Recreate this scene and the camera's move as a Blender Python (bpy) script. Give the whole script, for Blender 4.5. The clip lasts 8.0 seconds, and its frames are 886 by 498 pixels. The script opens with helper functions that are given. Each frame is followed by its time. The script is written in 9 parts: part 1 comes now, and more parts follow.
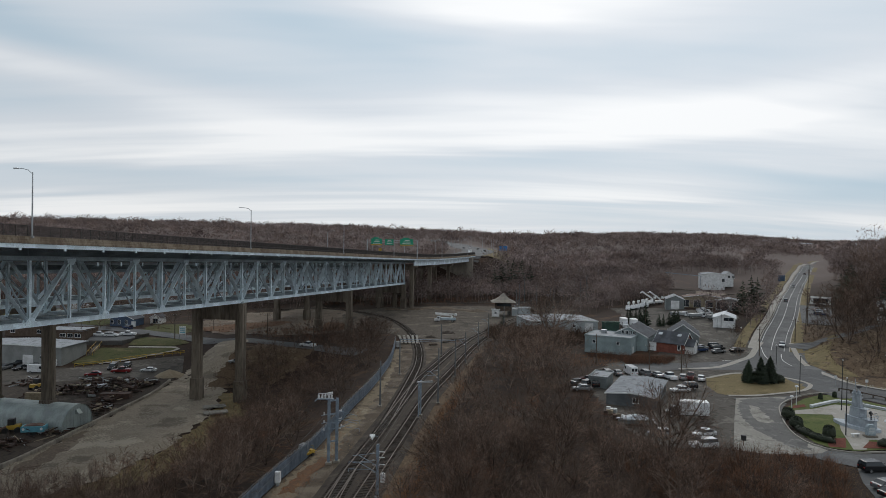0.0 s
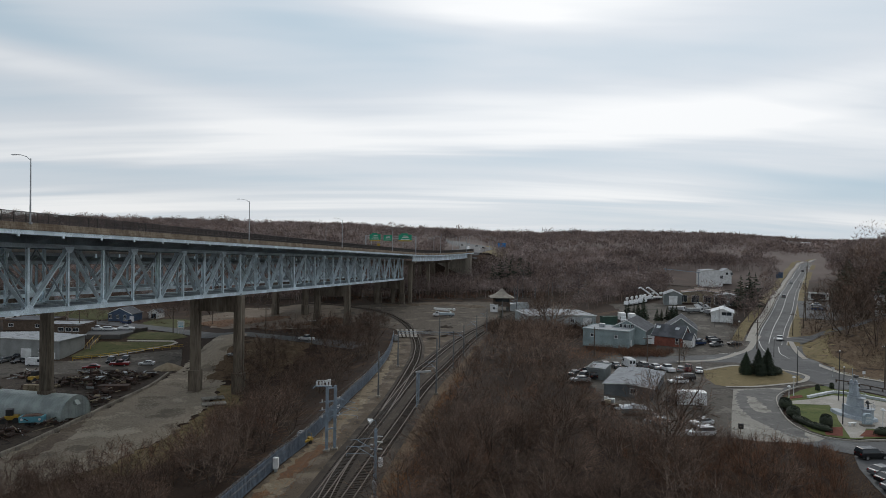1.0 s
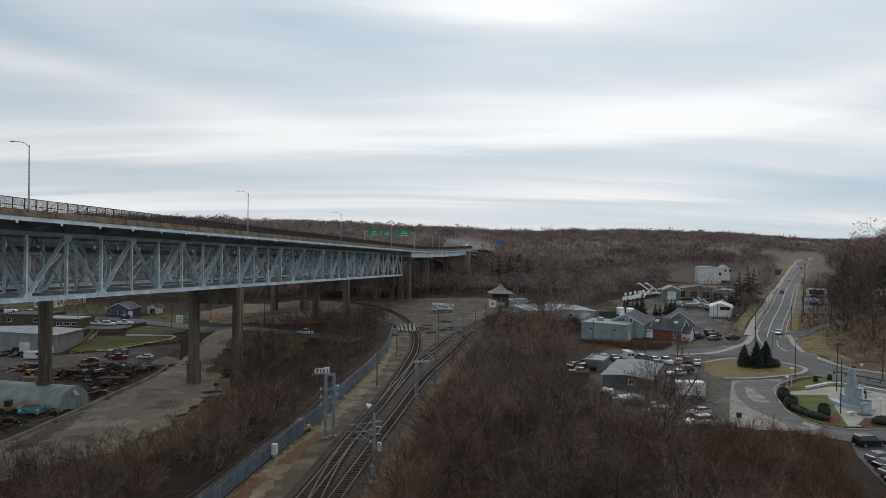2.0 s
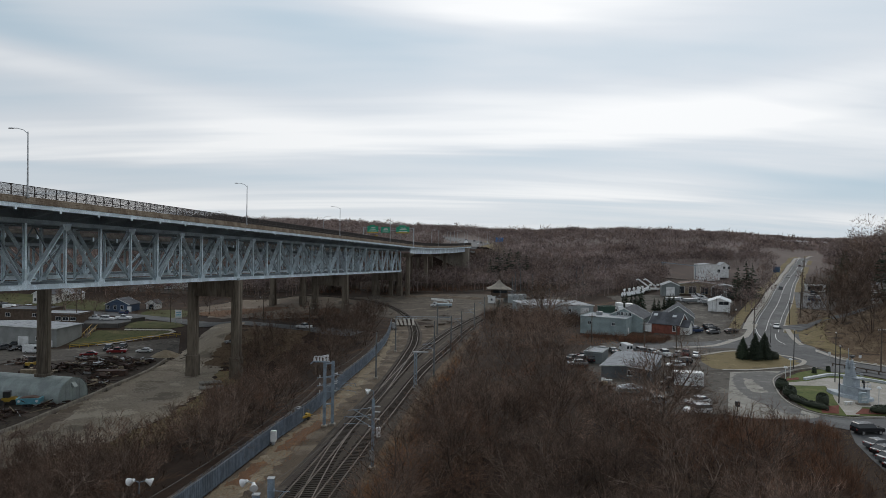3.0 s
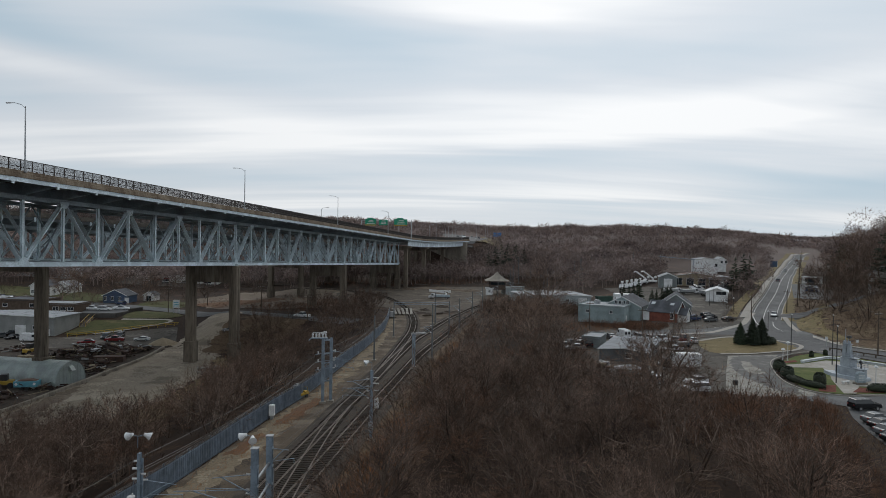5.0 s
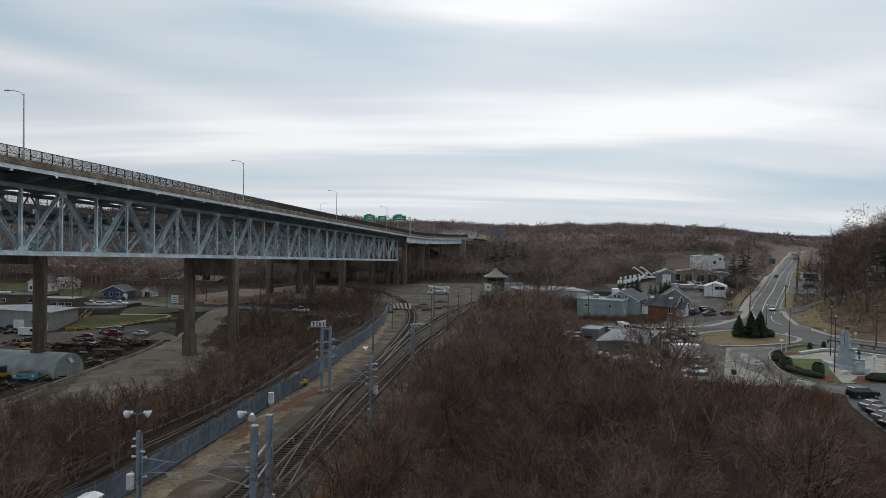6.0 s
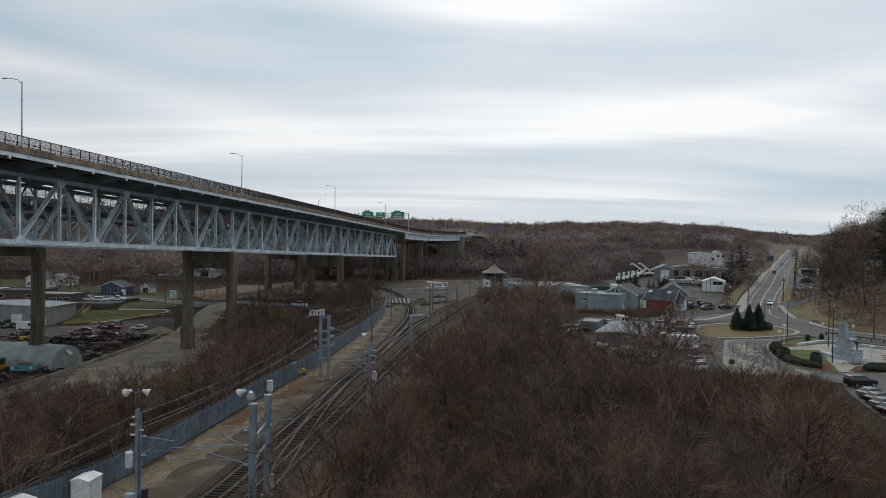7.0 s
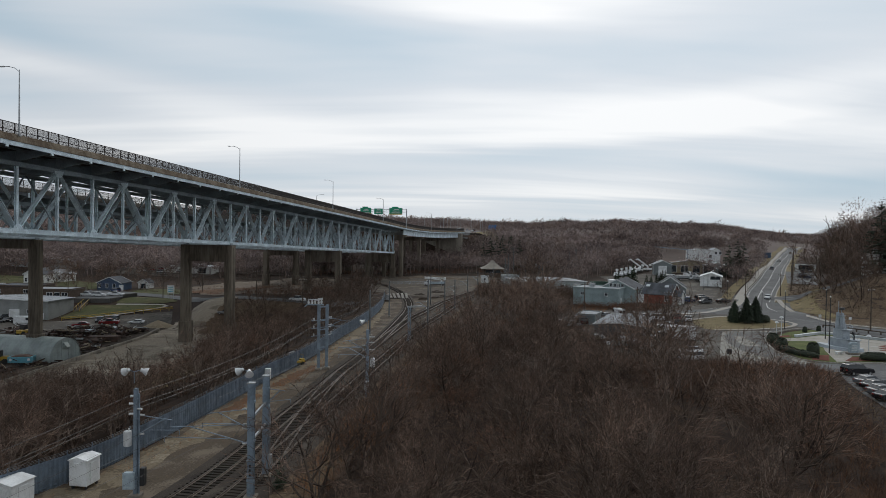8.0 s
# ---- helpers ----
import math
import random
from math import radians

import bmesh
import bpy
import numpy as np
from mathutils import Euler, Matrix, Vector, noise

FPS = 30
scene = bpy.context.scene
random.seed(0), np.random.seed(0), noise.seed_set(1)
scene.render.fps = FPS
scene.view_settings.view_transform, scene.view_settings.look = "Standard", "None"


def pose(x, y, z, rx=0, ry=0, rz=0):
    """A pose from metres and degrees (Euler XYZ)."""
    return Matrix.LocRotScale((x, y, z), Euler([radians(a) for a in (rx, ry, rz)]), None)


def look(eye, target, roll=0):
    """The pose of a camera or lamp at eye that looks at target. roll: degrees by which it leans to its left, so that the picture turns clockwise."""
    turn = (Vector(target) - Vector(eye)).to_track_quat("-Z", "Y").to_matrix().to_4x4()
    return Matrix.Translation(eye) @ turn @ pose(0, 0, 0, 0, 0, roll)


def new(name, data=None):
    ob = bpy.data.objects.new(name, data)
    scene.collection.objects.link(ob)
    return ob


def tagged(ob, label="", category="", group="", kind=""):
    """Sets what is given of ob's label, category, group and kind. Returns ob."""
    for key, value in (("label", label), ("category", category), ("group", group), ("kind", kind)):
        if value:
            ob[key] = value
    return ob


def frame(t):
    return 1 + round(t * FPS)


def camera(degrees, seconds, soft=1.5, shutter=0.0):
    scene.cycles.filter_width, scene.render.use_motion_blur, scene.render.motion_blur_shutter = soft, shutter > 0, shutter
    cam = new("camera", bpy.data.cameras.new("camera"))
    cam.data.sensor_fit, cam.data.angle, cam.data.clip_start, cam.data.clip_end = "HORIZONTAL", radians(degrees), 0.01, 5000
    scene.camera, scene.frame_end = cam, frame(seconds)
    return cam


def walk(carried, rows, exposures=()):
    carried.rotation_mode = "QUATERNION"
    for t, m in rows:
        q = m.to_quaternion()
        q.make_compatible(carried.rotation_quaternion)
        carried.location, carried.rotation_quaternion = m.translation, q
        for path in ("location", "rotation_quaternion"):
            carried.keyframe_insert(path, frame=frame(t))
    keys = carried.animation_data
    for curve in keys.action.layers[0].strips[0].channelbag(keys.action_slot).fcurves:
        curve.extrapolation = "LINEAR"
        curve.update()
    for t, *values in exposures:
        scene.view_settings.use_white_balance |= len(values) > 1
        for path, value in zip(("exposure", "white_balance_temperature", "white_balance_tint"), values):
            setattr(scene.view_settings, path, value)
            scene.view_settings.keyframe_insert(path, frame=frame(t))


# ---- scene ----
from math import degrees
from mathutils.geometry import delaunay_2d_cdt
cam = camera(68.0, 8.0, 0.35)
PATH = [
    (0.0, pose(-0.024, 0.007, 34.893, 89.158, -0.959, -0.003)),
    (1.0, pose(0.106, -0.182, 33.074, 89.102, -0.980, -0.119)),
    (2.0, pose(0.180, -0.309, 31.240, 89.070, -0.987, -0.219)),
    (3.0, pose(0.212, -0.393, 29.407, 89.055, -0.981, -0.312)),
    (4.0, pose(0.215, -0.451, 27.589, 89.048, -0.966, -0.405)),
    (5.0, pose(0.203, -0.503, 25.804, 89.043, -0.942, -0.507)),
    (6.0, pose(0.188, -0.565, 24.066, 89.030, -0.913, -0.626)),
    (7.0, pose(0.184, -0.657, 22.390, 89.002, -0.878, -0.768)),
    (8.0, pose(0.203, -0.795, 20.793, 88.952, -0.841, -0.943)),
]
walk(cam, PATH)

# ---- sky and sun: high overcast with long streaks ----
world = bpy.data.worlds.new("overcast_sky")
scene.world = world
world.use_nodes = True
wt = world.node_tree
wt.nodes.clear()


def wnode(kind, op="", **sockets):
    n = wt.nodes.new(kind)
    if op:
        n.operation = op
    for k, v in sockets.items():
        n.inputs[k].default_value = v
    return n


def wlink(a, ao, b, bi):
    wt.links.new(a.outputs[ao], b.inputs[bi])


SUN_AZ, SUN_EL = radians(15), radians(36)
geo = wnode("ShaderNodeTexCoord")
sep = wnode("ShaderNodeSeparateXYZ")
wlink(geo, "Generated", sep, 0)
up = wnode("ShaderNodeMath", op="MAXIMUM")
wlink(sep, 2, up, 0)
up.inputs[1].default_value = 0.0
low = wnode("ShaderNodeMath", op="ADD")
wlink(up, 0, low, 0)
low.inputs[1].default_value = 0.13
px = wnode("ShaderNodeMath", op="DIVIDE")
py = wnode("ShaderNodeMath", op="DIVIDE")
wlink(sep, 0, px, 0), wlink(low, 0, px, 1)
wlink(sep, 1, py, 0), wlink(low, 0, py, 1)
flat = wnode("ShaderNodeCombineXYZ")
wlink(px, 0, flat, 0), wlink(py, 0, flat, 1)


def streaks(rot, size, detail, off):
    m = wnode("ShaderNodeMapping")
    wlink(flat, 0, m, "Vector")
    m.inputs["Rotation"].default_value = (0, 0, rot)
    m.inputs["Scale"].default_value = size
    m.inputs["Location"].default_value = off
    n = wnode("ShaderNodeTexNoise", Scale=1.0, Detail=detail, Roughness=0.55, Distortion=0.5)
    wlink(m, 0, n, "Vector")
    return n


wide = streaks(radians(-8), (0.2, 0.8, 1.0), 4.0, (3.1, 1.7, 0))
fine = streaks(radians(-14), (0.35, 1.9, 1.0), 5.0, (7.4, 2.2, 0))
mixn = wnode("ShaderNodeMath", op="MULTIPLY_ADD")
wlink(fine, 0, mixn, 0)
mixn.inputs[1].default_value = 0.3
wlink(wide, 0, mixn, 2)
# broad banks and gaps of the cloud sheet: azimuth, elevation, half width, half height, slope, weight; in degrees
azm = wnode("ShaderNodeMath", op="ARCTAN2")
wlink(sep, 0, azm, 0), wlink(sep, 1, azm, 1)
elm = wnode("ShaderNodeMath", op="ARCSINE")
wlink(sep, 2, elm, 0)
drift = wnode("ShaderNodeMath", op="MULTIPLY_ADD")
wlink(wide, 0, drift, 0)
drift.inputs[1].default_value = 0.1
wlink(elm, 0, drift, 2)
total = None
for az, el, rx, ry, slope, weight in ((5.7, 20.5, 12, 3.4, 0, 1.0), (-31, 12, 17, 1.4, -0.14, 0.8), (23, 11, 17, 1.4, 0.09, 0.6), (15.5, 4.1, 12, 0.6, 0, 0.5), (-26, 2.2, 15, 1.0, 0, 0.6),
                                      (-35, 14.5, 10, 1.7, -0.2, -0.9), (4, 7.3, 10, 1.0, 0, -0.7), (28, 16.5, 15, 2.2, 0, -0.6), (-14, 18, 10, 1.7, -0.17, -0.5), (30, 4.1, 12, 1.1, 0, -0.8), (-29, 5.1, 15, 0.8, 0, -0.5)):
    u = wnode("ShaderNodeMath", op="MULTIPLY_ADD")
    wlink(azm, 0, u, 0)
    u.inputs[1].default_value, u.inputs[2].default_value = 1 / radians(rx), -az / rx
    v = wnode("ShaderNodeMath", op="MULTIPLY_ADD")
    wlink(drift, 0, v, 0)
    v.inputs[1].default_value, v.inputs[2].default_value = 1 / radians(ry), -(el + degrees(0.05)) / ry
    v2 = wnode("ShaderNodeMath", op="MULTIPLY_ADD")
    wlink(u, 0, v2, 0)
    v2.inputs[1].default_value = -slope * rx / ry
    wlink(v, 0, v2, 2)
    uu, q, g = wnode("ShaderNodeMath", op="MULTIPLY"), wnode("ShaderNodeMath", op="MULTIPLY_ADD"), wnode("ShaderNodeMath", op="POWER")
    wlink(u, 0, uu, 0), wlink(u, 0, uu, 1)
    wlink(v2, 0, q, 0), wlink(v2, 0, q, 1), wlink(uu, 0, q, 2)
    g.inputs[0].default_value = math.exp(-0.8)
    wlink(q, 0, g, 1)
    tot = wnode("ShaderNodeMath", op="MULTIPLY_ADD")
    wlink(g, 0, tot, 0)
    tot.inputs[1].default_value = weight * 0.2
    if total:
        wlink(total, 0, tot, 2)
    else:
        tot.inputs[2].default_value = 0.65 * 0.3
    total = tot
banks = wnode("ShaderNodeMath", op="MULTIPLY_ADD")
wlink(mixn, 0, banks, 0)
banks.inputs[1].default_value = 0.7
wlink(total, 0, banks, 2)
ramp = wnode("ShaderNodeValToRGB")
wlink(banks, 0, ramp, 0)
ramp.color_ramp.elements[0].position, ramp.color_ramp.elements[0].color = 0.47, (0.47, 0.585, 0.68, 1)
ramp.color_ramp.elements[1].position, ramp.color_ramp.elements[1].color = 0.80, (0.9, 0.915, 0.93, 1)
mid = ramp.color_ramp.elements.new(0.66)
mid.color = (0.66, 0.71, 0.765, 1)
# brighter round the veiled sun
dotn = wnode("ShaderNodeVectorMath", op="DOT_PRODUCT")
wlink(geo, "Generated", dotn, 0)
dotn.inputs[1].default_value = (math.sin(SUN_AZ) * math.cos(SUN_EL), math.cos(SUN_AZ) * math.cos(SUN_EL), math.sin(SUN_EL))
glow = wnode("ShaderNodeMapRange")
wlink(dotn, "Value", glow, 0)
glow.inputs[1].default_value, glow.inputs[2].default_value = 0.66, 1.0
glow.inputs[3].default_value, glow.inputs[4].default_value = 1.1, 1.32
lit = wnode("ShaderNodeVectorMath", op="SCALE")
wlink(ramp, 0, lit, 0), wlink(glow, 0, lit, "Scale")
sky = wnode("ShaderNodeTexSky")
sky.sky_type, sky.sun_disc, sky.sun_elevation, sky.sun_rotation = "NISHITA", False, SUN_EL, SUN_AZ
bg_sky, bg_cloud, both = wnode("ShaderNodeBackground", Strength=0.06), wnode("ShaderNodeBackground", Strength=0.86), wnode("ShaderNodeMixShader", Fac=0.94)
wlink(sky, 0, bg_sky, 0), wlink(lit, 0, bg_cloud, 0)
wlink(bg_sky, 0, both, 1), wlink(bg_cloud, 0, both, 2)
wlink(both, 0, wnode("ShaderNodeOutputWorld"), 0)

sun = new("sun", bpy.data.lights.new("sun", "SUN"))
sun.data.energy, sun.data.angle, sun.data.color = 0.85, radians(25), (1.0, 0.96, 0.9)
sun.matrix_world = look((0, 0, 0), (-math.sin(SUN_AZ) * math.cos(SUN_EL), -math.cos(SUN_AZ) * math.cos(SUN_EL), -math.sin(SUN_EL)))
scene.view_settings.exposure = 0.0


# ---- materials ----
def mat(name, a, b=None, rough=0.8, metal=0.0, scale=0.6, fine=9.0, bump=0.25, each=0.0, stain=None, stretch=(1, 1, 1), island=0.0):
    """A worn surface: two colours mixed by noise at two scales, with relief; each: how far pieces differ."""
    b = b or tuple(c * 0.7 for c in a)
    m = bpy.data.materials.new(name)
    m.use_nodes = True
    nt = m.node_tree
    bsdf = nt.nodes["Principled BSDF"]
    tc = nt.nodes.new("ShaderNodeNewGeometry")
    mp = nt.nodes.new("ShaderNodeMapping")
    mp.inputs["Scale"].default_value = stretch
    nt.links.new(tc.outputs["Position"], mp.inputs["Vector"])
    n1, n2 = nt.nodes.new("ShaderNodeTexNoise"), nt.nodes.new("ShaderNodeTexNoise")
    n1.inputs["Scale"].default_value, n1.inputs["Detail"].default_value = scale, 6
    n2.inputs["Scale"].default_value, n2.inputs["Detail"].default_value = fine, 4
    for n in (n1, n2):
        nt.links.new(mp.outputs[0], n.inputs["Vector"])
    mix = nt.nodes.new("ShaderNodeMath")
    mix.operation = "MULTIPLY_ADD"
    nt.links.new(n2.outputs[0], mix.inputs[0])
    mix.inputs[1].default_value = 0.5
    nt.links.new(n1.outputs[0], mix.inputs[2])
    rmp = nt.nodes.new("ShaderNodeValToRGB")
    rmp.color_ramp.elements[0].position, rmp.color_ramp.elements[0].color = 0.62, (*a, 1)
    rmp.color_ramp.elements[1].position, rmp.color_ramp.elements[1].color = 0.88, (*b, 1)
    if stain:
        e = rmp.color_ramp.elements.new(0.8)
        e.color = (*stain, 1)
    nt.links.new(mix.outputs[0], rmp.inputs[0])
    col = rmp.outputs[0]
    if each:
        inf = nt.nodes.new("ShaderNodeObjectInfo")
        hsv = nt.nodes.new("ShaderNodeHueSaturation")
        rng = nt.nodes.new("ShaderNodeMapRange")
        nt.links.new(inf.outputs["Random"], rng.inputs[0])
        rng.inputs[3].default_value, rng.inputs[4].default_value = 1 - each, 1 + each
        nt.links.new(rng.outputs[0], hsv.inputs["Value"])
        nt.links.new(col, hsv.inputs["Color"])
        col = hsv.outputs[0]
    if island:
        gi, ri, hi = nt.nodes.new("ShaderNodeNewGeometry"), nt.nodes.new("ShaderNodeMapRange"), nt.nodes.new("ShaderNodeHueSaturation")
        nt.links.new(gi.outputs["Random Per Island"], ri.inputs[0])
        ri.inputs[3].default_value, ri.inputs[4].default_value = 1 - island, 1 + island
        nt.links.new(ri.outputs[0], hi.inputs["Value"])
        nt.links.new(col, hi.inputs["Color"])
        col = hi.outputs[0]
    nt.links.new(col, bsdf.inputs["Base Color"])
    bsdf.inputs["Roughness"].default_value, bsdf.inputs["Metallic"].default_value = rough, metal
    if rough >= 0.88:
        bsdf.inputs["Specular IOR Level"].default_value = 0.2
    if bump:
        bp = nt.nodes.new("ShaderNodeBump")
        bp.inputs["Strength"].default_value, bp.inputs["Distance"].default_value = bump, 0.05
        nt.links.new(mix.outputs[0], bp.inputs["Height"])
        nt.links.new(bp.outputs[0], bsdf.inputs["Normal"])
    return m


def paint(name, a, rough=0.45, metal=0.0, each=0.0):
    return mat(name, a, tuple(c * 0.8 for c in a), rough, metal, 1.5, 20, 0.05, each)


def glassy(name, a=(0.02, 0.025, 0.03)):
    m = mat(name, a, a, 0.08, 0.0, 1, 5, 0)
    return m


def mottled(name, cols, scale, fine, rough=0.95, bump=0.4, size=1.0):
    """Ground cover: several colours in patches, broken up by a finer noise."""
    m = mat(name, cols[0], cols[-1], rough, 0, scale, fine, bump)
    rmp = [n for n in m.node_tree.nodes if n.bl_idname == "ShaderNodeValToRGB"][0].color_ramp
    rmp.elements[0].position, rmp.elements[1].position = 0.6, 0.9
    for k, c in enumerate(cols[1:-1]):
        rmp.elements.new(0.6 + 0.3 * (k + 1) / (len(cols) - 1)).color = (*c, 1)
    return m


M_GROUND = mottled("leaf_litter_and_dead_grass", [(0.014, 0.008, 0.005), (0.034, 0.019, 0.0115), (0.02, 0.0115, 0.0072), (0.062, 0.034, 0.019)], 0.09, 1.3)
nt = M_GROUND.node_tree
# haze put into the colour: the far woods' leaf-covered floor pales with distance
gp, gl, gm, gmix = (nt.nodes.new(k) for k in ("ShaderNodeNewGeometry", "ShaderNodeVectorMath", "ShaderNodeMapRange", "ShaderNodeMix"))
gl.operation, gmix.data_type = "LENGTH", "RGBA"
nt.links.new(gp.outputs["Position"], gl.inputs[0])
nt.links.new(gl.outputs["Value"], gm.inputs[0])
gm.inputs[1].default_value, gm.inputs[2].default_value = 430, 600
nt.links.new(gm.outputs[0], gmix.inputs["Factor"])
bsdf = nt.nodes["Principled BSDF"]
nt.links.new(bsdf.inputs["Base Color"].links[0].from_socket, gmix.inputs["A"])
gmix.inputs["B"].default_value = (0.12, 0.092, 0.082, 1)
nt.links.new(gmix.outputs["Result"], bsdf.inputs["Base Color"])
M_YARD = mottled("packed_gravel", [(0.14, 0.117, 0.09), (0.285, 0.244, 0.192), (0.19, 0.159, 0.121), (0.35, 0.303, 0.24)], 0.12, 2.2)
M_DRYGRASS = mottled("dry_grass", [(0.092, 0.074, 0.036), (0.17, 0.13, 0.064), (0.125, 0.1, 0.047), (0.2, 0.152, 0.08)], 0.22, 2.5)
M_LAWN = mottled("winter_lawn", [(0.034, 0.04, 0.013), (0.07, 0.072, 0.024), (0.05, 0.052, 0.019), (0.1, 0.088, 0.04)], 0.25, 3.0)
M_GREENLAWN = mottled("mown_green_lawn", [(0.05, 0.07, 0.018), (0.09, 0.108, 0.03), (0.068, 0.085, 0.024), (0.12, 0.12, 0.045)], 0.4, 4.0)
M_SOIL = mottled("bare_soil", [(0.09, 0.068, 0.049), (0.165, 0.13, 0.1), (0.12, 0.093, 0.07), (0.2, 0.163, 0.127)], 0.12, 1.6)
M_RUST_SOIL = mottled("rust_brown_leaves", [(0.1, 0.05, 0.028), (0.14, 0.075, 0.04), (0.09, 0.05, 0.03), (0.16, 0.095, 0.05)], 0.3, 4.0)
M_SAND = mottled("sandy_fill", [(0.2, 0.16, 0.11), (0.28, 0.23, 0.16), (0.25, 0.2, 0.14), (0.3, 0.25, 0.18)], 0.2, 3.0)
M_BALLAST = mottled("rail_ballast", [(0.026, 0.021, 0.017), (0.058, 0.046, 0.037), (0.04, 0.031, 0.024), (0.078, 0.064, 0.052)], 0.3, 9.0, bump=0.8)
M_WALKWAY = mottled("trackside_path", [(0.04, 0.031, 0.023), (0.1, 0.075, 0.052), (0.062, 0.047, 0.034), (0.115, 0.092, 0.068), (0.15, 0.12, 0.088)], 0.25, 5.0)
M_SANDPATH = mottled("sandy_strip", [(0.1, 0.077, 0.05), (0.19, 0.152, 0.104), (0.13, 0.1, 0.066), (0.235, 0.195, 0.14)], 0.35, 3.0)
M_ASPHALT = mottled("worn_asphalt", [(0.036, 0.037, 0.039), (0.07, 0.071, 0.073), (0.05, 0.051, 0.053), (0.095, 0.096, 0.097)], 0.16, 2.2, 0.85, 0.15)
M_LOT = mottled("patched_asphalt", [(0.04, 0.035, 0.03), (0.085, 0.075, 0.063), (0.055, 0.048, 0.041), (0.125, 0.112, 0.096)], 0.16, 1.2, 0.9, 0.2)
M_PATCH = mottled("fresh_asphalt_patch", [(0.05, 0.048, 0.046), (0.085, 0.082, 0.077), (0.065, 0.062, 0.059), (0.13, 0.125, 0.117)], 0.45, 2.6, 0.85, 0.1)
M_SLAB = mottled("old_concrete_slab", [(0.13, 0.122, 0.106), (0.25, 0.236, 0.208), (0.2, 0.188, 0.166), (0.3, 0.285, 0.255)], 0.35, 2.2, 0.9, 0.15)
M_SIDEWALK = mottled("concrete_sidewalk", [(0.24, 0.22, 0.19), (0.32, 0.3, 0.265), (0.28, 0.26, 0.23), (0.35, 0.33, 0.3)], 0.3, 3.0, 0.9, 0.1)
M_BANKLEAF = mottled("leaf_strewn_bank", [(0.035, 0.024, 0.015), (0.098, 0.062, 0.038), (0.12, 0.084, 0.05), (0.068, 0.042, 0.026), (0.15, 0.11, 0.068)], 0.22, 2.2)
M_YARDSOIL = mottled("brown_yard_gravel", [(0.035, 0.028, 0.022), (0.1, 0.082, 0.064), (0.055, 0.045, 0.035), (0.15, 0.125, 0.098)], 0.16, 1.1)
M_OILSOIL = mottled("oily_yard_soil", [(0.022, 0.018, 0.015), (0.06, 0.047, 0.037), (0.038, 0.03, 0.024), (0.09, 0.072, 0.057)], 0.15, 1.5)
M_MULCH = mottled("red_bark_mulch", [(0.09, 0.028, 0.02), (0.14, 0.045, 0.03), (0.11, 0.035, 0.024), (0.17, 0.06, 0.04)], 1.2, 9.0)
M_LINE = mat("white_road_paint", (0.62, 0.62, 0.6), (0.4, 0.4, 0.39), 0.7, 0, 1.0, 6, 0.05)
M_CONC = mat("weathered_concrete", (0.3, 0.27, 0.225), (0.17, 0.15, 0.125), 0.9, 0, 0.25, 3.0, 0.3, stretch=(1, 1, 0.25))
M_PIER = mat("stained_pier_concrete", (0.2, 0.17, 0.135), (0.085, 0.07, 0.055), 0.92, 0, 0.35, 3.0, 0.3, stretch=(1, 1, 0.15))
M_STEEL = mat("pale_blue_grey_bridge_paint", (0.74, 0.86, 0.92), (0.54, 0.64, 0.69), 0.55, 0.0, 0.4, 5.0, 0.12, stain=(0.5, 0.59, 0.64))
# shade under the deck put into the colour: a darker copy of M_STEEL
M_STEEL_D = mat("shade_dark_bridge_paint", (0.38, 0.455, 0.495), (0.24, 0.29, 0.32), 0.7, 0.0, 0.3, 4.0, 0.15)
M_FASCIA = mat("rust_streaked_parapet", (0.26, 0.215, 0.16), (0.14, 0.105, 0.075), 0.9, 0, 0.5, 4.0, 0.3, stretch=(1, 1, 0.4))
# the far bridge's parapet and girders, toned darker than the near bridge's
M_OLDCONC = mat("dark_old_parapet", (0.12, 0.108, 0.092), (0.06, 0.053, 0.046), 0.9, 0, 0.5, 4.0, 0.3)
M_OLDSTEEL = mat("dark_old_bridge_steel", (0.12, 0.14, 0.15), (0.07, 0.08, 0.088), 0.8, 0.0, 0.4, 4.0, 0.15)
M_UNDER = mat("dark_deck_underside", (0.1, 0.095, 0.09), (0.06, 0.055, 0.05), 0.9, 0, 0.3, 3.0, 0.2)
M_FENCEBAR = mat("dark_bronze_rail_steel", (0.055, 0.045, 0.04), (0.035, 0.03, 0.028), 0.6, 0.2, 1, 8, 0.05)
M_RAIL = mat("worn_rail_steel", (0.15, 0.125, 0.105), (0.085, 0.066, 0.054), 0.5, 0.6, 2.0, 12, 0.05)
M_TIE = mat("creosoted_sleeper", (0.044, 0.035, 0.028), (0.025, 0.02, 0.016), 0.9, 0, 2.0, 15, 0.3, each=0.35)
M_FENCE = mat("blue_grey_fence_sheet", (0.15, 0.19, 0.235), (0.095, 0.12, 0.15), 0.55, 0.15, 1.2, 9.0, 0.1, each=0.12)
M_MAST = mat("galvanised_blue_grey_mast", (0.25, 0.31, 0.37), (0.165, 0.205, 0.245), 0.5, 0.35, 0.8, 7.0, 0.1)
M_POLE = mat("dull_grey_pole_steel", (0.15, 0.16, 0.165), (0.09, 0.095, 0.1), 0.6, 0.2, 0.8, 7.0, 0.1)
M_GALV = mat("galvanised_steel", (0.42, 0.44, 0.45), (0.28, 0.29, 0.3), 0.45, 0.6, 0.8, 7.0, 0.08)
M_WOODPOLE = mat("weathered_pole_timber", (0.12, 0.095, 0.075), (0.07, 0.055, 0.045), 0.9, 0, 1.0, 9, 0.3)
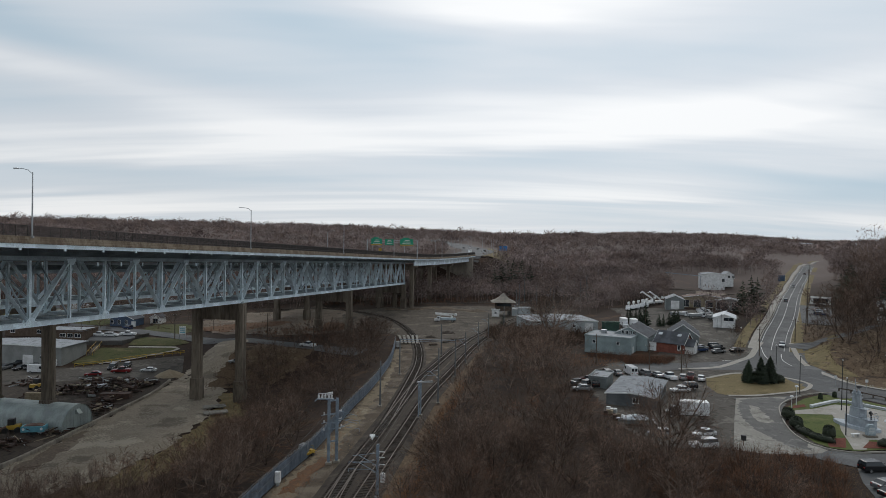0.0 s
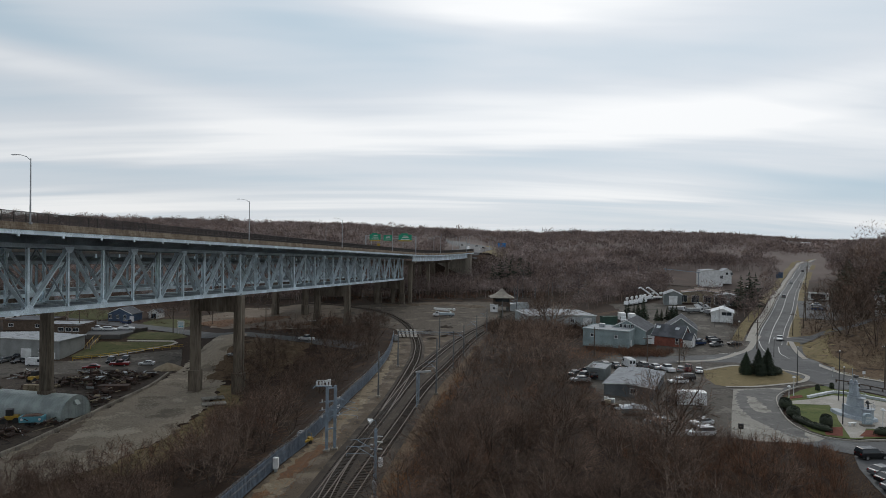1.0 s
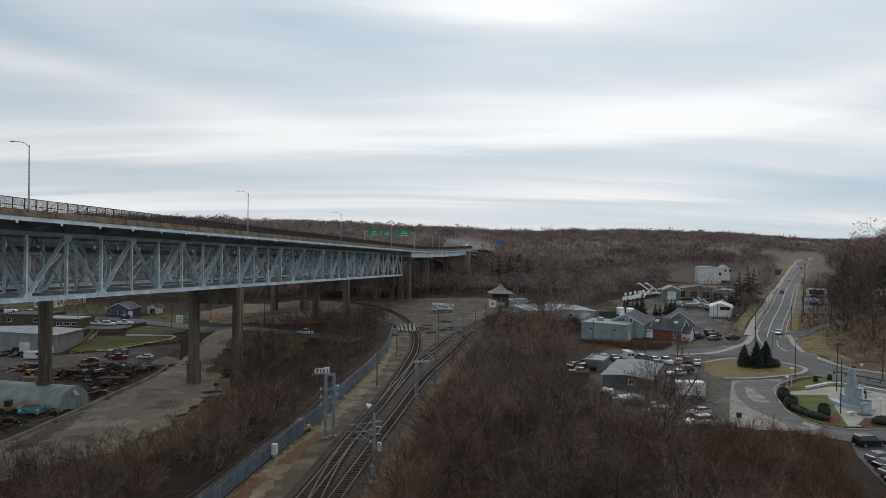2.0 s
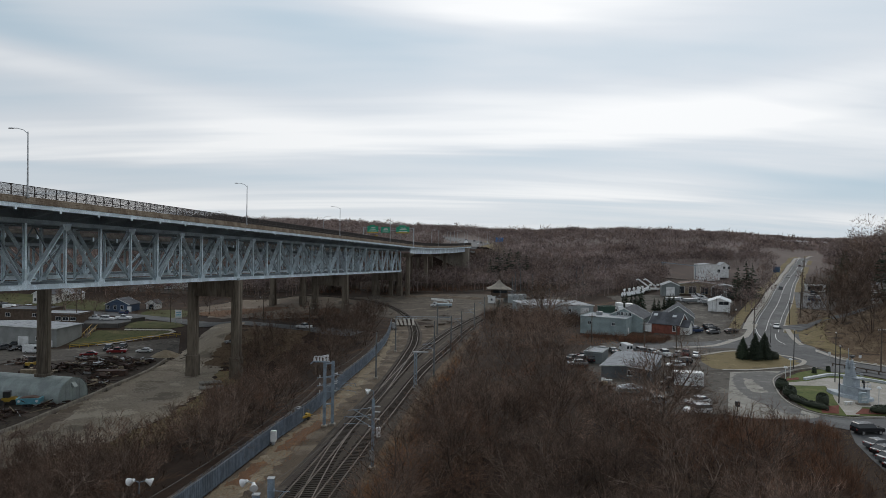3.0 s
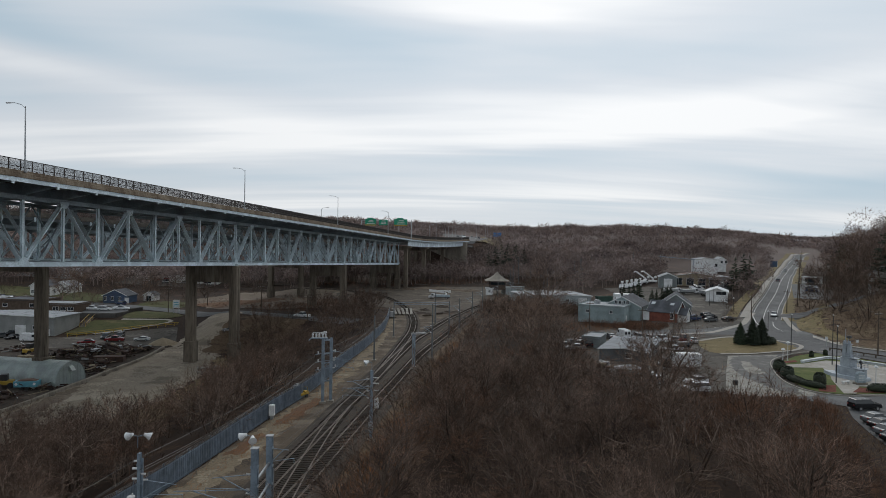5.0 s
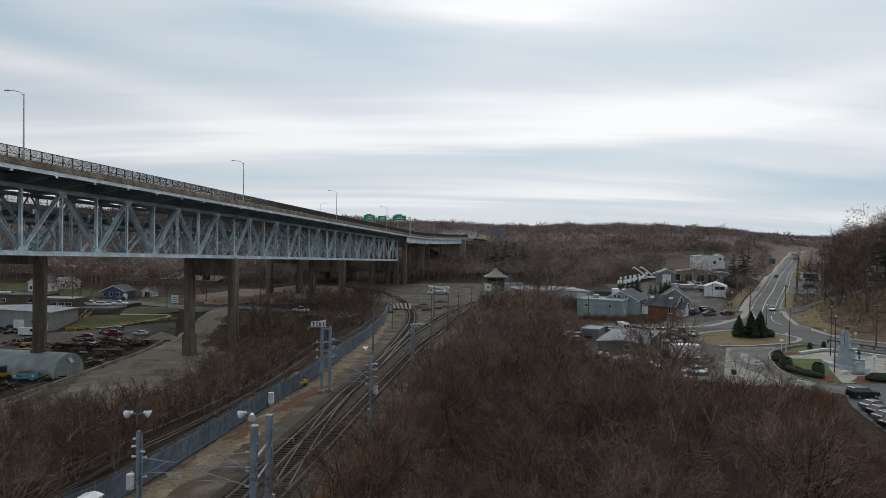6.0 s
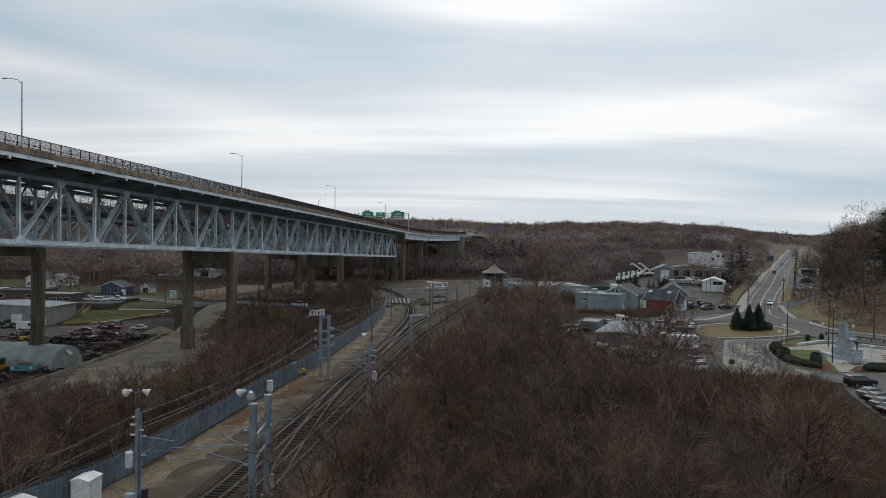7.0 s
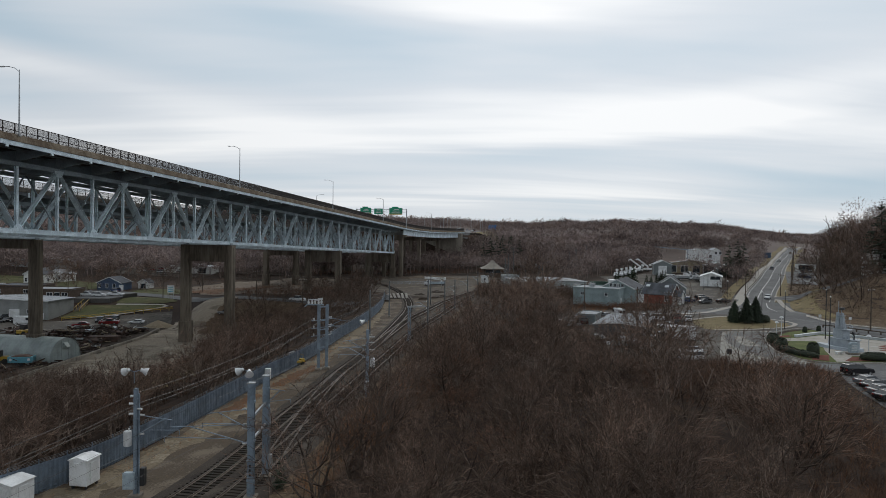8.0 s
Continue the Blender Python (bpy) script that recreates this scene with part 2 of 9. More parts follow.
M_WHITE = mat("white_paint", (0.72, 0.73, 0.73), (0.55, 0.555, 0.55), 0.5, 0, 0.8, 7, 0.05)
M_BLACK = mat("black_paint", (0.025, 0.025, 0.026), (0.018, 0.018, 0.019), 0.5, 0, 1, 9, 0.05)
M_GLASS = glassy("dark_window_glass")
M_TYRE = mat("tyre_rubber", (0.02, 0.02, 0.02), (0.03, 0.029, 0.028), 0.85, 0, 3, 20, 0.1)
M_CHROME = mat("alloy_rim", (0.5, 0.5, 0.5), (0.4, 0.4, 0.4), 0.3, 0.8, 2, 9, 0.0)
M_LAMP = mat("frosted_lamp_head", (0.62, 0.63, 0.63), (0.5, 0.5, 0.5), 0.35, 0, 2, 9, 0)
M_TWIG = mat("bare_twigs", (0.178, 0.117, 0.086), (0.058, 0.037, 0.028), 0.9, 0, 0.3, 3, 0, each=0.4, island=0.65)
M_TWIG_RED = mat("reddish_brush_twigs", (0.185, 0.1, 0.064), (0.09, 0.048, 0.032), 0.9, 0, 0.3, 3, 0, each=0.25, island=0.65)
M_BRUSH = mat("brown_undergrowth_stems", (0.125, 0.082, 0.058), (0.04, 0.027, 0.02), 0.9, 0, 0.3, 3, 0, island=0.65)
# haze over the far woods put into the colour: paler and greyer than near twigs
M_FARTWIG = mat("hazed_far_woods_twigs", (0.31, 0.248, 0.228), (0.155, 0.12, 0.11), 0.9, 0, 0.03, 0.16, 0, island=0.4)
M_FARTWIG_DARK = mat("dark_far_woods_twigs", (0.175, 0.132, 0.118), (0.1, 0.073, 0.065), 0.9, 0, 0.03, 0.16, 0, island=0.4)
M_FARTWIG_RED = mat("hazed_reddish_far_woods_twigs", (0.28, 0.207, 0.178), (0.15, 0.107, 0.09), 0.9, 0, 0.03, 0.16, 0, island=0.4)
M_BARK = mat("grey_brown_bark", (0.2, 0.15, 0.118), (0.055, 0.038, 0.03), 0.95, 0, 0.5, 8, 0.3, each=0.5)
M_CONIFER = mat("dark_conifer_needles", (0.018, 0.03, 0.016), (0.035, 0.05, 0.025), 0.8, 0, 1.2, 8, 0, each=0.25)
M_HEDGE = mat("clipped_hedge_leaves", (0.014, 0.02, 0.01), (0.027, 0.035, 0.017), 0.8, 0, 3, 18, 0, each=0.2)


# ---- small builders ----
def mesh_of(name, bm, material=None):
    me = bpy.data.meshes.new(name)
    bm.to_mesh(me)
    bm.free()
    if material:
        for m in material if isinstance(material, (list, tuple)) else [material]:
            me.materials.append(m)
    return me


def part(name, bm, material, parent=None, label=""):
    """Links a bmesh (or a mesh) as one object, under a thing or a part when given."""
    me = bm if isinstance(bm, bpy.types.Mesh) else mesh_of(name, bm, material)
    ob = new(name, me)
    if parent:
        ob.parent = parent
    return tagged(ob, label)


def thing(name, label, category, at=None, group="", kind=""):
    e = new(name)
    if at is not None:
        e.matrix_basis = at if isinstance(at, Matrix) else Matrix.Translation(at)
    return tagged(e, label, category, group, kind)


def box(bm, x0, y0, z0, x1, y1, z1, m=None, bevel=0.0):
    r = bmesh.ops.create_cube(bm, size=1)
    vs = r["verts"]
    t = Matrix.Translation(((x0 + x1) / 2, (y0 + y1) / 2, (z0 + z1) / 2)) @ Matrix.Diagonal((x1 - x0, y1 - y0, z1 - z0, 1))
    bmesh.ops.transform(bm, matrix=(m @ t) if m else t, verts=vs)
    if bevel:
        es = list({e for v in vs for e in v.link_edges})
        bmesh.ops.bevel(bm, geom=es, offset=bevel, segments=1, affect="EDGES")
    return bm


def beam(bm, p, q, w, h, up=(0, 0, 1)):
    """A square-cut bar from p to q, w wide and h deep."""
    p, q, up = Vector(p), Vector(q), Vector(up)
    d = (q - p).normalized()
    side = d.cross(up)
    side = side.normalized() if side.length > 1e-4 else d.orthogonal().normalized()
    u = side.cross(d)
    vs = []
    for c in (p, q):
        for a, b in ((-1, -1), (1, -1), (1, 1), (-1, 1)):
            vs.append(bm.verts.new(c + side * (a * w / 2) + u * (b * h / 2)))
    for f in ((3, 2, 1, 0), (4, 5, 6, 7), (0, 1, 5, 4), (1, 2, 6, 5), (2, 3, 7, 6), (3, 0, 4, 7)):
        bm.faces.new([vs[i] for i in f])
    return bm


def rod(bm, p, q, r0, r1=None, n=6, caps=True):
    p, q = Vector(p), Vector(q)
    r1 = r0 if r1 is None else r1
    d = (q - p).normalized()
    a = d.orthogonal().normalized()
    b = d.cross(a)
    ring = []
    for c, r in ((p, r0), (q, r1)):
        ring.append([bm.verts.new(c + (a * math.cos(k * math.tau / n) + b * math.sin(k * math.tau / n)) * r) for k in range(n)])
    for k in range(n):
        bm.faces.new((ring[0][k], ring[0][(k + 1) % n], ring[1][(k + 1) % n], ring[1][k]))
    if caps:
        bm.faces.new(ring[1])
        bm.faces.new(ring[0][::-1])
    return bm


def smoothstep(a, b, x):
    t = min(1.0, max(0.0, (x - a) / (b - a)))
    return t * t * (3 - 2 * t)


def lerp_table(tab, v):
    for (a, p), (b, q) in zip(tab, tab[1:]):
        if v <= b:
            return p + (q - p) * max(0.0, (v - a) / (b - a))
    return tab[-1][1]


# ---- the lie of the land ----
FENCE_X = [(0, -45), (45, -34), (55, -29), (62, -27.4), (72, -25.8), (91, -23.2), (107, -20.4), (134, -17.9), (151, -16.0), (182, -14.2), (216, -15.1), (260, -22), (310, -45), (360, -60)]


HIGHWAY_X = [(400, 2), (446, 12), (480, 22), (530, 28), (600, 26), (700, 16), (860, -6)]


def road_off(x, y):
    """Distance to the right of the long straight road's centre, beyond the junction."""
    return (x - 102.7) * 0.868 - (y - 199.2) * 0.497


def town_rise(x, y):
    """The town's streets climb gently beyond the junction; the railway stays level."""
    return 0.045 * max(0.0, min(y, 300.0) - 165.0) * smoothstep(45, 105, x - 0.12 * (y - 210)) * (1 - 0.5 * smoothstep(330, 560, math.hypot(x, y)))


def uphill(x, y):
    """Carries a spot of a level town plan onto the rising street; also gives the plan's scale there."""
    s = 1.0
    if y > 165 and x > 45:
        for _ in range(12):
            s = 0.5 * s + 0.5 * (1 - town_rise(s * x, s * y) / 27.6)
    return s * x, s * y, s


def height(x, y):
    r = math.hypot(x, y)
    low = smoothstep(3, 26, lerp_table(FENCE_X, y) - x)
    east = smoothstep(-84, -66, x)
    up = smoothstep(203 - 25 * east, 238 - 26 * east, y)
    z = -7.0 * low * (1 - up) - (2.7 - 1.8 * east) * low * up * (1 - smoothstep(330, 420, r))
    az = math.degrees(math.atan2(x, y)) if r > 1 else 0
    z += 5.0 * smoothstep(300, 520, r) * (1 - smoothstep(700, 900, r)) * (1 if y > 0 else 0)
    gap = math.exp(-((az - 30.5) / 4.5) ** 2)
    hill = (38.5 + 6.0 * (1 - smoothstep(-10, 2, az)) - 4.5 * smoothstep(1, 10, az) + 2.5 * noise.noise((x * 0.004, y * 0.004, 0.3))) * smoothstep(440, 1000, r)
    z += hill * (1 - 0.72 * gap) + 26 * smoothstep(1600, 3500, r)
    # bank to the right of the junction
    w = road_off(x, y) - 16 * smoothstep(222, 240, y) * (1 - smoothstep(318, 345, y))
    if y > 60:
        z += (3.0 * smoothstep(8, 15, w) + 6.0 * smoothstep(14, 34, w) + 17.0 * smoothstep(34, 76, w)) * smoothstep(162, 205, y) * (1 - smoothstep(420, 700, r))
    z += town_rise(x, y) - 5.6 * math.exp(-((x - 180) / 34) ** 2 - ((y - 436) / 60) ** 2)
    # the highway beyond the bridge's abutment, on fill and then in a cutting
    s = y - 446
    if -40 < s < 420:
        w = abs(x - lerp_table(HIGHWAY_X, y))
        f = smoothstep(-24, 4, s) * (1 - smoothstep(330, 420, s)) * (1 - smoothstep(17, 52, w))
        z = z * (1 - f) + (24.2 + 0.018 * s) * f
    if r > 260 and z > 0.5:
        z += 1.2 * noise.noise((x * 0.02, y * 0.02, 2.0)) * smoothstep(260, 420, r)
    return z


def spaced(lo, hi, step, centre, grow, far):
    v = [centre]
    a, s = centre, step
    while a < hi:
        a += s
        if a > lo * 0 + far[1]:
            s *= grow
        v.append(a)
    a, s = centre, step
    while a > lo:
        a -= s
        if a < far[0]:
            s *= grow
        v.insert(0, a)
    return v


gx, gy = spaced(-5200, 5200, 4.0, 0.0, 1.09, (-150, 190)), spaced(-1500, 5600, 4.0, 100.0, 1.09, (30, 330))
verts = [(x, y, height(x, y) - 0.06) for y in gy for x in gx]
nx = len(gx)
faces = [(j * nx + i, j * nx + i + 1, (j + 1) * nx + i + 1, (j + 1) * nx + i) for j in range(len(gy) - 1) for i in range(nx - 1)]
me = bpy.data.meshes.new("ground")
me.from_pydata(verts, [], faces)
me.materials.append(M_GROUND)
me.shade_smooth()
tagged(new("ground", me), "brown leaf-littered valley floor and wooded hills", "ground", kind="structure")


def frayed(outline, reach):
    """The outline with its edges broken up, as worn ground meets other ground."""
    rf = random.Random(len(outline) + int(outline[0][0] * 7))
    out = []
    for (x0, y0), (x1, y1) in zip(outline, outline[1:] + outline[:1]):
        L = math.hypot(x1 - x0, y1 - y0)
        n = max(1, int(L / (reach * 1.6)))
        for k in range(n):
            e = rf.uniform(-1, 1) * reach * (0.5 if k == 0 else 1)
            out.append((x0 + (x1 - x0) * k / n - (y1 - y0) / L * e, y0 + (y1 - y0) * k / n + (x1 - x0) / L * e))
    return out


def cover(name, outline, material, label, off=0.03, category="ground", cell=5.0, ragged=0.0):
    """A sheet of other ground laid over the land, inside an outline; ragged: how far its edge wanders."""
    outline = [uphill(*p)[:2] for p in outline]
    if ragged:
        outline = frayed(outline, ragged)
    bm = bmesh.new()
    co, _, tris, *_ = delaunay_2d_cdt([Vector(p) for p in outline], [], [list(range(len(outline)))], 1, 1e-4)
    vs = [bm.verts.new((p.x, p.y, 0)) for p in co]
    for tri in tris:
        bm.faces.new([vs[k] for k in tri])
    xs, ys = [p[0] for p in outline], [p[1] for p in outline]
    flat_here = all(abs(height(x, y)) < 0.01 for x in np.linspace(min(xs), max(xs), 9) for y in np.linspace(min(ys), max(ys), 9))
    if not flat_here:
        off += 0.06 if max(abs(height(x, y)) for x, y in outline) > 0.3 else 0
        for lo, hi, n in ((min(xs), max(xs), (1, 0, 0)), (min(ys), max(ys), (0, 1, 0))):
            k = lo + cell
            while k < hi:
                bmesh.ops.bisect_plane(bm, geom=bm.verts[:] + bm.edges[:] + bm.faces[:], plane_co=(k if n[0] else 0, k if n[1] else 0, 0), plane_no=n)
                k += cell
    bmesh.ops.triangulate(bm, faces=[f for f in bm.faces if len(f.verts) > 4], ngon_method="EAR_CLIP")
    for v in bm.verts:
        v.co.z = height(v.co.x, v.co.y) + off
    for f in bm.faces:
        if f.normal.z < 0:
            f.normal_flip()
    bm.normal_update()
    if bm.faces and sum(f.normal.z for f in bm.faces) < 0:
        bmesh.ops.reverse_faces(bm, faces=bm.faces[:])
    return tagged(part(name, bm, material), label, category, kind="structure")


def strip(name, line, width, material, label="", off=0.05, step=4.0, category="road", parent=None, shift=0.0):
    """A band of given width along a line of points, draped over the land."""
    pts = resample([uphill(p[0], p[1])[:2] for p in line], step)
    if any(abs(height(p.x, p.y)) > 0.01 for p in pts):
        off += 0.06
    bm = bmesh.new()
    prev = None
    for k, p in enumerate(pts):
        d = (pts[min(k + 1, len(pts) - 1)] - pts[max(k - 1, 0)]).normalized()
        n = Vector((d.y, -d.x, 0))
        row = []
        for s in (-0.5, 0.5):
            c = p + n * (shift + s * width)
            row.append(bm.verts.new((c.x, c.y, height(c.x, c.y) + off)))
        if prev:
            bm.faces.new((prev[0], prev[1], row[1], row[0]))
        prev = row
    ob = part(name, bm, material, parent)
    return ob if parent else tagged(ob, label, category, kind="structure")


def resample(line, step):
    """A smooth curve through points, at even steps."""
    P = [Vector((p[0], p[1], p[2] if len(p) > 2 else 0)) for p in line]
    if len(P) == 2:
        dense = [P[0].lerp(P[1], k / 40) for k in range(41)]
    else:
        dense = []
        for k in range(len(P) - 1):
            a, b, c, d = P[max(k - 1, 0)], P[k], P[k + 1], P[min(k + 2, len(P) - 1)]
            for j in range(24):
                t = j / 24
                dense.append(0.5 * ((2 * b) + (c - a) * t + (2 * a - 5 * b + 4 * c - d) * t * t + (3 * b - a - 3 * c + d) * t ** 3))
        dense.append(P[-1])
    out, acc = [dense[0]], 0.0
    for a, b in zip(dense, dense[1:]):
        L = (b - a).length
        while acc + L >= step:
            f = (step - acc) / L
            a = a.lerp(b, f)
            out.append(a.copy())
            L = (b - a).length
            acc = 0.0
        acc += L
    if (out[-1] - dense[-1]).length > step * 0.3:
        out.append(dense[-1])
    return out


# ---- the two highway bridges ----
DIR, LEFT = Vector((0.1914, 0.9815, 0)), Vector((-0.9815, 0.1914, 0))
B0 = Vector((-63.2, 100.4, 0))
BAY = 16.5


def bz(s):
    return 20.75 - 0.0353 * s


def bp(s, w, up=0.0):
    return B0 + DIR * s + LEFT * w + Vector((0, 0, bz(s) + up))


def laced(bm, p, q, w, across, n):
    """A built-up member: two channels joined by zigzag lacing bars."""
    p, q = Vector(p), Vector(q)
    for k in (-1, 1):
        beam(bm, p + across * (k * w * 0.5), q + across * (k * w * 0.5), 0.16, 0.42, across)
    for k in range(n):
        a, b = p.lerp(q, (k + 0.1) / n), p.lerp(q, (k + 0.9) / n)
        s = 1 if k % 2 else -1
        beam(bm, a + across * (s * w * 0.5), b - across * (s * w * 0.5), 0.12, 0.05, across.cross(b - a))


def pier(bridge, s, ws, ground, cap_up):
    top = bz(s) - 0.5
    for w in ws:
        bm = bmesh.new()
        c = bp(s, w)
        m = Matrix.Translation((c.x, c.y, 0)) @ Matrix(((DIR.x, LEFT.x, 0, 0), (DIR.y, LEFT.y, 0, 0), (0, 0, 1, 0), (0, 0, 0, 1)))
        box(bm, -1.0, -1.05, ground - 1, 1.0, 1.05, top, m, 0.12)
        box(bm, -1.25, -1.35, ground - 1, 1.25, 1.35, ground + 5.5, m, 0.12)
        for k in (-1.3, 1.3):
            box(bm, -0.25, k * 0.84 - 0.1, ground + 5.5, 0.25, k * 0.84 + 0.1, top - 0.6, m)
        part("pier_column", bm, M_PIER, bridge, "brown-stained concrete pier column")
        bm = bmesh.new()
        box(bm, -0.5, -0.5, top, 0.5, 0.5, top + 0.5, m, 0.05)
        part("bearing", bm, M_STEEL_D, bridge)
    bm = bmesh.new()
    a, b = bp(s, ws[0]), bp(s, ws[1])
    a.z = b.z = top - cap_up / 2
    beam(bm, a, b, 1.6, cap_up)
    part("pier_cap", bm, M_PIER, bridge)


def truss_bridge(label, near, far, first, last, depth, over, deck_up, piers, splices):
    bridge = thing("truss_bridge", label, "bridge")
    half = BAY / 2
    sides = (near, far)
    for w in sides:
        out = -1 if w == near else 1
        for a in range(first, last, 5):
            b = min(a + 5, last)
            for up, nm, hh in ((0.0, "bottom_chord", 0.72), (depth, "top_chord", 0.62)):
                bm = bmesh.new()
                p, q = bp(a * BAY + 0.12, w, up), bp(b * BAY - 0.12, w, up)
                for k in (-0.27, 0.27):
                    beam(bm, p + LEFT * k, q + LEFT * k, 0.08, hh)
                beam(bm, p + Vector((0, 0, hh / 2)), q + Vector((0, 0, hh / 2)), 0.78, 0.06)
                beam(bm, p - Vector((0, 0, hh / 2)), q - Vector((0, 0, hh / 2)), 0.7, 0.05)
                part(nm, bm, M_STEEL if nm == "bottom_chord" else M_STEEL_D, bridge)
        for k in range(first, last + 1):
            s = k * BAY
            # upright at the lower node and at mid bay
            for ss, wide in ((s, 0.42), (s + half, 0.34)):
                if ss > last * BAY + 0.1:
                    continue
                bm = bmesh.new()
                p, q = bp(ss, w, 0.3), bp(ss, w, depth - 0.2)
                for kk in (-1, 1):
                    beam(bm, p + LEFT * (kk * 0.2), q + LEFT * (kk * 0.2), wide, 0.07, LEFT)
                beam(bm, p, q, 0.05, 0.36, LEFT)
                part("vertical_post", bm, M_STEEL, bridge)
            # gusset plates
            for ss, up in ((s, 0.35), (s + half, depth - 0.35)):
                if ss > last * BAY + 0.1:
                    continue
                bm = bmesh.new()
                for kk in (-0.34, 0.34):
                    c = bp(ss, w + kk, up)
                    g = 0.75 if up < 1 else -0.75
                    vs = []
                    for e in (-0.03, 0.03):
                        vs.append([bm.verts.new(c + LEFT * e + DIR * x + Vector((0, 0, z * g))) for x, z in ((-1.05, -0.5), (1.05, -0.5), (0.75, 0.55), (0.3, 0.95), (-0.3, 0.95), (-0.75, 0.55))])
                    bm.faces.new(vs[0]), bm.faces.new(vs[1][::-1])
                    for i in range(6):
                        bm.faces.new((vs[0][i], vs[1][i], vs[1][(i + 1) % 6], vs[0][(i + 1) % 6]))
                part("gusset_plate", bm, M_STEEL, bridge)
            if k < last:
                bm = bmesh.new()
                laced(bm, bp(s + 0.35, w, 0.5), bp(s + half - 0.3, w, depth - 0.4), 0.5, LEFT, 14)
                part("laced_diagonal", bm, M_STEEL, bridge)
                bm = bmesh.new()
                p, q = bp(s + half + 0.3, w, depth - 0.4), bp(s + BAY - 0.35, w, 0.5)
                beam(bm, p, q, 0.46, 0.1, DIR)
                for kk in (-0.22, 0.22):
                    beam(bm, p + LEFT * kk, q + LEFT * kk, 0.05, 0.42, LEFT)
                part("diagonal", bm, M_STEEL, bridge)
    # floor beams with cantilever brackets, sway frames and bottom bracing
    for k in range(first * 2, last * 2 + 1):
        s = k * half
        bm = bmesh.new()
        a, b = bp(s, near, depth + 1.15), bp(s, far, depth + 1.15)
        beam(bm, a, b, 0.4, 1.7)
        for w, o in ((near, -1), (far, 1)):
            vs = []
            for e in (-0.16, 0.16):
                r = [bp(s, w, depth + 2.0), bp(s, w, depth + 0.3), bp(s, w + o * over, depth + 1.55), bp(s, w + o * over, depth + 2.0)]
                vs.append([bm.verts.new(p + DIR * e) for p in r])
            bm.faces.new(vs[0]), bm.faces.new(vs[1][::-1])
            for i in range(4):
                bm.faces.new((vs[0][i], vs[1][i], vs[1][(i + 1) % 4], vs[0][(i + 1) % 4]))
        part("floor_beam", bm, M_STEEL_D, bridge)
        for w, o in ((near, -1), (far, 1)):
            bm = bmesh.new()
            c = bp(s, w + o * (over + 0.12), depth + 1.72)
            beam(bm, c - Vector((0, 0, 0.55)), c + Vector((0, 0, 0.42)), 0.42, 0.2, LEFT)
            part("bracket_end", bm, M_STEEL, bridge)
        bm = bmesh.new()
        c0, c1, t0, t1 = bp(s, near, 0.2), bp(s, far, 0.2), bp(s, near, depth - 0.4), bp(s, far, depth - 0.4)
        beam(bm, c0, c1, 0.3, 0.5)
        mid = (t0 + t1) / 2
        for p, q in ((c0 + Vector((0, 0, 0.3)), mid), (c1 + Vector((0, 0, 0.3)), mid), (t0, t1)):
            beam(bm, p, q, 0.2, 0.22)
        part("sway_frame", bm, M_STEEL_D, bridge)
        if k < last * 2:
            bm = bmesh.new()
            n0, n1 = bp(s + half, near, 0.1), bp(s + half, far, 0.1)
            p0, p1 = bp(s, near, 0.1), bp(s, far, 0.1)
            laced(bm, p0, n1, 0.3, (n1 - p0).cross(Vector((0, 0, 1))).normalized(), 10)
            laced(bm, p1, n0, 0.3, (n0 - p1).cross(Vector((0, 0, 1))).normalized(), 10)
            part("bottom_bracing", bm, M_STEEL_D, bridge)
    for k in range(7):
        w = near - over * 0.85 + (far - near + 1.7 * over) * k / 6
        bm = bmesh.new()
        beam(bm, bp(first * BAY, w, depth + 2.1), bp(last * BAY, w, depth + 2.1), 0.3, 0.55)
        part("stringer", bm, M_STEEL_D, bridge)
    for s, g in piers:
        pier(bridge, s, sides, g, 4.2 if over > 4 else 2.0)
    return bridge


def deck_section(bridge, line, inner, outer, fascia, girder):
    """The slab, edge beams, parapets and asphalt swept along a line of places with headings."""
    def sweep(name, prof, material, label=""):
        bm = bmesh.new()
        prev = None
        for c, n in line:
            row = [bm.verts.new(c + n * w + Vector((0, 0, z))) for w, z in prof]
            if prev:
                for i in range(len(prof)):
                    j = (i + 1) % len(prof)
                    bm.faces.new((prev[i], prev[j], row[j], row[i]))
            else:
                bm.faces.new(row[::-1])
            prev = row
        bm.faces.new(prev)
        bmesh.ops.recalc_face_normals(bm, faces=bm.faces[:])
        return part(name, bm, material, bridge, label)
    a, b = inner, outer
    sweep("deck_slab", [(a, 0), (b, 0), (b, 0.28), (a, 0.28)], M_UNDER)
    sweep("road_surface", [(a + 0.6, 0.285), (b - 0.6, 0.285), (b - 0.6, 0.36), (a + 0.6, 0.36)], M_ASPHALT)
    for e, o in ((a, 1), (b, -1)):
        sweep("edge_girder", [(e - 0.1 * o, -0.62), (e + 0.12 * o, -0.62), (e + 0.12 * o, -0.01), (e - 0.1 * o, -0.01)], girder, "fascia girder under the deck edge")
        sweep("parapet", [(e - 0.22 * o, 0.02), (e + 0.4 * o, 0.02), (e + 0.3 * o, 1.04), (e - 0.02 * o, 1.04), (e - 0.02 * o, 0.74), (e - 0.12 * o, 0.7), (e - 0.12 * o, 0.42), (e - 0.22 * o, 0.38)], fascia, "stained concrete parapet")


